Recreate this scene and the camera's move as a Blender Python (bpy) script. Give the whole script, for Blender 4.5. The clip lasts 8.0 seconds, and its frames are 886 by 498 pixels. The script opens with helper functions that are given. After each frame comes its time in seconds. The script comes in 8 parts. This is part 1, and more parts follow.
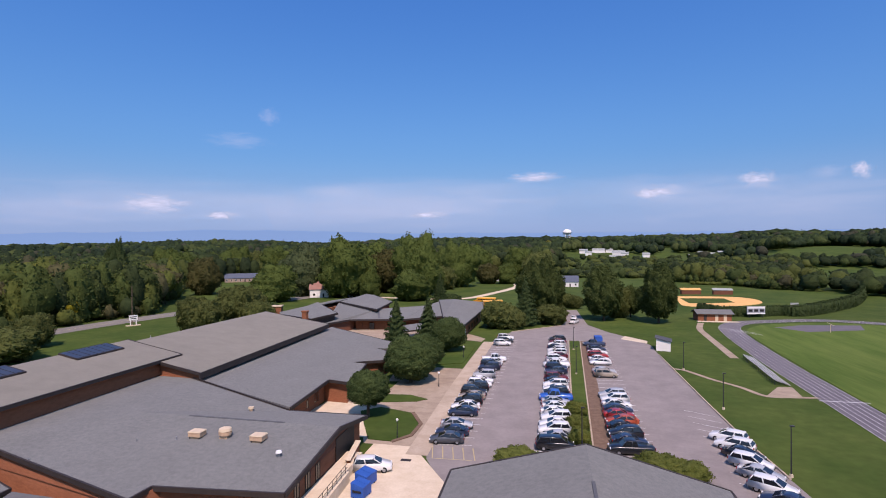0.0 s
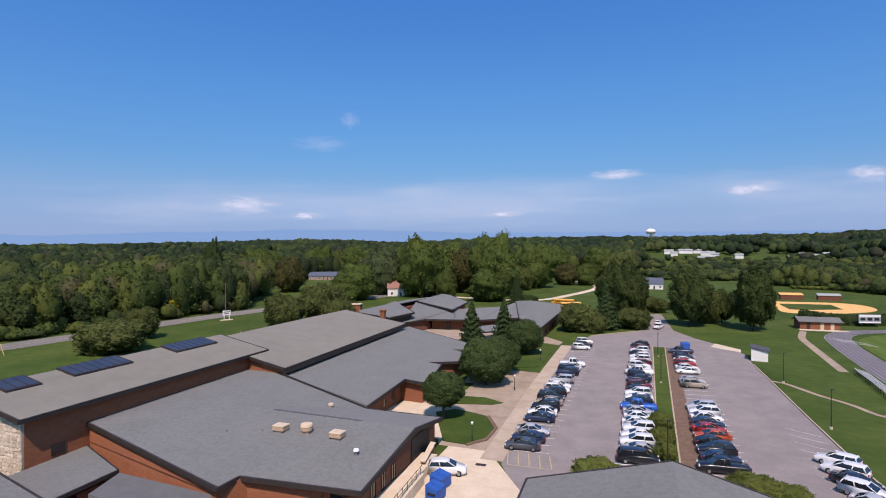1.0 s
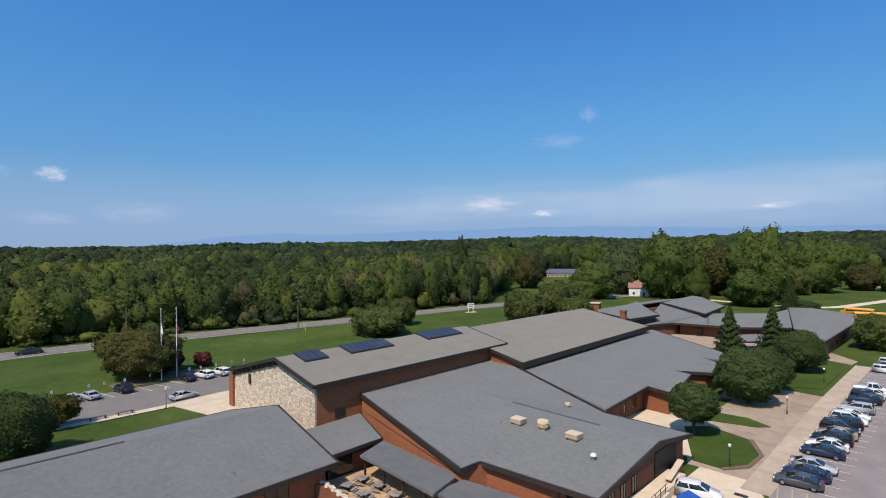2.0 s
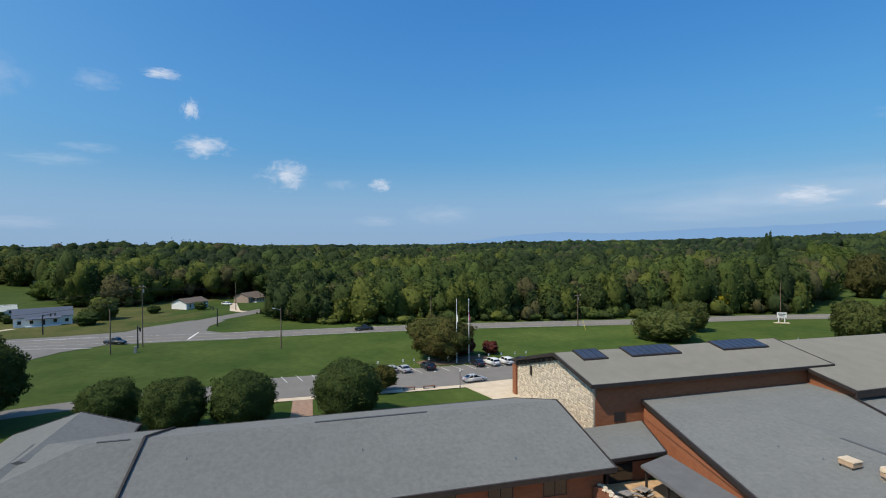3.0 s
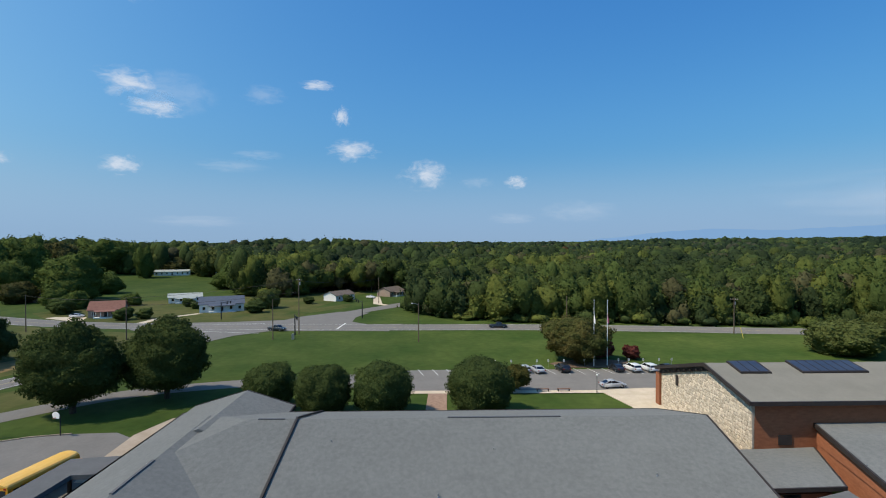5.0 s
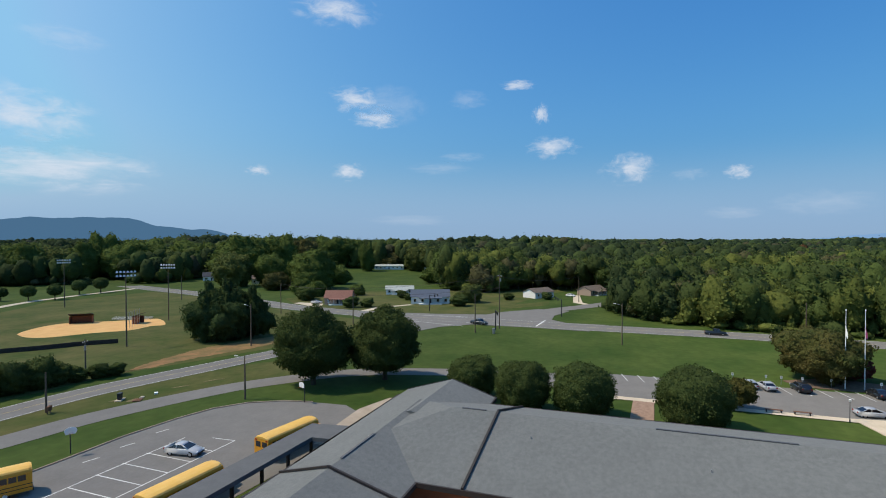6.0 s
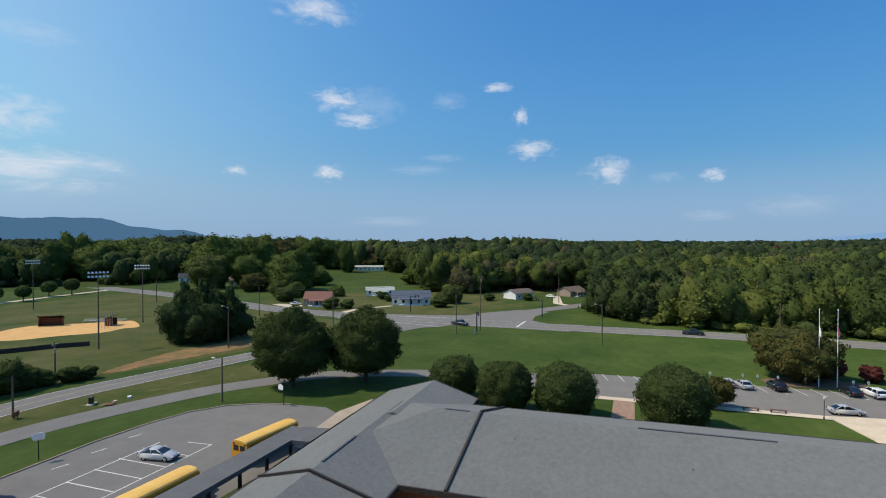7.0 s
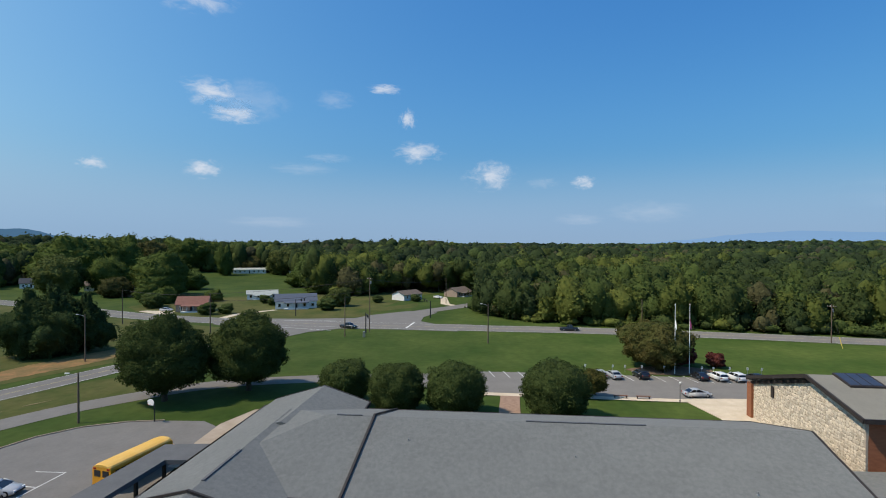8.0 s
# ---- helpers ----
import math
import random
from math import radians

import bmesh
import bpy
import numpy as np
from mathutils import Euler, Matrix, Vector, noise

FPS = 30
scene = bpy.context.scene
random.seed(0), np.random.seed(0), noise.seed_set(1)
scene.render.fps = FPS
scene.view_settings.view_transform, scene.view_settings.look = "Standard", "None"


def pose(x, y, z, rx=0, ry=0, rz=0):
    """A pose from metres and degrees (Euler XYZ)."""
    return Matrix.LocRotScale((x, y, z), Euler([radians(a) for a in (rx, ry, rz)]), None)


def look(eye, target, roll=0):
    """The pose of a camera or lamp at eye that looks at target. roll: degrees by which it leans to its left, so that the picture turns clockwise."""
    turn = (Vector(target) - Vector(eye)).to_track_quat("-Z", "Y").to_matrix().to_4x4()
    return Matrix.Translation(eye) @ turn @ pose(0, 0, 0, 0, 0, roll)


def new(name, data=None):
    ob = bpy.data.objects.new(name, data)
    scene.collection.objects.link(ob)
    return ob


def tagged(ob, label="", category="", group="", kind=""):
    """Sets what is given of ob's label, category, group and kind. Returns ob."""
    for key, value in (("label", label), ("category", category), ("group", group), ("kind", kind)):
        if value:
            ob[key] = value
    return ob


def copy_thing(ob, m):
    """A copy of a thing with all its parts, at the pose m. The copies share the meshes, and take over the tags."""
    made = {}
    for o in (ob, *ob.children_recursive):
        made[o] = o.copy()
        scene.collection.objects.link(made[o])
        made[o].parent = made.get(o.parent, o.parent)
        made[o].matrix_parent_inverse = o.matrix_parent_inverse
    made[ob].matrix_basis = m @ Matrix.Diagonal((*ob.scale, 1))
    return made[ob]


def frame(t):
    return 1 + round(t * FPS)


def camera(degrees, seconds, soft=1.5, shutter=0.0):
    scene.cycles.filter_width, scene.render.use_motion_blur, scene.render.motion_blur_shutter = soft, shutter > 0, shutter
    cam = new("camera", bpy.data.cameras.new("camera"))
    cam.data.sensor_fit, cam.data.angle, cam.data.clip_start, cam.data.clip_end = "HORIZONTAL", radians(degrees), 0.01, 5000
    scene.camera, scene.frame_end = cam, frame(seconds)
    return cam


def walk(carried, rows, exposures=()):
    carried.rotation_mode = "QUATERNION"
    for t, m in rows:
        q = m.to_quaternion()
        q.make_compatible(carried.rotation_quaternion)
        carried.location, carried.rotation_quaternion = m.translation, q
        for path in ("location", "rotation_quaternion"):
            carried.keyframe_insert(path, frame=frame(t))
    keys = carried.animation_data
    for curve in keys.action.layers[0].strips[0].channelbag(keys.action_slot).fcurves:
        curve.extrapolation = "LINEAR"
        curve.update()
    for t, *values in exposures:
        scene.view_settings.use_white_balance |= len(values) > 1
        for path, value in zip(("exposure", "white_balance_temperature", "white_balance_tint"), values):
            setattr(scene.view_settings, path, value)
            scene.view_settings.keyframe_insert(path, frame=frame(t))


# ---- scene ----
cam = camera(79.53, 8.0, soft=1.0)
# seconds, heading, tilt, lean (degrees), place of the drifting drone
TURNS = [
    (0.0, 11.07, -0.23, 0.32, 1.12, -1.77, 26.57), (0.2, 17.79, -0.36, 0.25, 1.07, -1.61, 26.65), (0.5, 19.03, -0.28, 0.23, 1.0, -1.37, 26.78),
    (0.8, 19.24, -0.29, 0.09, 1.0, -1.17, 26.87), (1.0, 19.26, -0.26, 0.13, 1.0, -1.04, 26.93), (1.2, 21.32, -0.29, 0.18, 1.09, -1.06, 27.04),
    (1.5, 27.94, -0.45, 0.23, 1.22, -1.08, 27.2), (1.7, 34.39, -0.44, 0.17, 1.05, -0.79, 27.12), (2.0, 44.46, -0.49, 0.28, 0.79, -0.35, 27.0),
    (2.2, 51.21, -0.36, 0.22, 0.74, -0.09, 26.93), (2.6, 64.2, -0.45, 0.23, 0.7, -0.05, 26.93), (3.0, 74.0, -0.54, 0.24, 0.66, -0.02, 26.94),
    (3.3, 76.84, -0.59, 0.24, 0.62, -0.01, 26.94), (3.5, 76.56, -0.62, 0.23, 0.47, 0.02, 27.06), (4.0, 76.19, -0.66, 0.09, 0.36, 0.22, 27.06),
    (4.5, 75.92, -0.68, 0.04, 0.23, 0.3, 27.13), (4.7, 79.78, -0.68, -0.09, 0.14, 0.35, 27.13), (5.0, 88.53, -0.81, 0.07, 0.02, 0.43, 27.13),
    (5.2, 94.25, -0.92, 0.06, 0.02, 0.23, 27.19), (5.6, 103.9, -1.0, 0.09, -0.12, 0.22, 27.16), (6.0, 109.7, -1.06, 0.12, -0.3, 0.19, 27.13),
    (6.3, 111.22, -1.09, 0.14, -0.41, 0.18, 27.11), (6.5, 111.01, -1.0, 0.16, -0.44, 0.17, 27.03), (6.8, 110.79, -0.98, 0.01, -0.61, -0.09, 26.95),
    (7.0, 107.57, -0.91, -0.01, -0.73, -0.27, 26.9), (7.2, 102.08, -0.8, -0.14, -0.75, -0.4, 26.88), (7.5, 97.6, -0.73, -0.2, -0.79, -0.6, 26.85),
    (7.7, 97.04, -0.74, -0.18, -0.87, -0.84, 26.84), (8.0, 95.41, -0.7, -0.24, -1.0, -1.19, 26.83),
]
walk(cam, [(t, pose(x, y, z, 90 + tilt, lean, turn)) for t, turn, tilt, lean, x, y, z in TURNS],
     [(0.0, 0.05, 6850, 34), (1.0, 0.06, 6800, 27), (2.2, 0.05, 6800, 15), (3.3, 0.06, 6850, 9), (5.2, 0.06, 6850, 9), (8.0, 0.05, 6950, 10)])

# ---------------------------------------------------------------- light
SUN_EL, SUN_AZ = 54.0, 163.0  # degrees above the horizon; clockwise from +y
world = bpy.data.worlds.new("sky")
scene.world = world
world.use_nodes = True
wn = world.node_tree
sky = wn.nodes.new("ShaderNodeTexSky")
sky.sky_type = "NISHITA"
sky.sun_disc = False
sky.sun_elevation, sky.sun_rotation = radians(SUN_EL), radians(SUN_AZ)
sky.altitude, sky.air_density, sky.dust_density, sky.ozone_density = 300, 1.0, 5.0, 3.0
# the sky's own colours, channel by channel, as the lens renders them: gain and contrast of red, green and blue
sep, com = wn.nodes.new("ShaderNodeSeparateColor"), wn.nodes.new("ShaderNodeCombineColor")
wn.links.new(sky.outputs[0], sep.inputs[0])
for ch, (gain, power) in enumerate(((0.335, 1.75), (1.06, 1.10), (2.75, 0.60))):
    pw, ml = wn.nodes.new("ShaderNodeMath"), wn.nodes.new("ShaderNodeMath")
    pw.operation, ml.operation = "POWER", "MULTIPLY"
    pw.inputs[1].default_value, ml.inputs[1].default_value = power, gain
    cap = wn.nodes.new("ShaderNodeMath")
    cap.operation = "MINIMUM"
    cap.inputs[1].default_value = (3.0, 4.0, 5.6)[ch]
    wn.links.new(sep.outputs[ch], cap.inputs[0])
    wn.links.new(cap.outputs[0], pw.inputs[0])
    wn.links.new(pw.outputs[0], ml.inputs[0])
    wn.links.new(ml.outputs[0], com.inputs[ch])
wn.links.new(com.outputs[0], wn.nodes["Background"].inputs[0])
wn.nodes["Background"].inputs[1].default_value = 0.11
sun = new("sun", bpy.data.lights.new("sun", "SUN"))
sun.data.energy, sun.data.angle, sun.data.color = 4.2, radians(0.53), (1.0, 0.90, 0.77)
sd = Vector((math.sin(radians(SUN_AZ)) * math.cos(radians(SUN_EL)), math.cos(radians(SUN_AZ)) * math.cos(radians(SUN_EL)), math.sin(radians(SUN_EL))))
sun.matrix_world = look(sd * 200, (0, 0, 0))

# ---------------------------------------------------------------- mesh helpers
class MB:
    """Collects vertices and faces of one mesh."""

    def __init__(self):
        self.v, self.f, self.m = [], [], []

    def add(self, verts, faces, m=0):
        o = len(self.v)
        self.v += [tuple(p) for p in verts]
        self.f += [tuple(i + o for i in q) for q in faces]
        self.m += [m] * len(faces)
        return self

    def box(self, x0, x1, y0, y1, z0, z1, m=0):
        v = [(x, y, z) for z in (z0, z1) for y in (y0, y1) for x in (x0, x1)]
        return self.add(v, [(0, 2, 3, 1), (4, 5, 7, 6), (0, 1, 5, 4), (2, 6, 7, 3), (0, 4, 6, 2), (1, 3, 7, 5)], m)

    def obox(self, c, size, rz=0.0, m=0, top=1.0):
        sx, sy, sz = (s / 2 for s in size)
        ca, sa = math.cos(radians(rz)), math.sin(radians(rz))
        v = []
        for z, k in ((-sz, 1.0), (sz, top)):
            for y in (-sy * k, sy * k):
                for x in (-sx * k, sx * k):
                    v.append((c[0] + x * ca - y * sa, c[1] + x * sa + y * ca, c[2] + z))
        return self.add(v, [(0, 2, 3, 1), (4, 5, 7, 6), (0, 1, 5, 4), (2, 6, 7, 3), (0, 4, 6, 2), (1, 3, 7, 5)], m)

    def cyl(self, p0, p1, r0, r1, n=8, m=0, caps=True):
        p0, p1 = Vector(p0), Vector(p1)
        d = (p1 - p0).normalized()
        a = d.orthogonal().normalized()
        b = d.cross(a)
        v = []
        for p, r in ((p0, r0), (p1, r1)):
            for i in range(n):
                w = 2 * math.pi * i / n
                v.append(p + (a * math.cos(w) + b * math.sin(w)) * r)
        f = [(i, (i + 1) % n, n + (i + 1) % n, n + i) for i in range(n)]
        if caps:
            f += [tuple(range(n - 1, -1, -1)), tuple(range(n, 2 * n))]
        return self.add(v, f, m)

    def prism(self, poly, z0, z1, m=0):
        n = len(poly)
        area = sum(poly[i][0] * poly[(i + 1) % n][1] - poly[(i + 1) % n][0] * poly[i][1] for i in range(n))
        if area < 0:
            poly = poly[::-1]
        v = [(x, y, z0) for x, y in poly] + [(x, y, z1) for x, y in poly]
        f = [tuple(range(n - 1, -1, -1)), tuple(range(n, 2 * n))]
        f += [(i, (i + 1) % n, n + (i + 1) % n, n + i) for i in range(n)]
        return self.add(v, f, m)

    def slab(self, corners, thick, m=0):
        """A plate of any slope: the given upper corners, counterclockwise from above, and the same below."""
        n = len(corners)
        v = list(corners) + [(x, y, z - thick) for x, y, z in corners]
        f = [tuple(range(n)), tuple(range(2 * n - 1, n - 1, -1))]
        f += [(i, n + i, n + (i + 1) % n, (i + 1) % n) for i in range(n)]
        return self.add(v, f, m)

    def bar(self, p0, p1, w, h, m=0):
        """A square bar from p0 to p1."""
        p0, p1 = Vector(p0), Vector(p1)
        d = (p1 - p0).normalized()
        s = d.cross(Vector((0, 0, 1)))
        s = s.normalized() if s.length > 1e-4 else Vector((1, 0, 0))
        u = s.cross(d).normalized()
        v = [p + s * a * w / 2 + u * b * h / 2 for p in (p0, p1) for b in (-1, 1) for a in (-1, 1)]
        return self.add(v, [(0, 1, 3, 2), (4, 6, 7, 5), (0, 4, 5, 1), (2, 3, 7, 6), (0, 2, 6, 4), (1, 5, 7, 3)], m)

    def ribbon(self, pts, width, z, m=0):
        """A flat strip along pts (x, y), upright side up."""
        L, R = edges(pts, width)
        v = [(x, y, z) for x, y in L] + [(x, y, z) for x, y in R]
        n = len(pts)
        return self.add(v, [(i, n + i, n + i + 1, i + 1) for i in range(n - 1)], m)

    def mesh(self, name, mats, smooth=False, shift=(0, 0, 0)):
        me = bpy.data.meshes.new(name)
        v = self.v
        if any(shift):
            v = [(p[0] - shift[0], p[1] - shift[1], p[2] - shift[2]) for p in v]
        me.from_pydata(v, [], self.f)
        for mt in mats if isinstance(mats, (list, tuple)) else [mats]:
            me.materials.append(mt)
        me.polygons.foreach_set("material_index", self.m)
        if smooth:
            me.polygons.foreach_set("use_smooth", [True] * len(self.f))
        me.update()
        return me


def edges(pts, width):
    L, R = [], []
    n = len(pts)
    for i in range(n):
        a, b = Vector(pts[max(i - 1, 0)]), Vector(pts[min(i + 1, n - 1)])
        d = (b - a).normalized()
        w = width[i] if isinstance(width, (list, tuple)) else width
        s = Vector((-d.y, d.x)) * w / 2
        L.append((pts[i][0] + s.x, pts[i][1] + s.y))
        R.append((pts[i][0] - s.x, pts[i][1] - s.y))
    return L, R


def smooth_path(pts, n=6):
    """A Catmull-Rom curve through pts."""
    out = []
    P = [pts[0]] + list(pts) + [pts[-1]]
    for i in range(1, len(P) - 2):
        p0, p1, p2, p3 = (Vector(p) for p in P[i - 1:i + 3])
        for k in range(n):
            t = k / n
            q = 0.5 * ((2 * p1) + (p2 - p0) * t + (2 * p0 - 5 * p1 + 4 * p2 - p3) * t * t + (3 * p1 - p0 - 3 * p2 + p3) * t ** 3)
            out.append(tuple(q))
    out.append(tuple(pts[-1]))
    return out


def thing(name, label, category, loc=(0, 0, 0), rz=0.0, group="", kind=""):
    """An Empty at a thing's base, to hold its parts."""
    ob = new(name)
    ob.empty_display_size = 0.2
    ob.matrix_world = pose(*loc, 0, 0, rz)
    return tagged(ob, label, category, group, kind)


def part(name, mb, material, parent, label="", smooth=False, shift=(0, 0, 0)):
    """One mesh object under a thing or a part. shift: where its mesh's numbers put the parent."""
    me = mb if isinstance(mb, bpy.types.Mesh) else mb.mesh(name, material, smooth, shift)
    ob = new(name, me)
    ob.parent = parent
    return tagged(ob, label) if label else ob


def single(name, mb, material, label, category="", kind="", group="", smooth=False):
    return tagged(new(name, mb.mesh(name, material, smooth)), label, category, group, kind)


# ---------------------------------------------------------------- materials
def mat(name, c1, c2=None, scale=1.0, rough=0.8, metal=0.0, bump=0.0, fine=0.0, rnd=0.0, island=0.0, spec=0.3, stretch=(1, 1, 1), big=0.0):
    """Two colours mixed by noise at two sizes. rnd: how far objects differ in brightness; island: how far loose pieces do."""
    mt = bpy.data.materials.new(name)
    mt.use_nodes = True
    nt = mt.node_tree
    N, Lk = nt.nodes, nt.links
    b = N["Principled BSDF"]
    b.inputs["Roughness"].default_value = rough
    b.inputs["Metallic"].default_value = metal
    b.inputs["Diffuse Roughness"].default_value = 0.4 if rough >= 0.85 else 0.0  # grainy surfaces look dull against the sun
    b.inputs["Specular IOR Level"].default_value = spec
    c2 = c2 or c1
    tc = N.new("ShaderNodeTexCoord")
    mp = N.new("ShaderNodeMapping")
    mp.inputs["Scale"].default_value = stretch
    Lk.new(tc.outputs["Object"], mp.inputs[0])
    n1 = N.new("ShaderNodeTexNoise")
    n1.inputs["Scale"].default_value = scale
    n1.inputs["Detail"].default_value = 6
    n1.inputs["Roughness"].default_value = 0.65
    Lk.new(mp.outputs[0], n1.inputs[0])
    ramp = N.new("ShaderNodeValToRGB")
    ramp.color_ramp.elements[0].position, ramp.color_ramp.elements[1].position = 0.32, 0.68
    ramp.color_ramp.elements[0].color, ramp.color_ramp.elements[1].color = (*c1, 1), (*c2, 1)
    Lk.new(n1.outputs[0], ramp.inputs[0])
    col = ramp.outputs[0]

    def scaled(col, fac, amount):
        # brightness times 1 - amount .. 1 + amount as fac goes 0 .. 1
        mr = N.new("ShaderNodeMapRange")
        mr.inputs["To Min"].default_value, mr.inputs["To Max"].default_value = 1 - amount, 1 + amount
        Lk.new(fac, mr.inputs[0])
        mx = N.new("ShaderNodeVectorMath")
        mx.operation = "SCALE"
        Lk.new(col, mx.inputs[0])
        Lk.new(mr.outputs[0], mx.inputs["Scale"])
        return mx.outputs[0]

    if fine:
        n2 = N.new("ShaderNodeTexNoise")
        n2.inputs["Scale"].default_value = scale * 9
        n2.inputs["Detail"].default_value = 3
        Lk.new(mp.outputs[0], n2.inputs[0])
        col = scaled(col, n2.outputs[0], fine)
    if big:
        n3 = N.new("ShaderNodeTexNoise")
        n3.inputs["Scale"].default_value = scale * 0.12
        n3.inputs["Detail"].default_value = 4
        Lk.new(tc.outputs["Object"], n3.inputs[0])
        col = scaled(col, n3.outputs[0], big)
    if rnd:
        oi = N.new("ShaderNodeObjectInfo")
        col = scaled(col, oi.outputs["Random"], rnd)
    if island:
        ge = N.new("ShaderNodeNewGeometry")
        col = scaled(col, ge.outputs["Random Per Island"], island)
    Lk.new(col, b.inputs["Base Color"])
    if bump:
        bp = N.new("ShaderNodeBump")
        bp.inputs["Strength"].default_value = bump
        bp.inputs["Distance"].default_value = 0.02
        n4 = N.new("ShaderNodeTexNoise")
        n4.inputs["Scale"].default_value = scale * 6
        n4.inputs["Detail"].default_value = 5
        Lk.new(mp.outputs[0], n4.inputs[0])
        Lk.new(n4.outputs[0], bp.inputs["Height"])
        Lk.new(bp.outputs[0], b.inputs["Normal"])
    return mt


def foliage(name, c1, c2, scale=0.5, island=0.10, rnd=0.12, clump=1.1, relief=0.5):
    mt = mat(name, c1, c2, scale, 0.9, spec=0.06, island=island, rnd=rnd, big=0.25)
    nt = mt.node_tree
    b = nt.nodes["Principled BSDF"]
    b.inputs["Diffuse Roughness"].default_value = 0.0
    tr, mx = nt.nodes.new("ShaderNodeBsdfTranslucent"), nt.nodes.new("ShaderNodeMixShader")
    nt.links.new(b.inputs["Base Color"].links[0].from_socket, tr.inputs[0])
    mx.inputs[0].default_value = 0.36
    # leafy relief: clumps of about a metre with twigs on them
    tc, nz, bp = nt.nodes["Texture Coordinate"], nt.nodes.new("ShaderNodeTexNoise"), nt.nodes.new("ShaderNodeBump")
    nz.inputs["Scale"].default_value, nz.inputs["Detail"].default_value, nz.inputs["Roughness"].default_value = clump, 5, 0.68
    bp.inputs["Strength"].default_value, bp.inputs["Distance"].default_value = 1.0, relief
    nt.links.new(tc.outputs["Object"], nz.inputs["Vector"])
    nt.links.new(nz.outputs[0], bp.inputs["Height"])
    nt.links.new(bp.outputs[0], b.inputs["Normal"])
    nt.links.new(bp.outputs[0], tr.inputs["Normal"])
    nt.links.new(b.outputs[0], mx.inputs[1])
    nt.links.new(tr.outputs[0], mx.inputs[2])
    nt.links.new(mx.outputs[0], nt.nodes["Material Output"].inputs[0])
    return mt


def glass(name, color, rough=0.05):
    mt = mat(name, color, rough=rough, spec=0.8)
    return mt


SHINGLE = mat("grey asphalt shingles", (0.132, 0.138, 0.134), (0.172, 0.177, 0.171), 1.9, 0.95, bump=0.6, fine=0.34, big=0.12)
TANROOF = mat("weathered tan-grey roofing", (0.180, 0.170, 0.144), (0.210, 0.199, 0.169), 0.35, 0.9, bump=0.2, fine=0.06, big=0.08)
RIDGECAP = mat("dark ridge vent", (0.080, 0.084, 0.092), (0.105, 0.110, 0.118), 2.0, 0.8)
FASCIA = mat("dark brown painted fascia", (0.030, 0.024, 0.022), (0.045, 0.036, 0.032), 1.5, 0.6, fine=0.15)
BRICK = mat("orange-red brick", (0.230, 0.085, 0.042), (0.300, 0.115, 0.058), 1.2, 0.9, bump=0.4, fine=0.25, stretch=(1, 1, 3), big=0.12)
BRICKDARK = mat("brown-red and shaded brick", (0.150, 0.060, 0.036), (0.200, 0.080, 0.048), 1.2, 0.9, bump=0.4, fine=0.25, stretch=(1, 1, 3))
STONE = mat("pale field stone", (0.48, 0.40, 0.30), (0.62, 0.55, 0.45), 1.5, 0.9, bump=0.6, fine=0.2, island=0.22)
MORTAR = mat("grey-tan mortar", (0.36, 0.30, 0.235), (0.44, 0.375, 0.30), 3.0, 0.95)
ASPHALT = mat("worn parking lot asphalt", (0.196, 0.172, 0.166), (0.250, 0.222, 0.212), 0.25, 0.9, bump=0.3, fine=0.12, big=0.16)
ROADTAR = mat("grey road asphalt", (0.160, 0.150, 0.138), (0.192, 0.180, 0.165), 0.3, 0.9, bump=0.3, fine=0.12, big=0.12)
TRACKTAR = mat("dark running track", (0.110, 0.100, 0.115), (0.135, 0.122, 0.138), 0.3, 0.9, fine=0.1)
CONCRETE = mat("pale sunlit concrete", (0.50, 0.41, 0.30), (0.60, 0.51, 0.39), 0.5, 0.9, bump=0.2, fine=0.1, big=0.15)
BROWNWALK = mat("stained brown concrete walk", (0.25, 0.19, 0.14), (0.36, 0.29, 0.22), 0.35, 0.9, fine=0.12, big=0.2)
TANWALK = mat("tan concrete walk", (0.34, 0.27, 0.20), (0.44, 0.36, 0.28), 0.4, 0.9, fine=0.12, big=0.2)
STRIPED = mat("mown striped field grass", (0.054, 0.098, 0.016), (0.102, 0.142, 0.032), 0.12, 0.95, bump=0.5, fine=0.2, spec=0.1, stretch=(1.6, 0.16, 1), big=0.25)
GRAVEL = mat("brown mulch and gravel", (0.12, 0.075, 0.05), (0.18, 0.12, 0.085), 1.2, 0.95, bump=0.5, fine=0.3)
PAINT = mat("worn white road paint", (0.50, 0.50, 0.48), (0.68, 0.68, 0.66), 1.5, 0.7, fine=0.1)
YELLOWPAINT = mat("faded yellow paint", (0.36, 0.28, 0.14), (0.46, 0.37, 0.19), 1.5, 0.7)
BLUEPAINT = mat("blue accessible-bay paint", (0.10, 0.25, 0.50), rough=0.7)
SAND = mat("orange infield sand", (0.64, 0.35, 0.12), (0.74, 0.44, 0.17), 0.3, 0.95, fine=0.08)
CLAY = mat("bare red clay with thin grass", (0.110, 0.100, 0.034), (0.33, 0.165, 0.068), 0.2, 0.95, bump=0.5, fine=0.25, big=0.15)
WORN = mat("worn dry tan turf", (0.115, 0.105, 0.036), (0.27, 0.19, 0.105), 0.5, 0.95, bump=0.4, fine=0.25)
METALPOLE = mat("grey galvanised steel", (0.35, 0.36, 0.37), rough=0.45, metal=0.7)
DARKPOLE = mat("dark painted steel", (0.035, 0.035, 0.04), rough=0.5, metal=0.3)
WOODPOLE = mat("weathered utility pole wood", (0.12, 0.085, 0.06), (0.18, 0.135, 0.10), 2.0, 0.9, stretch=(1, 1, 0.2))
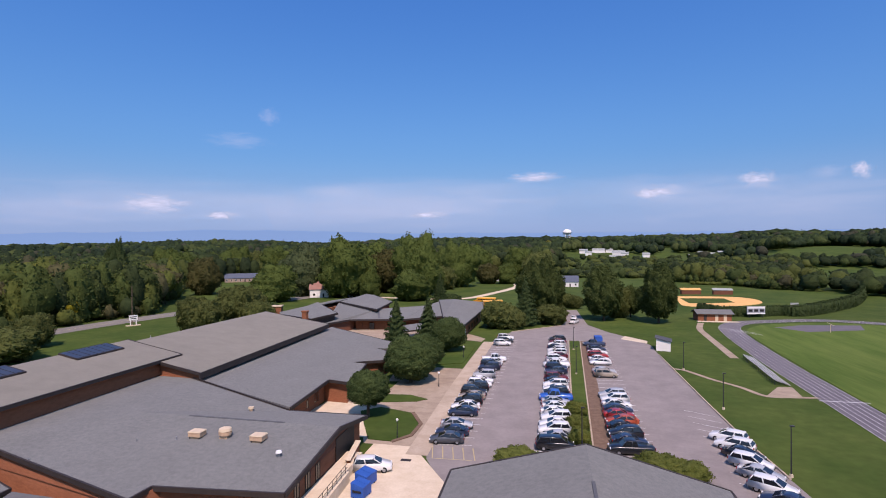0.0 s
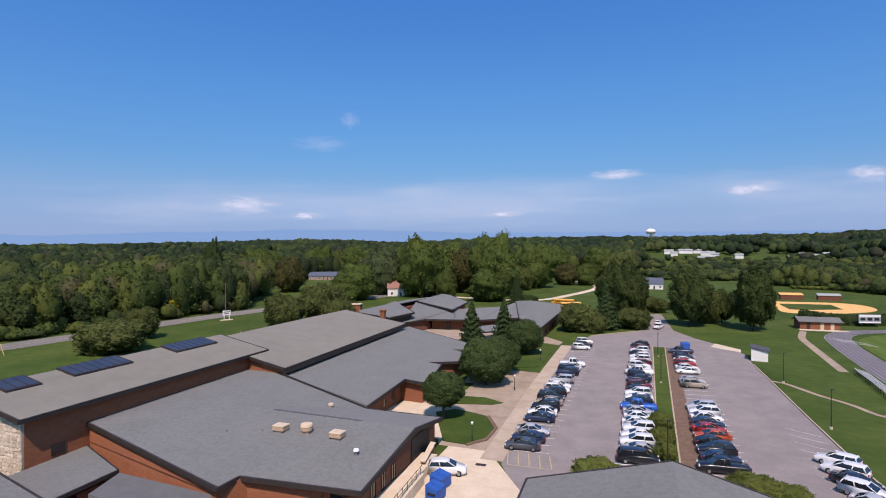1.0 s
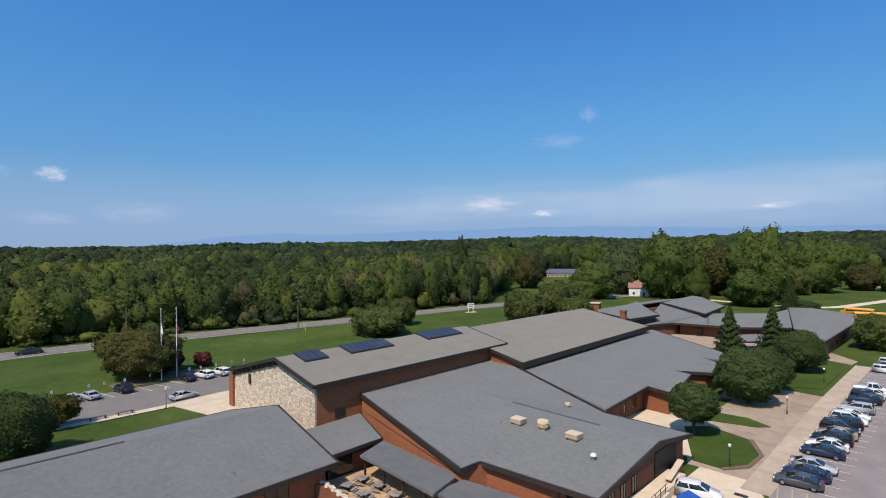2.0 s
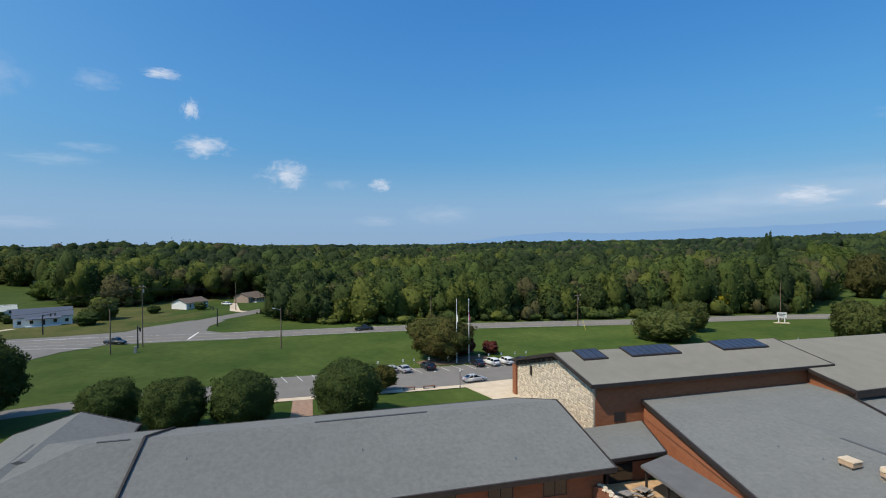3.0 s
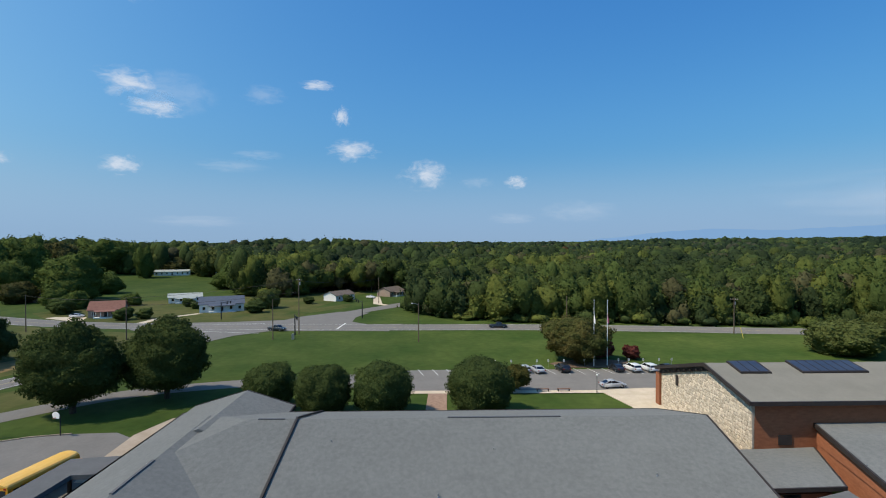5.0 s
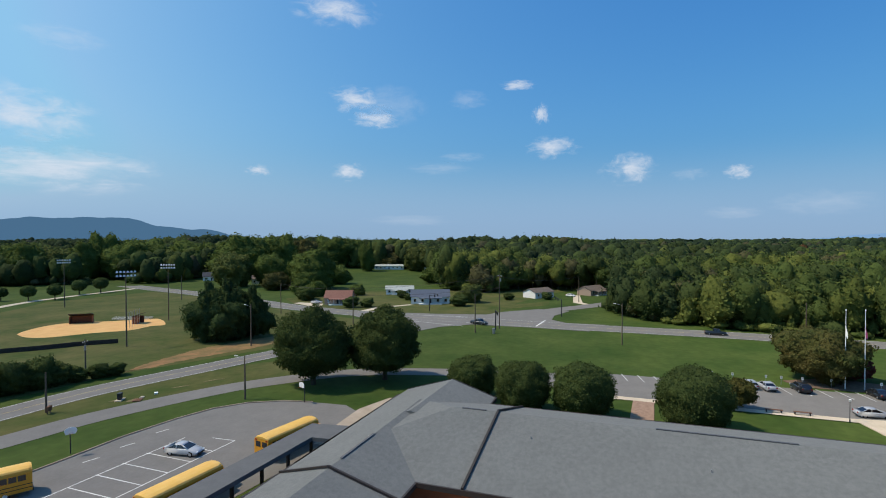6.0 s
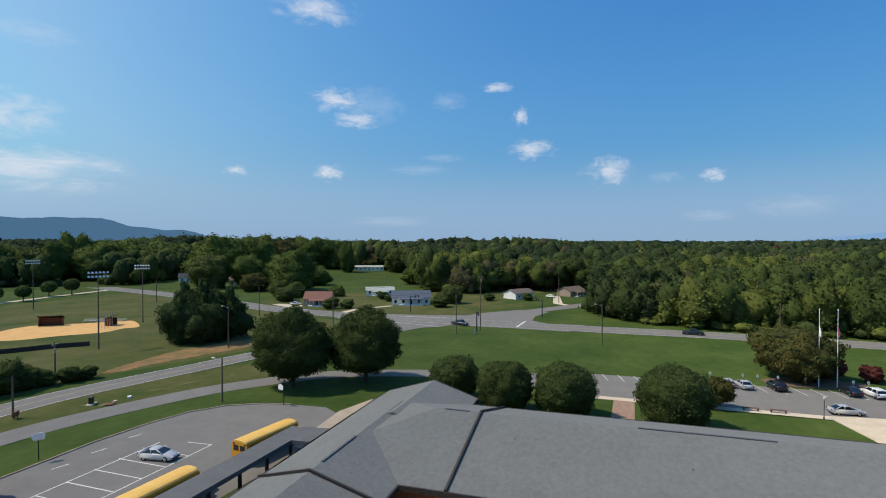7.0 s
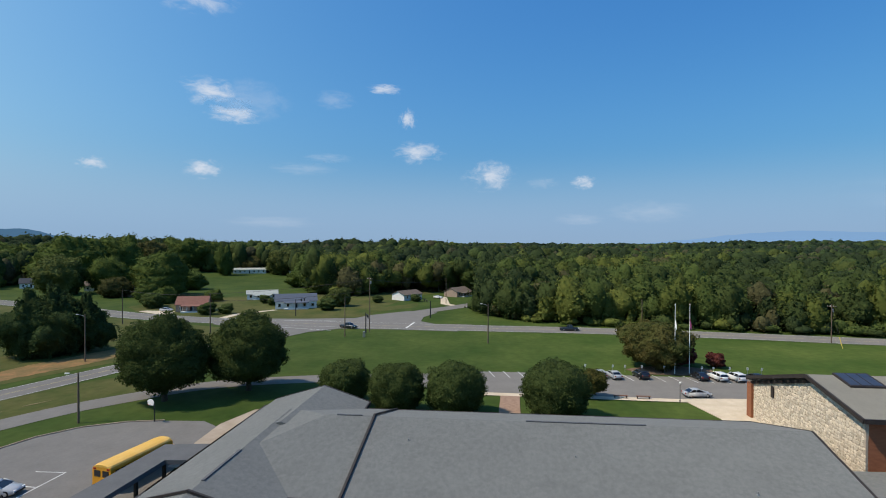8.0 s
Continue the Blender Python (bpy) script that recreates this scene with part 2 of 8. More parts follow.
WHITE = mat("white paint", (0.72, 0.72, 0.70), (0.80, 0.80, 0.78), 1.0, 0.6)
CREAM = mat("cream enamelled sheet metal", (0.56, 0.44, 0.30), (0.64, 0.52, 0.37), 1.5, 0.5)
BEIGE = mat("tan sheet metal", (0.45, 0.30, 0.19), (0.52, 0.37, 0.25), 1.5, 0.5)
WINDOW = glass("dark window glass", (0.012, 0.014, 0.018))
SKYLIGHT = mat("blue-grey tinted skylight glazing", (0.026, 0.031, 0.044), (0.046, 0.053, 0.070), 1.1, 0.3, spec=0.45, stretch=(1, 0.2, 1))
BARK = mat("grey-brown bark", (0.06, 0.045, 0.032), (0.11, 0.085, 0.06), 4.0, 0.95, bump=0.6, stretch=(1, 1, 0.3))
GRASS = mat("mown green grass", (0.032, 0.062, 0.011), (0.070, 0.097, 0.022), 0.06, 0.95, bump=0.6, fine=0.32, spec=0.1, big=0.3)
VERGE = mat("dry olive verge grass", (0.044, 0.070, 0.014), (0.118, 0.106, 0.038), 0.07, 0.95, bump=0.5, fine=0.25, spec=0.1, big=0.2)
MEMBRANE = mat("dark grey roof membrane", (0.105, 0.106, 0.108), (0.130, 0.131, 0.132), 0.6, 0.85, fine=0.1)
LEAF_DARK = foliage("dark green leaves", (0.054, 0.079, 0.026), (0.084, 0.115, 0.035))
LEAF_MID = foliage("mid green leaves", (0.069, 0.102, 0.027), (0.108, 0.146, 0.037))
LEAF_LIGHT = foliage("light olive green leaves", (0.090, 0.114, 0.034), (0.138, 0.160, 0.052))
LEAF_LIME = foliage("lime green leaves", (0.128, 0.160, 0.036), (0.205, 0.230, 0.058))
LEAF_YELLOW = foliage("yellowing leaves", (0.205, 0.192, 0.019), (0.333, 0.282, 0.026))
NEEDLE = foliage("blue-green needles", (0.041, 0.067, 0.026), (0.067, 0.100, 0.036))

# ---------------------------------------------------------------- ground
RIDGE_YAW = (-60, -29, -22, -17, -7, 4, 12, 24, 33, 47, 55, 66, 74, 84, 94, 113, 122, 135, 160, 180)
RIDGE_Z = (45, 46, 47, 40, 40, 40, 34, 28, 30, 26, 20, 14.5, 11, 9.5, 9, 8, 8, 10, 12, 20)
KNOLLS = [(97, 520, 3, 130), (107, 560, 6, 110), (131, 560, 10, 120), (-26, 790, 13, 150), (14, 700, 10, 160), (5, 800, 8, 120)]  # heading, distance, height, width


def sstep(a, b, x):
    t = np.clip((x - a) / (b - a), 0, 1)
    return t * t * (3 - 2 * t)


def terrain(x, y):
    """Height of the land: level round the school, rolling hills beyond."""
    x, y = np.asarray(x, float), np.asarray(y, float)
    r = np.hypot(x, y)
    yaw = np.degrees(np.arctan2(-x, y))
    yaw = np.where(yaw < -90, yaw + 360, yaw)
    h = np.interp(yaw, RIDGE_YAW, RIDGE_Z) * sstep(480, 1500, r)
    for a, d, z, w in KNOLLS:
        cx, cy = -math.sin(radians(a)) * d, math.cos(radians(a)) * d
        h = h + z * np.exp(-((x - cx) ** 2 + (y - cy) ** 2) / (w * w))
    h = h * sstep(330, 480, r)
    return h + 5 * sstep(420, 900, r) * (1 - 0.7 * sstep(1200, 1600, r)) * (np.sin(x * 0.009 + 1) * np.cos(y * 0.007) + 0.5 * np.sin(x * 0.021 - y * 0.016))


def ground_sheet():
    radii = list(np.concatenate([np.linspace(12, 320, 30), np.linspace(335, 800, 32), np.linspace(830, 1800, 30), np.linspace(1900, 4900, 12)]))
    n = 180
    vs, fs = [(0.0, 0.0, 0.0)], []
    for r in radii:
        for k in range(n):
            a = 2 * math.pi * k / n
            x, y = r * math.cos(a), r * math.sin(a)
            vs.append((x, y, float(terrain(x, y))))
    for k in range(n):
        fs.append((0, 1 + k, 1 + (k + 1) % n))
    for j in range(len(radii) - 1):
        for k in range(n):
            a, b = 1 + j * n + k, 1 + j * n + (k + 1) % n
            fs.append((a, a + n, b + n, b))
    mb = MB()
    mb.add(vs, fs)
    return mb


single("ground", ground_sheet(), GRASS, "wide green mown grass land rolling to hills", "ground", "structure", smooth=True)

SK = 0.021  # the car park leans this much to +x along its length


def lot(x, y):
    return (x + 0.7 + SK * (y - 70), y - 1.9)


# --- car park and its paint
mb = MB().prism([(-9.5, 54.0), (28.6, 54.0), (28.0, 64.7), (27.5, 73.0), (27.4, 94.9), (27.6, 135.5), (28.2, 148.0), (24.0, 160.0), (19.2, 169.0), (14.4, 183.0), (13.6, 206.0), (13.0, 226.0), (8.8, 225.0), (7.4, 190.0), (5.6, 180.0), (-3.2, 171.2), (-9.9, 164.4), (-13.2, 152.0), (-13.9, 138.0), (-14.3, 100.0), (-14.2, 80.8), (-14.4, 66.0), (-13.9, 63.3)], -0.3, 0.03)
single("car_park", mb, ASPHALT, "worn grey asphalt school car park with faded stall lines", "car park", "structure")
mb = MB().prism([lot(3.75, 67), lot(6.0, 67), lot(7.4, 153), lot(4.6, 153)], -0.2, 0.14)
single("median", mb, GRASS, "narrow grass median between parking rows", "median", "structure")
mb = MB().prism([lot(6.2, 64), lot(8.4, 66), lot(9.8, 153), lot(7.6, 153)], -0.2, 0.10)
single("gravel_strip", mb, GRAVEL, "brown mulch and gravel strip beside the median", "gravel strip", "structure")
mb = MB().prism([(-33, 40), (-10.0, 40), (-9.8, 56), (-14.7, 64.0), (-16, 66.8), (-22.0, 66.9), (-22.4, 40)], -0.25, 0.05)
single("service_yard", mb, CONCRETE, "pale concrete service yard beside the building", "concrete yard", "structure")
walk_pts = smooth_path([(-15.4, 64), (-15.5, 80), (-15.6, 98), (-15.4, 120), (-14.9, 146)])
single("pavement", MB().ribbon(walk_pts, 2.9, 0.07), TANWALK, "tan concrete walk along the parked cars", "pavement", "structure")
mb = MB()
for a, b in ((lot(6.1, 67), lot(7.5, 153)), (lot(3.65, 67), lot(4.5, 153)), ((28.0, 64.7), (27.5, 73.0)), ((27.5, 73.0), (27.4, 94.9)), ((27.4, 94.9), (27.6, 135.5)), ((-9.9, 164.4), (-3.2, 171.2)), ((-3.2, 171.2), (5.6, 180.0))):
    mb.bar((*a, 0.1), (*b, 0.1), 0.22, 0.2)
single("kerb", mb, TANWALK, "low tan concrete kerb round the car park", "kerb", "structure")
mb = MB().prism([(-19.7, 67.6), (-17.5, 70.6), (-17.3, 75.8), (-19.8, 80.9), (-20.3, 80.5), (-17.8, 75.5), (-18.0, 71.0), (-19.9, 68.2)], -0.2, 0.18)
single("mulch_border", mb, GRAVEL, "dark red-brown mulch along the bed edge", "mulch", "structure")
mb = MB()
mb.prism([(-23.4, 66.9), (-16.6, 66.9), (-16.6, 84.6), (-30.0, 84.6), (-28.8, 80.0)], -0.2, 0.04)
mb.prism([(-28.0, 88.4), (-16.5, 84.0), (-16.5, 112.4), (-22.7, 112.9), (-27.6, 108.0)], -0.2, 0.045)
mb.prism([(-62.0, 134.0), (-38.0, 134.0), (-34.0, 147.0), (-32.0, 166.0), (-44.0, 165.0), (-61.0, 163.0)], -0.2, 0.05)
single("pavement", mb, BROWNWALK, "stained concrete walk along the car park edge", "pavement", "structure")
# walks across the planted strip, courtyard paving
mb = MB().prism([(-38, 70), (-24, 69), (-23.5, 76), (-29, 83), (-36, 86)], -0.2, 0.06)
single("side_court", mb, CONCRETE, "pale concrete court beside the wing", "pavement", "structure")
mb = MB()
mb.prism([(-33, 84.5), (-16.5, 83.5), (-17, 96.5), (-28, 93.8), (-33, 92)], -0.2, 0.055)
mb.prism([(-30, 99.6), (-17.5, 101), (-17.3, 107), (-31, 112)], -0.2, 0.055)
mb.prism([(-26, 150), (-17, 146), (-16.5, 151), (-23.5, 160)], -0.2, 0.055)
single("garden_walk", mb, BROWNWALK, "worn brown concrete walks between lawn beds", "pavement", "structure")
for i, poly in enumerate((
        [(-23.3, 68.3), (-19.6, 68.0), (-18.0, 71), (-17.9, 75.6), (-20.4, 80.6), (-26, 82.6), (-28.6, 80)],
        [(-27.5, 85.2), (-21.0, 86.8), (-19.4, 88.4), (-23, 90.5), (-29, 90)],
        [(-31, 111.5), (-17.8, 118), (-17.6, 136), (-22.5, 148), (-33, 140)])):
    mb = MB().prism(poly, -0.2, 0.16)
    single("lawn_bed", mb, GRASS, "raised kerbed bed of green grass", "lawn bed", "structure")

lines = MB()
for k in range(30):
    y = 70.0 + 2.8 * k
    for x0, x1 in ((-15.3, -9.6), (-1.2, 3.9), (8.4, 14.2)):
        if y < 152:
            (a, c), (b, d) = lot(x0, y), lot(x1, y + 0.5)
            lines.ribbon([(a, c), (b, d)], 0.11, 0.036)
for k in range(10):
    y = 62.0 + 3.0 * k
    a, b = lot(21.4, y + 2.6), lot(25.6 - 0.012 * k, y)
    lines.ribbon([a, b], 0.08, 0.036)
for k in range(5):
    lines.ribbon([(-2.0 + 1.3 * k, 67.8), (-0.9 + 1.3 * k, 64.9)], 0.14, 0.036)
    lines.ribbon([(12.4 + k * 1.1, 69.0 - 0.3 * k), (14.6 + k * 1.1, 65.5 - 0.3 * k)], 0.12, 0.036)
lines.ribbon([(-2.4, 67.9), (4.2, 68.3)], 0.14, 0.037)
single("stall_lines", lines, PAINT, "worn white painted parking stall lines", "road marking", "structure")
mb = MB()
for k in range(5):
    mb.ribbon([(-14.0 + 1.35 * k, 67.6), (-13.2 + 1.35 * k, 63.6)], 0.14, 0.037)
mb.ribbon([(-13.2, 63.5), (-8.2, 63.6)], 0.14, 0.038)
single("yellow_lines", mb, YELLOWPAINT, "faded yellow no-parking hatching", "road marking", "structure")
mb = MB().prism([(14.0, 69.0), (15.2, 69.0), (15.2, 70.1), (14.0, 70.1)], 0.0, 0.037)
single("bay_mark", mb, BLUEPAINT, "blue painted accessible bay mark", "road marking", "structure")
mb = MB().prism([(21.5, 156.5), (27.6, 150.5), (28.4, 154.5), (23.4, 162.0)], -0.2, 0.05)
single("concrete_pad", mb, CONCRETE, "pale bare concrete pad at the car park corner", "concrete pad", "structure")

# --- roads
main_rd = smooth_path([(-330, -560), (-262, -370), (-228, -266), (-205, -190), (-181, -130), (-172, -85), (-170, -45), (-168, -10), (-167, 30), (-163, 68), (-157.5, 104), (-154, 140), (-150, 172), (-140, 215), (-128, 255), (-118, 300), (-110, 360)])
w = [11.5] * len(main_rd)
mb = MB().ribbon(main_rd, w, 0.06)
single("road", mb, ROADTAR, "two-lane grey asphalt main road past the school", "road", "structure")
mb = MB().prism([(-138, -63.5), (-145.5, -59.6), (-154.5, -56.0), (-162.0, -48.0), (-162.4, -30), (-161, -12), (-174.6, -8), (-174.4, -20), (-180, -25.6), (-190, -26), (-203, -22.4), (-206, -34), (-193, -45.9), (-184.8, -49.6), (-181, -66.5), (-179.6, -80.5), (-180, -92), (-166, -92), (-158, -80), (-138, -72)], -0.2, 0.072)
single("road_junction", mb, ROADTAR, "broad grey asphalt road junction", "road", "structure")
side_rd = smooth_path([(-176, -36), (-190, -35), (-205, -28), (-223, -15.6), (-240, -5), (-262, 8), (-300, 30)])
mb = MB().ribbon(side_rd, [20] * 6 + [16, 14, 12, 11, 10] + [8] * (len(side_rd) - 11), 0.066)
single("side_road", mb, ROADTAR, "grey asphalt side road leaving the junction", "road", "structure")
south_rd = smooth_path([(-20, -94), (-51.7, -92.4), (-69, -90.7), (-90, -84.6), (-106.4, -79.6), (-121, -74), (-142, -66), (-168, -60)])
mb = MB().ribbon(south_rd, [7.2] * (len(south_rd) - 8) + [7.5, 8, 9, 10, 12, 14, 17, 20], 0.063)
single("south_road", mb, ROADTAR, "grey asphalt road climbing to the junction", "road", "structure")
drive = smooth_path([(-18, -86), (-44.8, -79.9), (-59, -77.2), (-75.6, -70.6), (-84.9, -64.4), (-95.2, -54), (-101, -40), (-104, -24), (-103.6, -8), (-103.8, 12), (-103.4, 40), (-102.6, 62)])
wd = [5.6 if p[1] < -20 else 5.6 + min(10.4, (p[1] + 20) * 0.8) for p in drive]
mb = MB().ribbon(drive, wd, 0.05)
single("school_drive", mb, ROADTAR, "grey asphalt school drive widening into front parking", "road", "structure")
bus_lot = [(-20, -42), (-20, -67), (-37.0, -66.0), (-45.5, -65.8), (-54.1, -65.8), (-62.0, -64.8), (-67.7, -63.2), (-72.0, -60.0), (-74.8, -55.0), (-76.0, -50.0), (-76.4, -44.0), (-74.0, -40.4), (-56, -38)]
mb = MB().prism(bus_lot, -0.2, 0.04)
single("bus_lot", mb, ROADTAR, "grey asphalt bus loading lot with white bays", "bus lot", "structure")
mb = MB()
for i in range(len(bus_lot) - 4):
    if i:
        mb.bar((*bus_lot[i], 0.09), (*bus_lot[i + 1], 0.09), 0.25, 0.16)
single("kerb", mb, BROWNWALK, "low stained concrete kerb round the bus lot", "kerb", "structure")
mb = MB()
mb.ribbon([(-30, -58.3), (-56.5, -57.5)], 0.14, 0.047).ribbon([(-30, -51.2), (-57.9, -50.3)], 0.14, 0.047).ribbon([(-57.7, -53.9), (-57.9, -50.3)], 0.14, 0.049)
for x in (-37.2, -40.8, -44.1, -47.5, -50.8, -54.3):
    mb.ribbon([(x, -58.0), (x + 0.2, -50.6)], 0.14, 0.048)
for x in (-46, -51.0, -56.5):
    mb.ribbon([(x, -62.8), (x - 1.8, -62.3)], 0.16, 0.047)
single("bay_lines", mb, PAINT, "white painted bay lines on the bus lot", "road marking", "structure")


def offset(pts, d):
    L, R = edges(pts, 2 * abs(d))
    return L if d > 0 else R


mb = MB()
for d in (0.15, -0.15):
    mb.ribbon(offset(main_rd, d), 0.1, 0.075, 1)
    mb.ribbon(offset(south_rd[:-9], d), 0.1, 0.075, 1)
for d in (5.2, -5.2):
    mb.ribbon(offset(main_rd[:60], d)[8:], 0.12, 0.075)
for d in (3.3, -3.3):
    mb.ribbon(offset(south_rd[:-9], d), 0.12, 0.075)
mb.ribbon([(-177.4, -27.4), (-165.0, -28.2)], 0.6, 0.082).ribbon([(-164, -76), (-158, -50)], 0.25, 0.082).ribbon([(-176, -70), (-177, -54)], 0.3, 0.082)
single("lane_lines", mb, [PAINT, YELLOWPAINT], "white edge and yellow centre lines on the road", "road marking", "structure")
# front parking: stalls, kerb walk, plaza
mb = MB()
for k in range(20):
    y = -8 + 3.0 * k
    mb.ribbon([(-112.3, y), (-107.3, y + 1.2)], 0.14, 0.06)
single("front_stall_lines", mb, PAINT, "white painted stall lines of the front parking", "road marking", "structure")
mb = MB().ribbon([(-95.2, -6), (-94.8, 18), (-94.6, 31), (-95.8, 40), (-95.6, 60)], 1.8, 0.13)
mb.prism([(-94, 31.5), (-86, 33.5), (-74, 34), (-74, 40), (-90, 40), (-90.5, 62), (-96, 62), (-96, 40)], -0.2, 0.12)
brickwalk = MB().prism([(-94.3, 0.2), (-85.8, -0.2), (-74.5, -0.2), (-74.5, 3.2), (-85.4, 3.2), (-94.2, 3.5)], -0.2, 0.11)
single("brick_walk", brickwalk, mat("worn paving brick", (0.25, 0.16, 0.115), (0.34, 0.23, 0.165), 1.5, 0.9, fine=0.2), "worn tan-brown brick entrance walk", "pavement", "structure")
single("front_walk", mb, CONCRETE, "pale concrete walk and plaza by the entrance", "pavement", "structure")
mb = MB().prism([(-20, -72), (-44, -84.8), (-57.5, -77.2), (-79, -68), (-88, -63), (-97, -56), (-104, -70), (-96, -77.5), (-76, -88.6), (-53, -91.5), (-20, -93)], -0.2, 0.03)
mb.prism([(-20, -101), (-55, -100.2), (-79, -97.6), (-101, -88.6), (-124, -79), (-146, -72), (-160, -86), (-170, -120), (-190, -170), (-214, -235), (-160, -240), (-120, -215), (-60, -170), (-20, -150)], -0.2, 0.025)
mb.prism([(-176, -74), (-182, -58), (-190, -46), (-222, -46), (-262, -40), (-300, -20), (-300, -60), (-240, -140), (-205, -150), (-186, -130)], -0.2, 0.03)
drv = MB().prism([(-175.5, -97.5), (-190.0, -96.5), (-203.5, -87.5), (-203.0, -85.0), (-189.0, -93.8), (-175.5, -94.5)], -0.2, 0.05)
drv.prism([(-184.0, -121.0), (-192.0, -136.0), (-195.0, -134.5), (-194.0, -122.5), (-187.0, -119.5)], -0.2, 0.05)
drv.prism([(-228, -17), (-232, -20), (-262, -24), (-262, -27), (-232, -24), (-226, -19)], -0.2, 0.05)
single("house_drive", drv, CONCRETE, "pale concrete drives before the houses", "drive", "structure")
single("verge", mb, VERGE, "dry olive green grass verges and ball field", "grass", "structure")
single("house_verge", MB().prism([(-233.7, -34.3), (-218.7, -45.6), (-206.1, -61.2), (-203.6, -77.6), (-199.7, -86.8), (-184.8, -89.5), (-182.9, -82.1), (-182.3, -59.3), (-197.6, -49.3), (-220.4, -32.4)], -0.2, 0.035), VERGE, "dry yellow-green grass before the houses", "grass", "structure")
mb = MB().prism([(-60.5, -36.0), (-67.7, -38.0), (-76.2, -38.2), (-82.8, -36.8), (-82.4, -38.9), (-75.3, -41.0), (-68.0, -40.6), (-60.5, -39.6)], -0.2, 0.07)
single("bus_walk", mb, TANWALK, "tan concrete walk from the bus lot", "pavement", "structure")
mb = MB().prism([(-48.6, -20.7), (-9, -20.7), (-9, 44), (-30, 44), (-50, 42), (-52, 33), (-48.6, 33)], -0.2, 0.05)
single("courtyard", mb, mat("orange-tan court paving", (0.36, 0.24, 0.14), (0.46, 0.32, 0.19), 0.8, 0.9, bump=0.3, fine=0.2, big=0.2), "tan paved inner courtyard", "courtyard", "structure")
# path to the playing field, loop road, clay bank, track, infields
mb = MB().ribbon(smooth_path([(27.6, 120.2), (29.9, 118.6), (33.0, 111.8), (36.4, 106.4), (38.6, 100.9), (42.5, 100.6), (47.4, 101.1)]), 1.0, 0.05).ribbon(smooth_path([(52.6, 193.9), (48.6, 180), (47.2, 168), (45.8, 152.2), (44.2, 134)]), 1.9, 0.05).prism([(38.5, 100.3), (44.7, 101.2), (45.8, 108.0), (43.2, 107.6)], -0.2, 0.055)
single("sand_path", mb, BROWNWALK, "worn sandy footpath across the grass", "path", "structure")
mb = MB().ribbon(smooth_path([(-128, 285), (-92.8, 270), (-46.3, 264), (-30, 298), (-18.3, 365), (-40, 420)]), 5, 0.06)
mb.ribbon(smooth_path([(-110, -225), (-130, -234), (-162, -250), (-212, -259), (-232, -262)]), 4, 0.05)
single("park_drive", mb, CONCRETE, "pale concrete drive through open lawns", "path", "structure")
g = random.Random(17)
rim = smooth_path([(-80.4, -97.6), (-86.0, -96.2), (-93.0, -94.9), (-101.0, -92.2), (-110.0, -88.9), (-118.0, -87.4), (-124.5, -90.4), (-124.0, -94.6), (-114.0, -98.2), (-104.0, -101.0), (-95.0, -100.6), (-86.0, -99.8), (-80.4, -97.6)], 8)[:-1]
mb = MB().prism([(x + g.uniform(-0.5, 0.5), y + g.uniform(-0.45, 0.45)) for x, y in rim], -0.3, 0.05)
single("clay_bank", mb, CLAY, "bare red clay bank beside the road", "bank", "structure")
mb = MB()
for x, y, L, w in ((-75.9, -78.4, 3.2, 0.5), (-81.7, -76.0, 4.4, 0.5), (-66.7, -88.6, 4.4, 1.6), (-67.0, -79.0, 3.0, 1.3), (-65.9, -81.8, 2.4, 1.0)):
    mb.prism([(x - 0.86 * u + 0.5 * v, y + 0.5 * u + 0.86 * v) for u, v in ((L / 2 * math.cos(a) * g.uniform(0.8, 1.1), w / 2 * math.sin(a) * g.uniform(0.8, 1.2)) for a in np.linspace(0, 2 * math.pi, 15)[:-1])], -0.2, 0.06)
single("worn_turf", mb, WORN, "bare tan patches worn into the verge", "bare ground", "structure")
mb = MB().prism(smooth_path([(-102.5, -166.5), (-100.1, -158.6), (-102.6, -152.3), (-110.4, -148.4), (-118.5, -141.8), (-125.8, -142.3), (-130.0, -140.5), (-138.2, -151.5), (-137.6, -157.0), (-130.2, -162.5), (-123.1, -172.4), (-116.0, -174.0), (-107.4, -170.5), (-102.5, -166.5)], 3)[:-1], -0.2, 0.05)
single("infield", mb, SAND, "orange sand softball infield", "infield", "structure")
mb = MB().prism(smooth_path([(67.0, 295), (61.2, 262), (60.8, 247.5), (72, 246.0), (87.6, 254.4), (97.4, 265), (101, 280), (98, 292), (88, 296), (67.0, 295)], 4)[:-1], -0.2, 0.05)
single("infield", mb, SAND, "orange sand baseball infield", "infield", "structure")
mb = MB().prism([(66.6, 284), (65.0, 260), (72, 259.5), (86.2, 266), (87.6, 286)], -0.2, 0.07)
single("infield_grass", mb, GRASS, "green grass diamond inside the infield", "lawn", "structure")
track_mid = smooth_path([(46.5, 45), (49.0, 84), (50.4, 108), (51.4, 125), (53.6, 150), (56.2, 172), (59.0, 185), (66, 196), (77, 201.5), (95, 206.5), (112, 200), (128, 186), (136, 158), (134, 110), (128, 45)])
mb = MB().ribbon(track_mid, 6.3, 0.05)
single("running_track", mb, TRACKTAR, "dark asphalt running track with white lane lines", "running track", "structure")
mb = MB()
for d in (-3.05, -2.04, -1.02, 1.02, 2.04, 3.05):
    mb.ribbon(offset(track_mid, d), 0.07, 0.058)
mb.ribbon(track_mid, 0.07, 0.058)
mb.ribbon([(46.4, 99.2), (54.0, 99.0)], 0.3, 0.06)
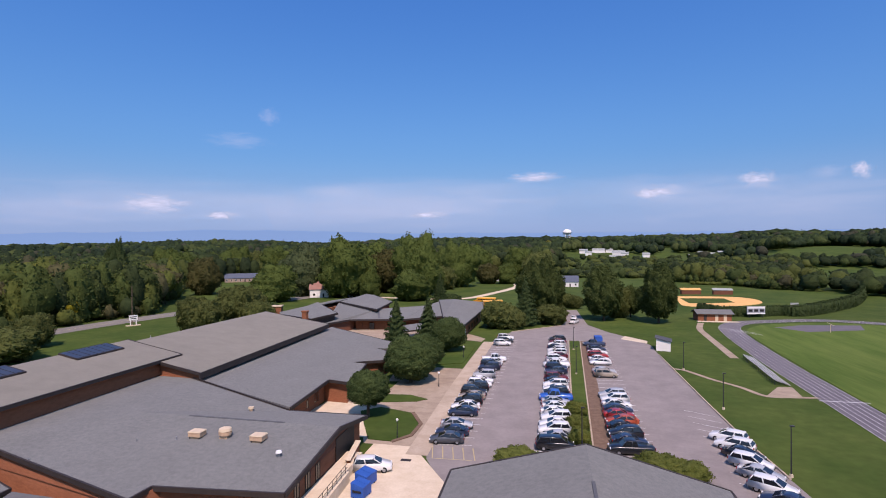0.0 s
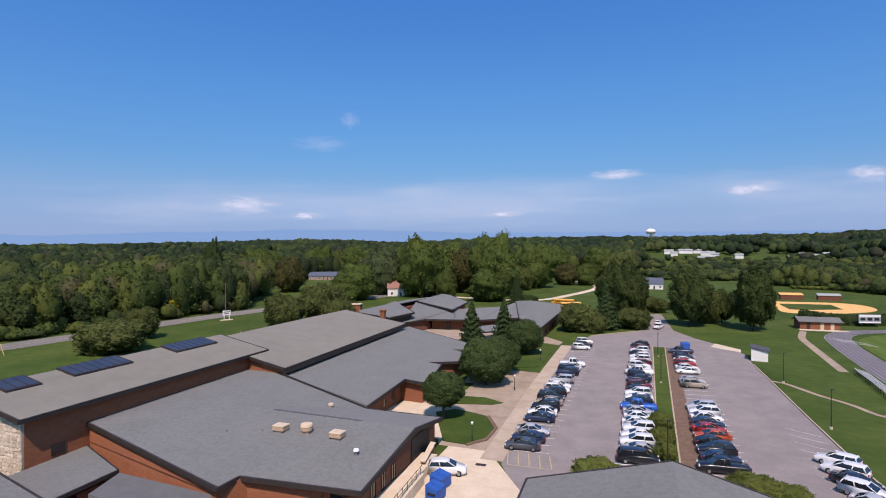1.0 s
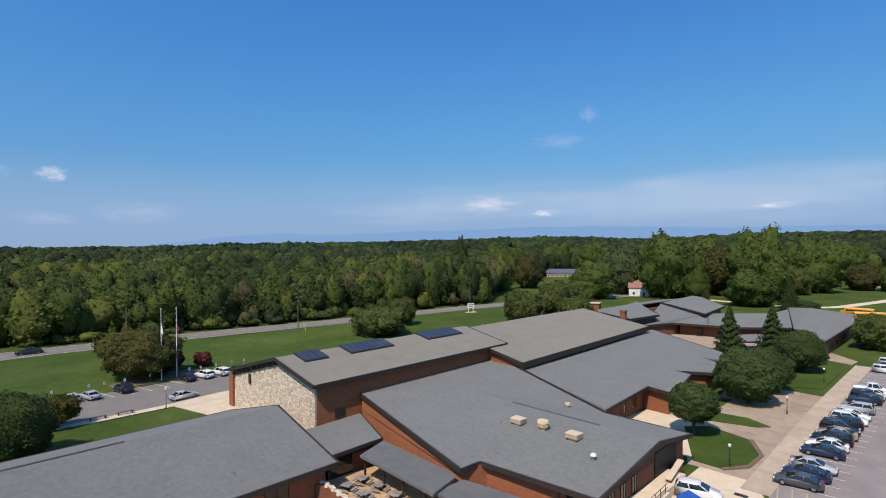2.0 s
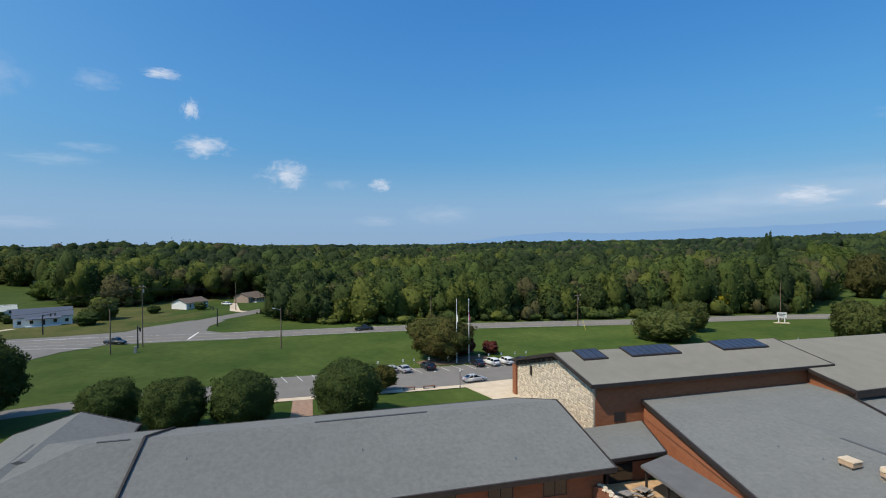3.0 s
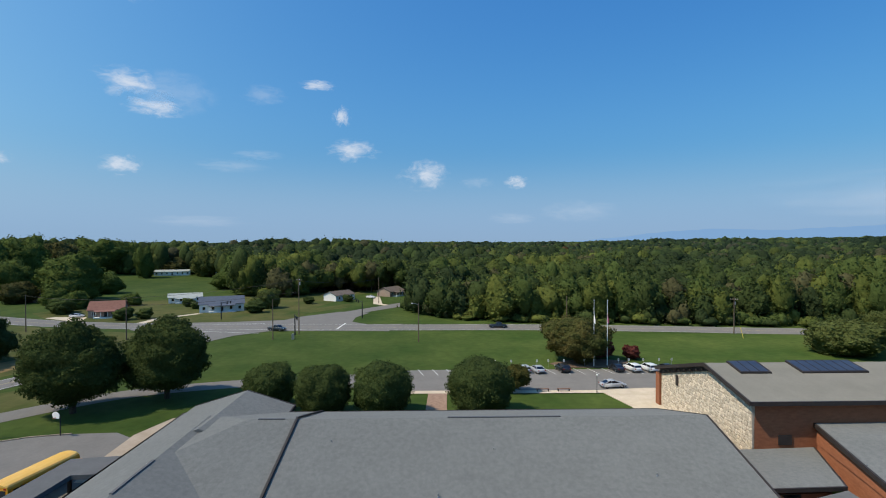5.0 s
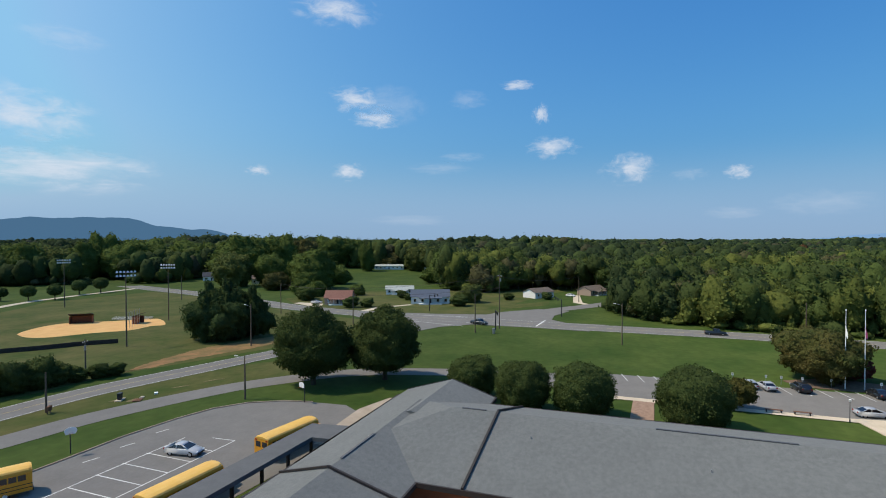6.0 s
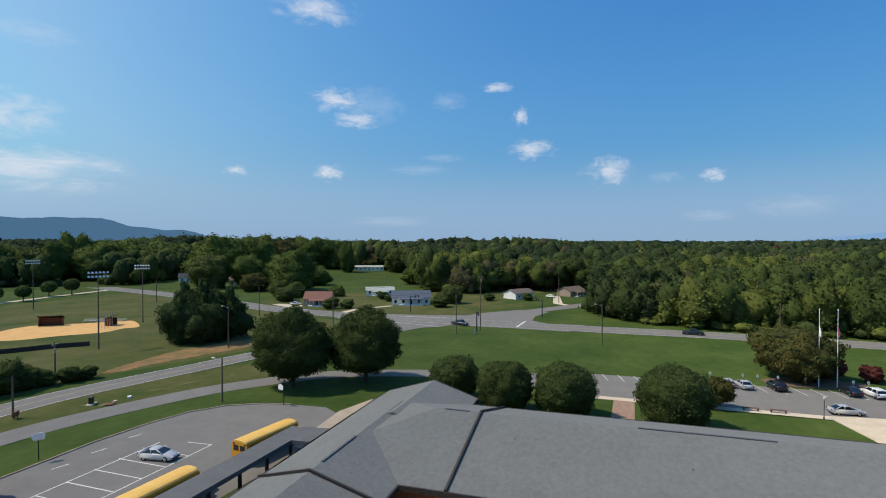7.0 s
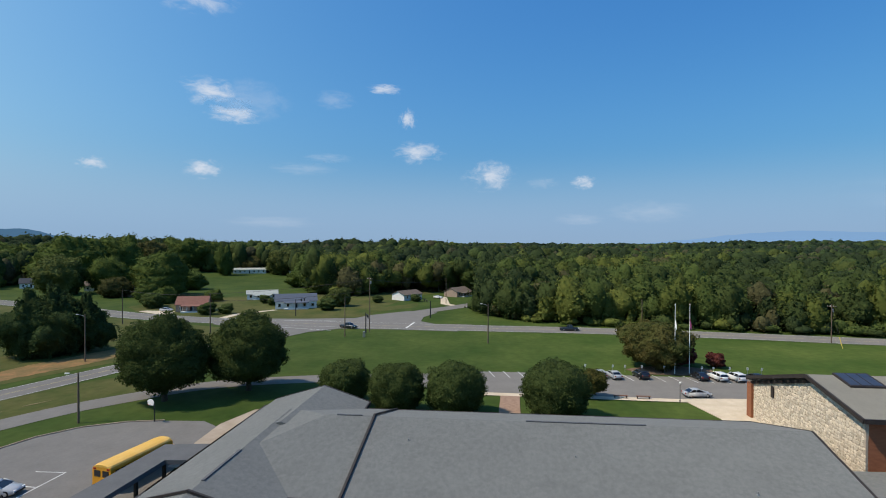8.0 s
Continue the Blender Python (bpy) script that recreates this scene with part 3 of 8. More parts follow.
for k in range(5):
    mb.ribbon(smooth_path([(55.0 + 1.35 * k, 183.5 - 1.2 * k), (56.6 + 1.35 * k, 180.0 - 1.2 * k), (58.0 + 1.3 * k, 174.0 - 1.1 * k)]), 0.18, 0.06)
single("lane_markings", mb, PAINT, "white lane lines on the track", "road marking", "structure")
mb = MB().prism(smooth_path([(50.5, 50), (54.0, 108), (57.6, 150), (61.0, 176), (69, 190), (80, 196.5), (95, 200.5), (109, 196), (123, 183), (131, 156), (129, 110), (123, 50), (50.5, 50)], 3)[:-1], -0.2, 0.045)
single("field_lawn", mb, STRIPED, "striped mown grass inside the running track", "lawn", "structure")
mb = MB().prism([(72.7, 186.8), (83.7, 193.5), (101.7, 195.5), (97.5, 184.7), (79.0, 178.6)], -0.2, 0.06)
single("jump_pad", mb, TRACKTAR, "dark asphalt pad inside the track", "pad", "structure")

# ---------------------------------------------------------------- the school
def shell(faces, thick):
    """A closed roof skin of joined slopes: upper faces, the same faces below, and a rim."""
    mb, ids, top = MB(), {}, []
    for f in faces:
        top.append(tuple(ids.setdefault((round(x, 2), round(y, 2), round(z, 2)), len(ids)) for x, y, z in f))
    n = len(ids)
    pts = list(ids)
    count = {}
    for f in top:
        for i in range(len(f)):
            count[(f[i], f[(i + 1) % len(f)])] = 1
    rim = [(a, n + a, n + b, b) for a, b in count if (b, a) not in count]
    mb.add(pts + [(x, y, z - thick) for x, y, z in pts], top + [tuple(n + i for i in reversed(f)) for f in top] + rim)
    return mb


def roof_part(school, faces, material=SHINGLE, thick=0.32, name="roof", label=""):
    return part(name, shell(faces, thick), material, school, label)


def trim(school, lines, w=0.22, h=0.5, drop=0.2, name="fascia", label="dark brown fascia board"):
    """One dark board along each eave or rake line."""
    for a, b in lines:
        mb = MB().bar((a[0], a[1], a[2] - drop), (b[0], b[1], b[2] - drop), w, h)
        part(name, mb, FASCIA, school, label)


def ridge_vent(school, a, b, w=0.28):
    part("ridge_vent", MB().bar((a[0], a[1], a[2] + 0.03), (b[0], b[1], b[2] + 0.03), w, 0.10), RIDGECAP, school, "dark ridge vent")


def wall(school, poly, z1, material=BRICK, z0=-0.3, name="wall", label="", inset=0.0):
    part(name, MB().prism(poly, z0, z1), material, school, label)


def wall_window(parent, x, y, z, w, h, axis, out):
    """A dark framed pane on a wall. axis: 'x' when the wall runs along x. out: +1 or -1, the way it faces."""
    win = thing("window", "", "")
    win.parent = parent
    del_tags(win)
    t = 0.06
    fr, gl = MB(), MB()
    def b(m, u0, u1, z0, z1, d0, d1):
        d0, d1 = sorted((d0 * out, d1 * out))
        if axis == "x":
            m.box(x + u0, x + u1, y + d0, y + d1, z0, z1)
        else:
            m.box(x + d0, x + d1, y + u0, y + u1, z0, z1)
    b(gl, -w / 2, w / 2, z, z + h, 0.0, 0.03)
    for u in (-w / 2, 0, w / 2):
        b(fr, u - t / 2, u + t / 2, z - t, z + h + t, 0.0, 0.07)
    for zz in (z, z + h):
        b(fr, -w / 2 - t, w / 2 + t, zz - t / 2, zz + t / 2, 0.0, 0.065)
    part("pane", gl, WINDOW, win)
    part("window_frame", fr, FASCIA, win)
    return win


def del_tags(ob):
    for k in ("label", "category", "group", "kind"):
        if k in ob:
            del ob[k]


def gable_wing(school, x0, x1, xr, y0, y1, ze, zr, hip0=0.0, hip1=0.0, material=SHINGLE, zeL=None, vents=()):
    """A wing along y: eaves at x0 and x1, ridge at xr, hipped by hip0 and hip1 at its ends."""
    zl = ze if zeL is None else zeL
    A, B, C, D = (x0, y0, zl), (x1, y0, ze), (x1, y1, ze), (x0, y1, zl)
    R0, R1 = (xr, y0 + hip0, zr), (xr, y1 - hip1, zr)
    faces = [[B, C, R1, R0], [D, A, R0, R1]]
    if hip0:
        faces.append([A, B, R0])
    if hip1:
        faces.append([C, D, R1])
    roof_part(school, faces, material)
    ln = [(B, C), (A, D)]
    ln += [(A, B)] if hip0 else [(A, R0), (B, R0)]
    ln += [(D, C)] if hip1 else [(D, R1), (C, R1)]
    trim(school, ln)
    for va, vb in vents:
        ridge_vent(school, (xr, va, zr), (xr, vb, zr))


def gable_end(school, x0, x1, xr, y, ze, zr, thick, material=BRICK, zeL=None, name="gable_wall", label=""):
    """The upright end wall under a gable."""
    zl = ze if zeL is None else zeL
    v = [(x0, y, -0.3), (x1, y, -0.3), (x1, y, ze), (xr, y, zr), (x0, y, zl)]
    w = [(a, b + thick, c) for a, b, c in v]
    mb = MB().add(v + w, [(0, 1, 2, 3, 4), (9, 8, 7, 6, 5), (0, 5, 6, 1), (1, 6, 7, 2), (2, 7, 8, 3), (3, 8, 9, 4), (4, 9, 5, 0)])
    part(name, mb, material, school, label)


# --- classroom wing (west), its hip and the seam across its roof
west = thing("classroom_wing", "long single-storey brick classroom wing with grey shingle roof", "school building", group="school wings")
gable_wing(west, -74.0, -47.6, -60.7, -33.4, 32.6, 3.5, 6.95, hip0=13.2, vents=((2.5, 15.5), (-19, -16)))
wall(west, [(-73, -32.4), (-48.7, -32.4), (-48.7, 32.0), (-73, 32.0)], 3.3)
gable_end(west, -73, -48.7, -60.7, 31.7, 3.2, 6.6, 0.3)
trim(west, [((-60.7, -14.6, 7.12), (-47.6, -14.9, 3.66)), ((-60.7, -14.6, 7.12), (-74, -14.4, 3.66))], 0.24, 0.2, 0.0, "seam_flashing", "blue-black metal seam flashing")
for y in (-10, -4, 2, 8, 14, 20, 26):
    wall_window(west, -48.7, y, 1.0, 2.6, 1.6, "y", 1)
fg = [(-60.7, -25.8, 5.9), (-77.2, -25.8, 5.7)]
roof_part(west, [[(-60.7, -18.6, 3.6), fg[0], fg[1], (-77.2, -19.0, 3.5)], [fg[0], (-60.7, -33.2, 3.6), (-77.2, -33.2, 3.5), fg[1]]], name="entry_roof")
trim(west, [(fg[1], (-77.2, -19, 3.5)), (fg[1], (-77.2, -33.2, 3.5)), ((-77.2, -19, 3.5), (-70, -18.9, 3.52))])
gable_end_x = MB().add([(-76.2, -32, 0), (-76.2, -20, 0), (-76.2, -20, 3.5), (-76.2, -25.8, 5.3), (-76.2, -32, 3.5), (-73, -32, 0), (-73, -20, 0), (-73, -20, 3.5), (-73, -25.8, 5.3), (-73, -32, 3.5)],
                       [(0, 4, 3, 2, 1), (5, 6, 7, 8, 9), (0, 5, 9, 4), (1, 2, 7, 6), (0, 1, 6, 5)])
part("entry_wall", gable_end_x, BRICK, west)

# --- south wing: along x, closing the court
south = thing("south_wing", "low brick school wing with grey shingle gable roof", "school building", group="school wings")
yr, zr = -26.6, 5.75
roof_part(south, [[(-66, -19.6, 3.5), (-66, yr, zr), (-9, yr, zr), (-9, -19.6, 3.5)], [(-66, yr, zr), (-66, -33.4, 3.5), (-9, -33.4, 3.5), (-9, yr, zr)]])
trim(south, [((-47.4, -19.6, 3.5), (-9, -19.6, 3.5)), ((-66, -33.4, 3.5), (-9, -33.4, 3.5))])
ridge_vent(south, (-52.5, yr, zr), (-45.5, yr, zr))
trim(south, [((-43.2, yr, zr + 0.17), (-43.6, -19.6, 3.66)), ((-43.2, yr, zr + 0.17), (-45, -33.4, 3.66))], 0.24, 0.2, 0.0, "seam_flashing", "blue-black metal seam flashing")
wall(south, [(-60, -32.4), (-10, -32.4), (-10, -20.8), (-60, -20.8)], 3.4)
for x in (-40, -34, -28, -22):
    wall_window(south, x, -20.8, 1.0, 2.6, 1.6, "x", 1)

# --- east wing beneath the drone
east = thing("east_wing", "brick school wing with broad grey shingle gable roof", "school building", group="school wings")
gable_wing(east, -8.8, 18.0, 4.8, -33.4, 52.6, 3.4, 6.95, vents=((30, 44),))
wall(east, [(-7.8, -32.4), (17, -32.4), (17, 51.6), (-7.8, 51.6)], 3.2)
gable_end(east, -7.8, 17, 4.8, 51.4, 3.1, 6.4, 0.3)

# --- tall hall with stone gable
hall = thing("assembly_hall", "tall brick school hall with tan roof and pale stone gable", "school building", group="school wings")
gable_wing(hall, -87.4, -61.1, -71.8, 38.0, 80.0, 8.25, 10.45, material=TANROOF, zeL=6.35)
wall(hall, [(-86.6, 38.95), (-61.9, 38.95), (-61.9, 80.0), (-86.6, 80.0)], 6.1)
wall(hall, [(-64.6, 39.0), (-61.85, 39.0), (-61.85, 80.0), (-64.6, 80.0)], 7.95)
gable_end(hall, -86.6, -61.9, -71.8, 38.7, 7.75, 10.05, 0.35, MORTAR, zeL=6.05, name="stone_gable_backing")
rng = random.Random(5)
mb = MB()
zz = -0.2
while zz < 9.9:
    hh = rng.uniform(0.24, 0.44)
    xx = -86.5 + rng.uniform(-0.3, 0.0)
    while xx < -62.1:
        ww = rng.uniform(0.26, 0.78)
        top = 6.05 + (xx + 86.6) * 4.0 / 14.8 if xx < -71.8 else 10.05 - (xx + ww + 71.8) * 2.3 / 9.9
        if zz + hh < top + 0.1 and xx + ww < -61.8:
            d, cx, cz = rng.uniform(0.02, 0.07), xx + ww / 2, zz + hh / 2 + rng.uniform(-0.09, 0.09)
            turn = rng.uniform(-0.5, 0.5)
            ring = []
            for k in range(7):
                a = 2 * math.pi * k / 7 + turn
                r = rng.uniform(0.98, 1.24)
                ring.append((ww / 2 * r * math.cos(a), hh / 2 * r * math.sin(a)))
            v = [(cx + u, 38.7, cz + w) for u, w in ring] + [(cx + u * 0.86, 38.7 - d, cz + w * 0.84) for u, w in ring]
            mb.add(v, [tuple(range(7, 14))] + [(k, (k + 1) % 7, 7 + (k + 1) % 7, 7 + k) for k in range(7)])
        xx += ww
    zz += hh
part("stone_facing", mb, STONE, hall, "pale rough field stone")["kind"] = "stuff"
part("corner_pier", MB().box(-87.9, -86.5, 38.3, 40.0, -0.2, 5.4), BRICK, hall, "brick corner pier")
part("slit_window", MB().box(-81.2, -80.5, 38.5, 38.68, 4.9, 6.5), FASCIA, hall, "narrow dark slit window")
part("wall_vent", MB().box(-61.84, -61.74, 41.8, 43.4, 2.9, 4.1), FASCIA, hall, "dark louvred vent")
for k in range(9):
    x = -86.2 + k * 1.7
    part("rafter_tail", MB().box(x, x + 0.2, 38.05, 38.7, 5.9 + k * 0.45 - 0.25, 5.9 + k * 0.45), FASCIA, hall)
# added dark board: brown soffit and the eave's shadow in one strip
shade_strip = [(-86.6, 6.0), (-71.8, 10.0), (-71.8, 9.35), (-86.6, 5.35)]
part("frieze_board", MB().add([(x, y, z) for y in (38.42, 38.69) for x, z in shade_strip], [(0, 1, 2, 3), (7, 6, 5, 4), (0, 4, 5, 1), (1, 5, 6, 2), (2, 6, 7, 3), (3, 7, 4, 0)]), FASCIA, hall, "dark brown board for soffit and painted shade under the eave")
# roof lights over the ridge
for y0, y1 in ((41.2, 45.3), (49.4, 58.3), (66.3, 75.4)):
    sl = part("roof_light", MB().slab([(-68.4, y0, 9.98), (-68.4, y1, 9.98), (-71.9, y1, 10.72), (-71.9, y0, 10.72)], 0.26), FASCIA, hall, "raised roof light")
    nb = max(3, round((y1 - y0) / 1.25))
    for k in range(nb):
        a, b = y0 + 0.15 + (y1 - y0 - 0.3) * k / nb, y0 + 0.15 + (y1 - y0 - 0.3) * (k + 1) / nb - 0.16
        part("pane", MB().slab([(-68.6, a, 10.06), (-68.6, b, 10.06), (-71.7, b, 10.72), (-71.7, a, 10.72)], 0.05), SKYLIGHT, sl)

# --- gym block behind the hall, same slope
annex = thing("hall_annex", "long brick block with broad tan low-slope roof", "school building", group="school wings")
A, B, C, D = (-53.4, 74.0, 6.7), (-53.4, 125, 7.2), (-71.8, 127, 9.8), (-71.8, 76.0, 9.9)
roof_part(annex, [[A, B, C, D], [D, C, (-87.4, 127, 6.3), (-87.4, 76.0, 6.3)]], TANROOF, 0.35)
trim(annex, [(A, B)], 0.3, 1.0, 0.55, "fascia", "deep dark brown fascia")
trim(annex, [(A, (-61.5, 74.9, 8.0)), (B, C)])
wall(annex, [(-86.4, 76.6), (-54.4, 74.8), (-54.4, 124), (-86.4, 126)], 5.7)
part("end_wall", MB().add([(-61.8, 75.6, 4), (-54.0, 74.6, 4), (-54.0, 74.6, 6.3), (-61.8, 75.6, 7.6), (-61.8, 76.2, 4), (-54.0, 75.2, 4), (-54.0, 75.2, 6.3), (-61.8, 76.2, 7.6)], [(0, 1, 2, 3), (7, 6, 5, 4), (3, 2, 6, 7), (1, 5, 6, 2), (0, 3, 7, 4)]), BRICK, annex)

# --- dining block with the large grey roof
dining = thing("dining_block", "brick dining block with broad grey shingle roof and vents", "school building", group="school wings")
a, b, c, d, e, f, g, h, i, r = (-61.9, 46.2, 5.45), (-61.9, 77.6, 5.6), (-55.4, 74.8, 5.55), (-34.1, 66.6, 3.95), (-22.8, 66.6, 3.9), (-22.8, 57.2, 5.5), (-22.8, 43.6, 3.85), (-35.9, 42.5, 3.95), (-36.2, 39.8, 3.9), (-50.8, 57.8, 5.6)
roof_part(dining, [[a, i, h, r], [h, g, f, r], [r, f, e, d], [r, d, c, b], [a, r, b]])
trim(dining, [(a, i), (i, h), (h, g), (g, f), (f, e), (e, d), (d, c)])
trim(dining, [((-55.2, 74.9, 5.66), (-34.3, 66.7, 4.07))], 0.2, 0.2, 0.0, "seam_flashing", "dark metal seam flashing")
ridge_vent(dining, (-43, 57.6, 5.55), (-30, 57.35, 5.5), 0.3)
part("wall", MB().prism([(-62, 46.6), (-36.6, 40.4), (-35.4, 43.0), (-23.6, 44.4), (-23.6, 65.8), (-34, 65.8), (-56, 74), (-62, 77)], -0.3, 3.7), BRICK, dining)
part("upper_wall", MB().add([(-62, 46.5, 3), (-37.0, 40.3, 3), (-37.0, 40.3, 3.62), (-62, 46.5, 5.12), (-62, 47.1, 3), (-37.0, 40.9, 3), (-37.0, 40.9, 3.62), (-62, 47.1, 5.12)], [(0, 1, 2, 3), (7, 6, 5, 4), (3, 2, 6, 7), (1, 5, 6, 2), (0, 3, 7, 4)]), BRICK, dining)
# darker brick puts the overhang's shade into this end wall's colour
part("gable_wall", MB().add([(-23.55, 44.4, 3), (-23.55, 65.8, 3), (-23.55, 65.8, 3.75), (-23.55, 57.2, 5.15), (-23.55, 44.4, 3.6), (-24, 44.4, 3), (-24, 65.8, 3), (-24, 65.8, 3.75), (-24, 57.2, 5.15), (-24, 44.4, 3.6)], [(0, 1, 2, 3, 4), (9, 8, 7, 6, 5), (2, 7, 8, 3), (3, 8, 9, 4)]), BRICKDARK, dining)
for y in (47.5, 50.0, 52.5):
    wall_window(dining, -23.58, y, 1.2, 1.1, 1.9, "y", 1)
part("loading_door", MB().box(-23.6, -23.48, 57.5, 63.5, 0.9, 3.9), FASCIA, dining, "wide dark recessed loading door")
for x in (-34, -31, -28, -25.5):
    wall_window(dining, x, 44.0, 2.6, 1.7, 0.7, "x", -1)

# --- gallery block with saw-tooth east side
gallery = thing("gallery_block", "brick classroom block with grey shingle roof and stepped side", "school building", group="school wings")
roof_part(gallery, [[(-54.6, 75.4, 5.3), (-34.6, 67.8, 4.00), (-35.6, 83.6, 4.00), (-54.6, 84, 5.35)],
                    [(-54.6, 84, 5.35), (-35.6, 83.6, 4.00), (-31.2, 83.0, 3.80), (-33.6, 97, 3.90), (-54.6, 97.5, 5.45)],
                    [(-54.6, 97.5, 5.45), (-36.6, 97, 4.05), (-31.5, 101, 3.80), (-31.0, 108, 3.80), (-36.2, 112, 4.05), (-54.6, 112, 5.6)],
                    [(-54.6, 112, 5.6), (-36.2, 112, 4.05), (-32.8, 113.6, 3.85), (-35.4, 120.5, 4.00), (-54.6, 130, 5.65)]])
trim(gallery, [((-34.6, 67.8, 4.00), (-35.6, 83.6, 4.00)), ((-35.6, 83.6, 4.00), (-31.2, 83.0, 3.80)), ((-31.2, 83.0, 3.80), (-33.6, 97, 3.90)), ((-36.6, 97, 4.05), (-31.5, 101, 3.80)), ((-31.0, 108, 3.80), (-31.5, 101, 3.80)), ((-36.2, 112, 4.05), (-31.0, 108, 3.80)), ((-32.8, 113.6, 3.85), (-35.4, 120.5, 4.00)), ((-35.4, 120.5, 4.00), (-54.6, 130, 5.65))])
wall(gallery, [(-54.5, 76), (-36.4, 68.5), (-36.8, 84.4), (-32.4, 84), (-34.6, 96.4), (-37.6, 97.2), (-32.6, 101.2), (-32.2, 107.6), (-37, 111.4), (-34, 114), (-36.4, 120), (-54.5, 129)], 3.6)
for y in (72, 77, 81):
    wall_window(gallery, -36.55 - (y - 72) * 0.02, y, 0.9, 1.6, 1.7, "y", 1)

# --- connector roof and covered walks of the court
conn = thing("link_block", "small brick link block with grey shingle lean-to roof", "school building", group="school wings")
roof_part(conn, [[(-50.0, 31.6, 3.3), (-50.3, 40.9, 3.3), (-61.9, 46.2, 2.6), (-61.9, 33.0, 2.3)]])
trim(conn, [((-50.0, 31.6, 3.3), (-50.3, 40.9, 3.3)), ((-50.3, 40.9, 3.3), (-61.9, 46.2, 2.6))], 0.2, 0.4)
wall(conn, [(-61.8, 33), (-51.2, 33), (-51.2, 40.2), (-61.8, 45)], 2.2, BRICKDARK)
part("doorway", MB().box(-51.2, -51.1, 34, 37, 0, 2.15), WINDOW, conn, "dark glazed doorway")
cov = thing("covered_walk", "flat grey roofed covered walk on posts", "covered walk", group="covered walks")
roof_part(cov, [[(-50.0, 40.8, 3.05), (-48.4, 36.1, 3.05), (-35.6, 35.2, 3.05), (-36.6, 39.4, 3.05), (-37.2, 40.0, 3.05)]], MEMBRANE, 0.3)
roof_part(cov, [[(-36.4, 36.0, 2.7), (-27.0, 37.0, 2.7), (-27.0, 41.4, 2.7), (-36.2, 40.2, 2.7)]], MEMBRANE, 0.28, "lower_roof")
for x, y in ((-48.1, 36.6), (-44.6, 36.5), (-41.2, 36.3), (-37.6, 36.1)):
    part("post", MB().box(x - 0.1, x + 0.1, y - 0.1, y + 0.1, 0, 2.8), FASCIA, cov)
# bus canopy
can = thing("bus_canopy", "long flat-roofed bus canopy on dark posts", "canopy", group="covered walks")
mb = MB().slab([(-59.4, -39.1, 3.2), (-20, -41.6, 3.2), (-20, -38.0, 3.2), (-55.2, -36.4, 3.2), (-55.4, -33.5, 3.2), (-60.2, -33.5, 3.2)], 0.5)
part("roof", mb, MEMBRANE, can)
for k in range(9):
    x = -57.0 + k * 4.4
    y = -37.7 - (x + 57) * 0.052
    part("post", MB().box(x - 0.15, x + 0.15, y - 0.15, y + 0.15, 0, 2.7), FASCIA, can)
    part("bench_slab", MB().obox((x + 2.2, y + 0.6, 0.45), (2.8, 0.6, 0.12), -6), CONCRETE, can, "pale concrete bench")

# --- far blocks of the school
far = thing("north_block", "brick school block with grey shingle hip roofs", "school building", group="school wings")
A, B, C, D = (-64.6, 147.7, 3.6), (-60.7, 158.5, 3.6), (-50.4, 160.7, 3.6), (-43.8, 162.0, 3.6)
E, F, G = (-42.0, 188.0, 5.2), (-56.0, 174.0, 5.3), (-75.0, 185.0, 6.0)
roof_part(far, [[A, B, F, G], [B, C, F], [C, D, E, F], [D, (-32.5, 168.0, 4.0), (-40.0, 204.0, 5.4), E]])
trim(far, [(A, B), (B, C), (C, D), (D, (-32.5, 168.0, 4.0))], 0.2, 0.55)
ridge_vent(far, (-52.0, 162.0, 3.8), F, 0.5)
wall(far, [(-59.7, 161.6), (-44.6, 164.0), (-42.5, 186), (-56, 186)], 3.2)
# return wall: its shadow is put into the darker brick
wall(far, [(-64.4, 149.4), (-60.6, 161.0), (-59.8, 182), (-74, 183), (-78, 152), (-66.5, 145)], 3.2, BRICKDARK)
wall(far, [(-44.5, 165.0), (-33.4, 170.0), (-40, 203), (-43, 188)], 3.2, BRICKDARK)
part("doorway", MB().box(-55.2, -53.6, 161.9, 162.3, 0, 2.2), WINDOW, far, "dark glazed doorway")
for x in (-58.2, -49.5, -47.0):
    wall_window(far, x, 161.75 + (x + 59.7) * 0.159, 0.9, 1.3, 1.3, "x", -1)
L, M, R, T, K = (-74.0, 184.0, 6.5), (-54.5, 167.5, 5.9), (-55.5, 189.0, 6.3), (-69.0, 198.4, 8.2), (-72.0, 216.0, 6.2)
roof_part(far, [[L, M, T], [M, R, T], [R, K, T], [K, L, T]])
trim(far, [(L, M), (M, R), (R, K), (K, L)], 0.2, 0.55)
wall(far, [(-73, 184.5), (-55.5, 169.5), (-56.5, 188), (-71.5, 213)], 5.6)
roof_part(far, [[(-79.0, 150.0, 5.9), (-66.0, 142.0, 5.9), (-63.1, 154.8, 6.1), (-73.5, 168.5, 6.6), (-81.7, 181.5, 6.6)]], thick=0.4)
trim(far, [((-79, 150, 5.9), (-66, 142, 5.9)), ((-66, 142, 5.9), (-63.1, 154.8, 6.1)), ((-63.1, 154.8, 6.1), (-73.5, 168.5, 6.6))], 0.25, 0.6)
wall(far, [(-78.4, 150.6), (-66.4, 143.2), (-64, 154.6), (-73.8, 167.4), (-81, 180)], 5.5, FASCIA, name="clerestory", label="dark clerestory band below the upper roof")
roof_part(far, [[(-92.0, 172.0, 3.8), (-79.0, 150.5, 4.4), (-81.7, 182.0, 5.4), (-78.0, 216.0, 5.4), (-90.0, 214.0, 3.8)]])
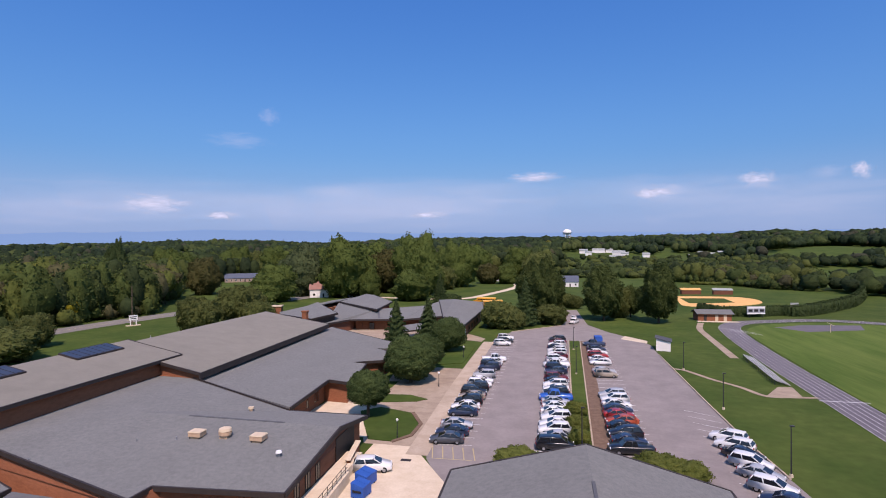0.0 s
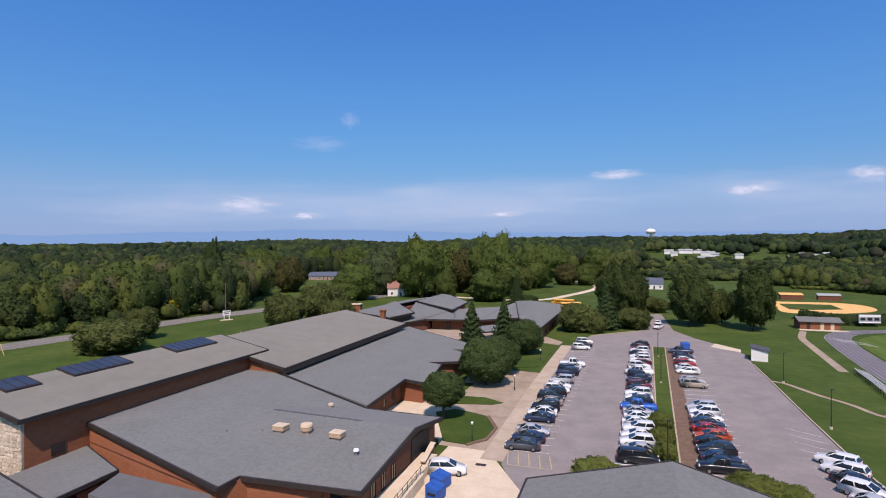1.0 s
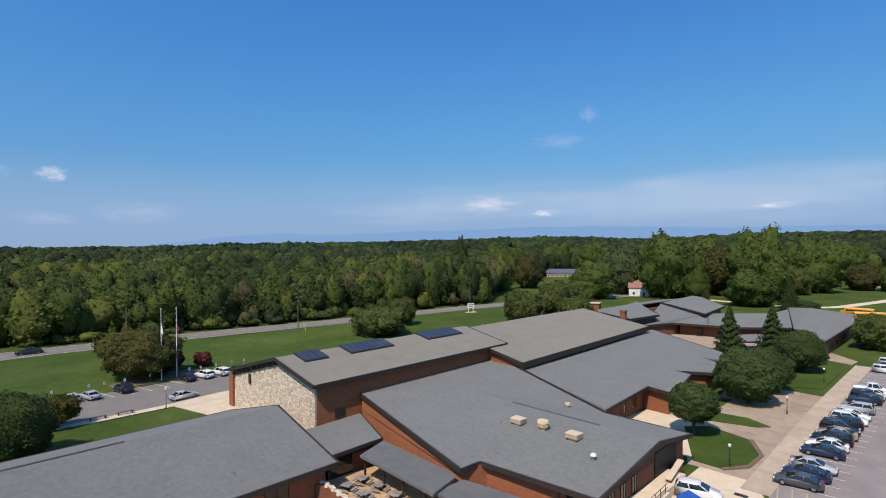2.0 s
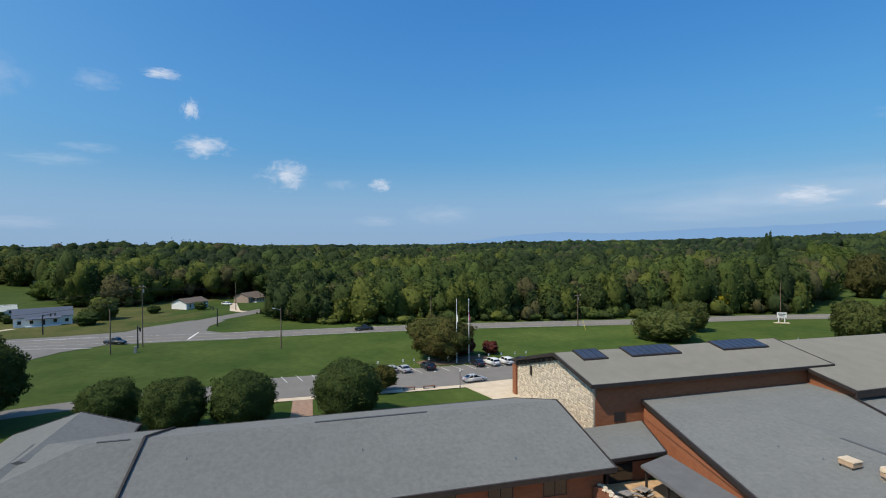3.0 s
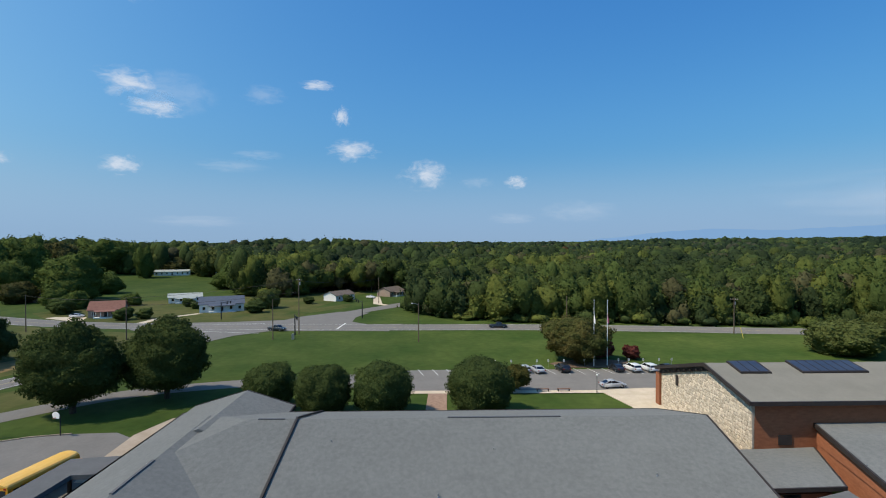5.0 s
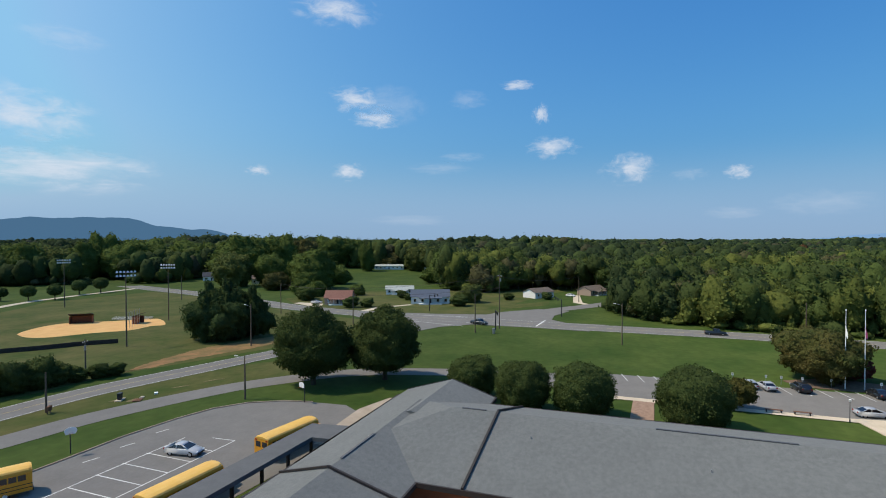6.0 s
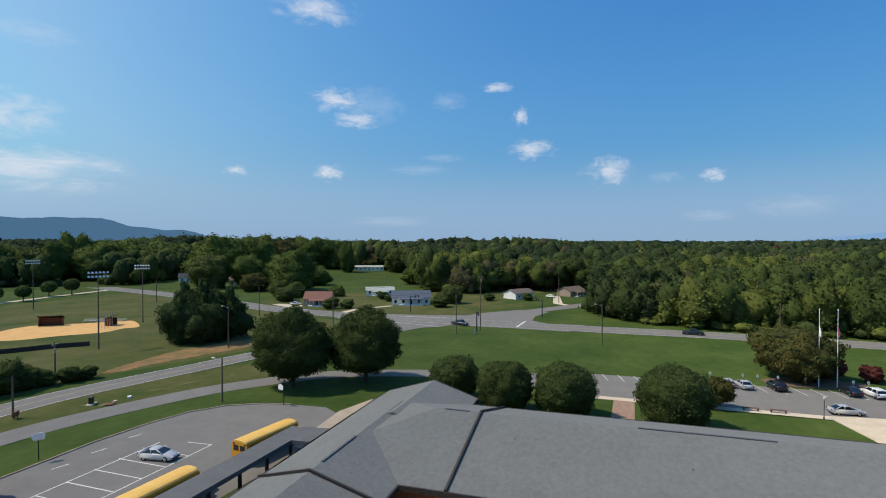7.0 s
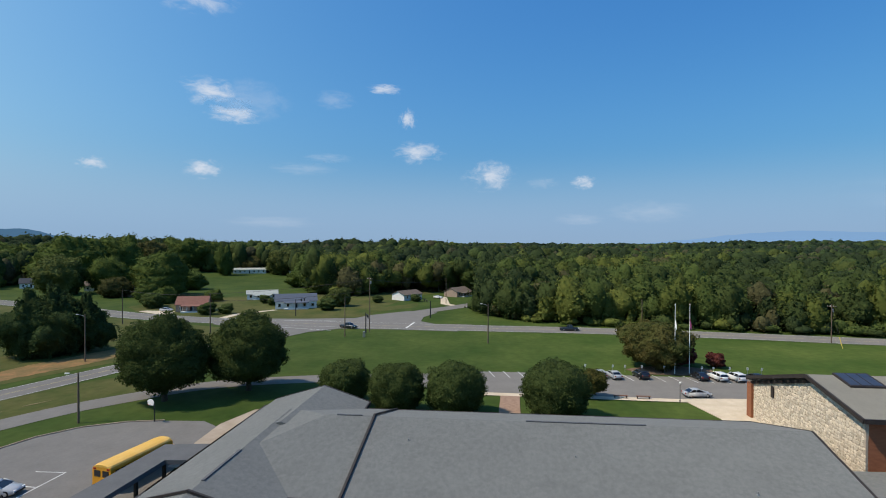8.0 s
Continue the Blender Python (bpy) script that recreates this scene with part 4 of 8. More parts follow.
wall(far, [(-91, 173), (-79.5, 152.5), (-81, 182), (-78.6, 214), (-89, 212)], 3.5)
part("chimney", MB().box(-67.9, -66.5, 139.9, 141.3, 0, 8.4).box(-68.05, -66.35, 139.75, 141.45, 8.1, 8.45), BRICK, far, "square brick chimney")
far2 = thing("north_east_block", "brick school block with grey shingle hip roof", "school building", group="school wings")
V, S, H, W, T, N = (-31.2, 163.0, 4.4), (-22.2, 146.1, 4.2), (-21.2, 186.0, 4.4), (-41.0, 205.0, 5.6), (-32.7, 191.7, 7.3), (-24.0, 210.0, 4.4)
roof_part(far2, [[V, S, T], [S, H, T], [H, N, T], [N, W, T], [W, V, T]])
trim(far2, [(V, S), (S, H), (H, N), (W, V)], 0.22, 0.6)
wall(far2, [(-23.0, 149.2), (-22.4, 186), (-24.5, 207), (-39.6, 203.5), (-30.6, 164.4)], 3.9)
part("doorway", MB().box(-23.1, -22.7, 152, 155, 0, 2.3), WHITE, far2, "pale entrance door panel")
for y in (160, 166, 172, 178):
    wall_window(far2, -22.7 + (y - 149) * 0.016, y, 0.9, 1.5, 1.4, "y", 1)
cw = thing("covered_walk", "low shingled covered walk on posts", "covered walk", group="covered walks")
roof_part(cw, [[(-38.4, 141.8, 3.1), (-34.0, 146.6, 3.1), (-35.4, 157.5, 3.5), (-40.6, 150.0, 3.5)]], SHINGLE, 0.3)
trim(cw, [((-38.4, 141.8, 3.1), (-34.0, 146.6, 3.1)), ((-34.0, 146.6, 3.1), (-35.4, 157.5, 3.5))], 0.18, 0.4)
for x, y in ((-37.8, 142.9), (-34.7, 146.8), (-36.0, 156.0), (-39.8, 149.8)):
    part("post", MB().box(x - 0.12, x + 0.12, y - 0.12, y + 0.12, 0, 2.9), FASCIA, cw)

# ---------------------------------------------------------------- trees and woods
def leaf_quads(g, pts, nrm, size, jitter=0.30):
    """Small crooked leaf clumps at pts facing about nrm, as arrays of corners (n, 4, 3)."""
    n = len(pts)
    nrm = nrm / (np.linalg.norm(nrm, axis=1)[:, None] + 1e-9) + g.normal(0, jitter, (n, 3))
    nrm /= np.linalg.norm(nrm, axis=1)[:, None] + 1e-9
    t = np.cross(nrm, g.normal(0, 1, (n, 3)))
    t /= np.linalg.norm(t, axis=1)[:, None] + 1e-9
    b = np.cross(nrm, t)
    s = size * g.uniform(0.6, 1.3, (n, 1))
    k = g.uniform(0.55, 1.25, (4, n, 1))
    return np.stack([pts + t * s * k[0], pts + b * s * k[1] * 0.8, pts - t * s * k[2], pts - b * s * k[3] * 0.8], 1)


class Crown:
    """An uneven crown about the origin: a rounded body whose boughs swell out between sharp creases, at three sizes."""

    def __init__(self, g, radii, swells, square=2.0, low=-1.0, taper=0.0):
        self.radii, self.square, self.low, self.taper = np.array(radii, float), square, low, taper
        self.waves = []
        for freq, amp in swells:
            w = g.normal(0, 1, (7, 3))
            w *= freq * g.uniform(0.75, 1.25, (7, 1)) / np.linalg.norm(w, axis=1)[:, None]
            self.waves.append((w, g.uniform(0, 2 * math.pi, 7), amp))

    def skin(self, d):
        """Points and normals of the skin along the unit ways d."""
        r, grad = np.ones(len(d)), np.zeros_like(d)
        for w, ph, amp in self.waves:
            a = d @ w.T + ph
            s = np.sin(a).sum(1) / 1.87
            r += amp * (np.abs(s) - 0.62)
            grad += (amp * np.sign(s))[:, None] * (np.cos(a) @ w) / 1.87
        tang = grad - (grad * d).sum(1)[:, None] * d
        nr = (d - tang / np.maximum(r, 0.4)[:, None]) / self.radii
        rho, p = np.hypot(d[:, 0], d[:, 1]), self.square
        box = (rho ** p + np.abs(d[:, 2]) ** p) ** (-1 / p)
        slim = 1 - self.taper * d[:, 2:3]
        return d * (r * box)[:, None] * self.radii * np.hstack([slim, slim, np.ones_like(slim)]), nr / (np.linalg.norm(nr, axis=1)[:, None] + 1e-9)

    def leaves(self, g, n, size, centre, jitter=0.42, depth=0.07):
        d = g.normal(0, 1, (n, 3))
        d /= np.linalg.norm(d, axis=1)[:, None]
        d = d[d[:, 2] > self.low]
        p, q = self.skin(d)
        return leaf_quads(g, p * g.uniform(1 - depth, 1 + 0.6 * depth, (len(p), 1)) + centre, q, size, jitter)

    def body(self, centre, n, m, scale=0.955):
        """The dense inner mass that closes the crown."""
        d = np.array([(math.sin(b) * math.cos(a), math.sin(b) * math.sin(a), math.cos(b)) for b in np.linspace(0.02, math.pi - 0.02, m + 1) for a in np.linspace(0, 2 * math.pi, n + 1)[:-1]])
        p, _ = self.skin(d)
        v = (p * scale + centre).tolist()
        return v, [(j * n + i, (j + 1) * n + i, (j + 1) * n + (i + 1) % n, j * n + (i + 1) % n) for j in range(m) for i in range(n)]


NEAT = ((3.0, 0.05), (6.5, 0.07), (14.0, 0.05))  # clipped and dense
LOOSE = ((2.6, 0.10), (5.6, 0.12), (12.0, 0.09))  # spreading boughs
RAGGED = ((2.3, 0.24), (4.6, 0.22), (9.5, 0.13))  # open, with deep gaps


def quads_mesh(name, quads, mats, cores=(), idx=None):
    """One mesh from many leaf quads (n, 4, 3) and closed inner bodies."""
    q = np.asarray(quads, np.float32).reshape(-1, 3)
    nq = len(q) // 4
    cv, cf = [], []
    for v, f in cores:
        o = len(q) + len(cv)
        cv += v
        cf += [tuple(i + o for i in t) for t in f]
    allv = np.vstack([q, np.array(cv, np.float32)]) if cv else q
    me = bpy.data.meshes.new(name)
    me.vertices.add(len(allv))
    me.vertices.foreach_set("co", allv.ravel())
    loops = np.concatenate([np.arange(nq * 4), np.array(cf, int).ravel() if cf else np.zeros(0, int)])
    nf = nq + len(cf)
    me.loops.add(nf * 4)
    me.loops.foreach_set("vertex_index", loops)
    me.polygons.add(nf)
    me.polygons.foreach_set("loop_start", np.arange(nf) * 4)
    for mt in mats:
        me.materials.append(mt)
    if idx is not None:
        me.polygons.foreach_set("material_index", idx)
    me.polygons.foreach_set("use_smooth", np.arange(nf) >= nq)
    me.update()
    me.validate()
    return me


def tree_mesh(seed, h, rad, trunk, n, size, swells=LOOSE, square=2.15, taper=0.0):
    """Trunk with limbs, and crown, of a broad-leaved tree of height h and crown radius rad."""
    g = np.random.default_rng(seed)
    zc, rz = (h + trunk) / 2, (h - trunk) / 2
    tb = MB()
    tb.cyl((0, 0, -0.2), (0, 0, trunk + rz * 0.3), rad * 0.075 + 0.06, rad * 0.05 + 0.03, 8)
    limbs = []
    for k in range(4):
        a = k * 1.7 + seed
        z0 = trunk * (0.8 + 0.1 * k)
        limbs.append(MB().cyl((0, 0, z0), (math.cos(a) * rad * 0.62, math.sin(a) * rad * 0.62, min(zc + rz * 0.3, z0 + rz * 0.8)), rad * 0.035 + 0.02, 0.02, 5))
    c = Crown(g, (rad, rad, rz), swells, square, taper=taper)
    at = np.array((0, 0, zc))
    return tb, limbs, c.leaves(g, n, size, at), [c.body(at, 26, 19)]


def make_tree(name, label, seed, h, rad, trunk, n, size, leaf, loc, category="tree", **kw):
    t = thing(name, label, category, (loc[0], loc[1], 0))
    tb, limbs, quads, cores = tree_mesh(seed, h, rad, trunk, n, size, **kw)
    part("trunk", tb, BARK, t)
    for lb in limbs:
        part("limb", lb, BARK, t)
    part("crown", quads_mesh("crown", quads, [leaf], cores), leaf, t)
    return t


def conifer(name, label, seed, h, rad, loc, leaf, n=2600, size=0.3):
    g = np.random.default_rng(seed)
    t = thing(name, label, "tree", (loc[0], loc[1], 0))
    part("trunk", MB().cyl((0, 0, -0.2), (0, 0, h * 0.95), h * 0.016 + 0.05, 0.03, 8), BARK, t)
    u = 1 - np.sqrt(g.uniform(0, 1, n))
    z = 0.06 * h + u * 0.95 * h
    a = g.uniform(0, 2 * math.pi, n)
    tier = 0.72 + 0.28 * np.sin(z * 4.6 + 2.2 * np.sin(a * 3 + seed))
    r = rad * (1 - (z / h) ** 1.15) * tier * g.uniform(0.72, 1.08, n) + 0.05
    pts = np.stack([r * np.cos(a), r * np.sin(a), z], 1)
    nr = np.stack([np.cos(a), np.sin(a), np.full(n, 0.35)], 1)
    quads = leaf_quads(g, pts, nr, size)
    cone = MB().cyl((0, 0, 0.1 * h), (0, 0, h * 0.93), rad * 0.62, 0.05, 9)
    cv, cf = cone.v, [f for f in cone.f if len(f) == 4]
    part("crown", quads_mesh("crown", quads, [leaf], [(cv, cf)]), leaf, t)
    return t


def again(src, x, y, s=1.0, rz=0.0, sz=None, label="", z=0.0):
    c = copy_thing(src, pose(x, y, z, 0, 0, rz) @ Matrix.Diagonal((s, s, sz or s, 1)))
    return tagged(c, label) if label else c


LEAF_SUNNY = foliage("sunny green leaves", (0.056, 0.090, 0.031), (0.092, 0.132, 0.045))
# clipped round trees before the classroom wing
rt = make_tree("round_tree", "dense round dark green clipped tree on the front lawn", 3, 8.1, 4.3, 0.3, 8000, 0.14, LEAF_DARK, (-83.0, -7.0), square=2.6, swells=NEAT)
again(rt, -83.0, -16.0, 0.95, 70)
again(rt, -87.5, -25.6, 0.92, 140, 0.86)
again(rt, -83.2, 8.5, 1.12, 200, 1.04, label="large round dark green clipped tree beside the front walk")
small = make_tree("ornamental_tree", "small round green tree in a kerbed lawn bed", 11, 7.3, 3.15, 2.2, 6500, 0.15, LEAF_SUNNY, (-26.4, 77.4), swells=NEAT)
make_tree("ornamental_tree", "small olive tree turning rust beside the front parking", 13, 4.7, 2.1, 0.9, 2200, 0.17, foliage("rusting olive leaves", (0.086, 0.092, 0.026), (0.150, 0.130, 0.040), 0.3), (-95.2, 15.6))
a1 = make_tree("shade_tree", "broad dense green tree by the car park walk", 12, 8.6, 4.7, 0.9, 10000, 0.19, LEAF_SUNNY, (-25.2, 99.3), swells=NEAT)
again(a1, -25.0, 109.5, 0.88, 80)
again(a1, -24.0, 131.0, 0.95, 160)
# the two large trees by the drive
oak = make_tree("large_tree", "large spreading dark green tree by the school drive", 21, 13.6, 6.4, 2.0, 15000, 0.19, LEAF_DARK, (-85.4, -56.1), swells=((3.0, 0.07), (6.5, 0.10), (14.0, 0.07)), square=2.15, taper=0.18)
again(oak, -93.0, -45.0, 0.98, 120, 0.96)
# conifers by the school
c1 = conifer("conifer", "tall dark blue-green conifer beside the school", 31, 13.4, 4.6, (-36.6, 128.5), NEEDLE, 4200, 0.3)
again(c1, -30.6, 139, 0.98, 60)
c2 = conifer("conifer", "broad dark conifer at the end of the car park", 32, 16.5, 5.2, (-6.0, 178), NEEDLE, 3800, 0.34)
again(c2, -46.0, 232, 0.95, 40, 0.9)
# pines on the bank
pine = make_tree("pine", "large dark spreading pine on the clay bank", 41, 14.2, 4.3, 1.2, 8000, 0.26, NEEDLE, (-113.5, -107.0), swells=((2.5, 0.16), (5.6, 0.22), (12.0, 0.18)), square=1.9, taper=0.30)
again(pine, -116.0, -102.4, 1.05, 90, 1.0)
again(pine, -121.0, -99.6, 0.9, 200, 0.9)
again(pine, -122.6, -108.5, 1.05, 30, 1.02)
# trees by the athletic field and the far end of the car park
ft = make_tree("field_tree", "tall dark green tree on the athletics lawn", 51, 18.0, 5.3, 1.8, 7500, 0.34, LEAF_DARK, (20.8, 195), swells=((2.4, 0.20), (5.2, 0.20), (11.0, 0.13)), square=1.95, taper=0.14)
again(ft, 38.5, 191.5, 1.0, 100, 1.04)
again(ft, 31.5, 206, 0.6, 30, 0.6, "lower tree behind the tall field trees")
again(ft, 0.5, 203, 1.0, 60, 1.12, "tall green tree at the car park end")
again(ft, -4.5, 212, 0.95, 250, 1.08, "tall green tree at the car park end")
lt = make_tree("lawn_tree", "light green rounded tree on the lawn", 61, 11.0, 5.4, 0.4, 5000, 0.336, LEAF_LIGHT, (-105.5, 146))
again(lt, -102.5, 164, 1.35, 80, 1.2)
again(lt, -92, 158, 0.8, 80)
again(lt, -124, 99.5, 1.3, 150, 0.7, "wide low light green tree on the front lawn")
again(lt, -130, 106, 0.85, 20, 0.66, "wide low light green tree on the front lawn")
again(lt, -134.6, 117.2, 0.8, 200)
again(lt, -14.5, 172, 1.0, 20, 0.78, "light green shrubby tree at the car park end")
again(lt, -8.8, 170, 0.5, 140, 0.5, "light green shrubby tree at the car park end")
again(lt, 2.4, 184.5, 0.95, 240, 0.56, "light green shrubby tree at the car park end")
again(lt, 27.0, 204, 0.75, 80, 1.0, "light green tree behind the field trees")
make_tree("flag_lawn_tree", "broad olive tree turning rusty behind the flagpoles", 71, 9.4, 6.9, 0.7, 7000, 0.246, foliage("rusty olive leaves", (0.074, 0.098, 0.029), (0.150, 0.122, 0.043), 0.16), (-119.5, 34.0), swells=((2.6, 0.08), (5.6, 0.10), (12.0, 0.08)))
rb = make_tree("red_bush", "small round dusty-red bush by the front parking", 72, 2.9, 1.8, 0.3, 1400, 0.2, foliage("dusty red leaves", (0.130, 0.038, 0.032), (0.200, 0.066, 0.052)), (-121, 46.8), "bush")
again(rb, -122.0, 40.0, 1.45, 90, 1.5, "dusty red-brown bush behind the flagpoles")
# hedge plants by the east wing gable
sb = make_tree("shrub", "low clipped light green shrub by the gable end", 73, 2.1, 2.4, 0.1, 2100, 0.123, LEAF_LIME, (-2.4, 62.6), "shrub")
again(sb, 13.9, 63.6, 1.0, 40)
again(sb, 16.6, 62.6, 0.9, 130)
again(sb, 5.3, 76.5, 0.6, 10, 1.1, "small yellow-green shrub on the median")
again(sb, 5.6, 84, 0.62, 70, 1.0, "small yellow-green shrub on the median")
again(sb, 5.4, 71.5, 0.5, 70, 1.0, "small yellow-green shrub on the median")
# small trees along the field drive, hedges on the south road
for k, (x, y, s) in enumerate(((-156, -264, 0.55), (-160.5, -253, 0.62), (-168, -247, 0.62), (-186.5, -257, 0.66), (-197, -256, 0.7))):
    again(small, x, y, s * 1.5, 50 * k, label="small round tree beside the field drive")
rbush = make_tree("roadside_bush", "dark scrubby bush beside the road", 75, 5.2, 2.7, 0.1, 2200, 0.2, LEAF_DARK, (-62.5, -102.6), "bush", swells=((2.4, 0.2), (5.0, 0.18), (10.0, 0.1)))
for k, (x, y, s, sz) in enumerate(((-58, -104.5, 1.1, 0.95), (-53, -105.5, 1.2, 0.9), (-66, -101.6, 0.95, 0.98), (-69.2, -101.0, 0.8, 0.72), (-72, -100.2, 0.7, 0.55), (-75.6, -98.6, 0.7, 0.5), (-78, -97.4, 0.6, 0.42), (-48, -107, 1.2, 0.9))):
    again(rbush, x, y, s, 77 * k, sz)



# yards and clearings that stay open inside the woods: x, y, radius
OPEN = [(-222, -15, 14), (-240, -5, 11), (-256, 5, 9), (-205, -110, 40), (-215, -80, 40), (-255, -36, 30), (-242, -110, 24), (-240, -45, 30), (-205, -50, 32), (-332, -150, 36), (-205, -30, 22), (-235, -240, 40), (-130, 300, 40), (-60, 300, 60), (90, 280, 80), (60, 470, 60),
        (49, 500, 46), (88, 495, 44), (56, 580, 52), (100, 570, 52), (63, 660, 55), (113, 650, 55), (70, 735, 55), (130, 725, 55), (185, 700, 50), (205, 770, 55), (225, 730, 50), (203, 390, 44), (235, 445, 50), (258, 497, 50), (287, 633, 52), (318, 655, 50), (345, 690, 46), (210, 520, 26), (60, 1050, 130), (150, 900, 60)]
WOOD_YAW = (-62, -45, -29, -20, -10, 0, 6, 12, 18, 24, 30, 36.5, 39, 48, 56, 66, 76, 88, 93, 99, 106, 109.5, 111.5, 124, 130, 138, 150, 170)
WOOD_R = (280, 300, 325, 378, 440, 470, 480, 480, 480, 480, 470, 420, 236, 218, 197, 184, 177, 184, 211, 255, 268, 285, 440, 460, 430, 370, 400, 380)


def scatter(g, r0, r1, spacing, clear, jitter=0.42):
    """Places on a jittered grid between two distances, inside the woods."""
    out = []
    k = int(r1 // spacing) + 1
    ax = (np.arange(-k, k + 1)) * spacing
    X, Y = np.meshgrid(ax, ax)
    X = X + g.uniform(-jitter, jitter, X.shape) * spacing
    Y = Y + g.uniform(-jitter, jitter, Y.shape) * spacing
    X, Y = X.ravel(), Y.ravel()
    R = np.hypot(X, Y)
    yaw = np.degrees(np.arctan2(-X, Y))
    yaw = np.where(yaw < -90, yaw + 360, yaw)
    edge = np.interp(yaw, WOOD_YAW, WOOD_R)
    ok = (R > np.maximum(edge, r0)) & (R < r1) & (yaw > -50) & (yaw < 165)
    ok &= ~((yaw > -40) & (yaw < 40) & (X > -175 + 0.0 * Y) & (Y < 240))
    for x, y, r in OPEN:
        ok &= np.hypot(X - x, Y - y) > r
    # keep the verges of the main road clear
    rd = np.array(main_rd)
    for i in np.nonzero(ok & (R < 620))[0]:
        if np.min(np.hypot(rd[:, 0] - X[i], rd[:, 1] - Y[i])) < clear:
            ok[i] = False
    return X[ok], Y[ok]


WOOD_GREENS = (("dark green", (0.044, 0.066, 0.023), (0.068, 0.096, 0.030)), ("mid green", (0.060, 0.090, 0.026), (0.094, 0.130, 0.036)), ("olive", (0.080, 0.106, 0.026), (0.124, 0.150, 0.038)),
               ("deep green", (0.034, 0.054, 0.022), (0.054, 0.078, 0.030)), ("yellowing", (0.20, 0.19, 0.02), (0.32, 0.27, 0.03)), ("rust brown", (0.12, 0.065, 0.026), (0.19, 0.10, 0.04)),
               ("light olive", (0.100, 0.126, 0.030), (0.160, 0.184, 0.046)), ("grey-brown", (0.078, 0.080, 0.036), (0.120, 0.116, 0.054)))


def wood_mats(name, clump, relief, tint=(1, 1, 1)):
    """The leaf colours of a wood, times tint, with boughs and twigs of the size that fits its trees."""
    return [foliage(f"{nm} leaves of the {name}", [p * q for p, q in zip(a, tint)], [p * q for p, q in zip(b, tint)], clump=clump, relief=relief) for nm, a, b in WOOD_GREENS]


# the woodland and far hills tints paint distance haze into the leaf colours
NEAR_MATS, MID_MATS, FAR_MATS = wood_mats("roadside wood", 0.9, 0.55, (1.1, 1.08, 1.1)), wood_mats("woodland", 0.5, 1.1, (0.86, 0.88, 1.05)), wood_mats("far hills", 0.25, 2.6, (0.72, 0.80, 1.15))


def woods(name, label, seed, r0, r1, spacing, nq, size, hh, rr, mats, band=0.0, trunks=False, body=(8, 6)):
    """A wood in one mesh. band: only this far in from its edge."""
    g = np.random.default_rng(seed)
    X, Y = scatter(g, r0, r1, spacing, 8.0 if band else 12.0)
    if band:
        yw = np.degrees(np.arctan2(-X, Y))
        yw = np.where(yw < -90, yw + 360, yw)
        ok = np.hypot(X, Y) < np.interp(yw, WOOD_YAW, WOOD_R) + band
        X, Y = X[ok], Y[ok]
    Z = terrain(X, Y)
    yw = np.degrees(np.arctan2(-X, Y))
    yw = np.where(yw < -90, yw + 360, yw)
    inside = np.hypot(X, Y) - np.interp(yw, WOOD_YAW, WOOD_R)
    Q, I, cores, ci = [], [], [], []
    for x, y, z, deep in zip(X, Y, Z, inside):
        patch = noise.noise(Vector((x * 0.012, y * 0.012, seed * 3.1)))
        grow = noise.noise(Vector((x * 0.02, y * 0.02, seed * 1.7 + 9)))
        h = (hh[0] + hh[1]) / 2 + (hh[1] - hh[0]) / 2 * np.clip(grow * 1.3 + g.uniform(-0.6, 0.6), -1.2, 1.2)
        if x > 60 and y > 0 and math.hypot(x, y) < 660:
            h *= 0.66 if x < 190 else 0.55  # lower growth in the dip before the hill fields
        r = max(g.uniform(*rr), 0.27 * h)
        rz = h * g.uniform(0.42, 0.50) if deep < 14 else min(h * 0.45, r * g.uniform(0.9, 1.2))
        zc = z + h - rz
        at = np.array((x, y, zc))
        c = Crown(g, (r, r * g.uniform(0.85, 1.15), rz), RAGGED if trunks else LOOSE, g.uniform(1.85, 2.2), -0.35 if deep > 14 else -1.0, 0.12)  # inside the wood only the tops show
        q = c.leaves(g, int(nq * (0.75 if deep > 14 else 1.3)), size, at, 0.85, 0.24)
        Q.append(q)
        u = patch * 1.4 + g.uniform(-0.75, 0.75) + (0.25 if deep < 30 else -0.15 if deep > 80 else 0.05)  # lighter leaf colours likelier at the edge, darker ones deep inside
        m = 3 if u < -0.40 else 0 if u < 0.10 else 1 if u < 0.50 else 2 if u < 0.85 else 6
        if g.random() < 0.05:
            m = 7
        if g.random() < 0.0012:
            m = 5 if g.random() < 0.6 else 4
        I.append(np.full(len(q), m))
        v, f = c.body(at, *body, 0.90)
        cores.append((v, f))
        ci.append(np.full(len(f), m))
        if trunks and deep < 20:  # side boughs of the edge trees
            for _ in range(2):
                a = g.uniform(0, 2 * math.pi)
                k = g.uniform(0.45, 0.7)
                low_at = at + np.array((math.cos(a) * r * 0.75, math.sin(a) * r * 0.75, rz * g.uniform(-0.75, 0.35)))
                c = Crown(g, (r * k, r * k, rz * k * 0.8), RAGGED, 2.0)
                q = c.leaves(g, int(nq * 0.4), size, low_at, 0.85, 0.24)
                Q.append(q)
                I.append(np.full(len(q), m))
                v, f = c.body(low_at, 8, 6, 0.90)
                cores.append((v, f))
                ci.append(np.full(len(f), m))
        if trunks:
            t = MB().cyl((x, y, z - 0.3), (x, y, zc), 0.22, 0.12, 4, caps=False)
            cores.append((t.v, t.f))
            ci.append(np.full(len(t.f), len(mats)))
    idx = np.concatenate(I + ci).astype(np.int32)
    me = quads_mesh(name, np.concatenate(Q), mats + [BARK], cores, idx)
    tagged(new(name, me), label, "woods", kind="stuff")


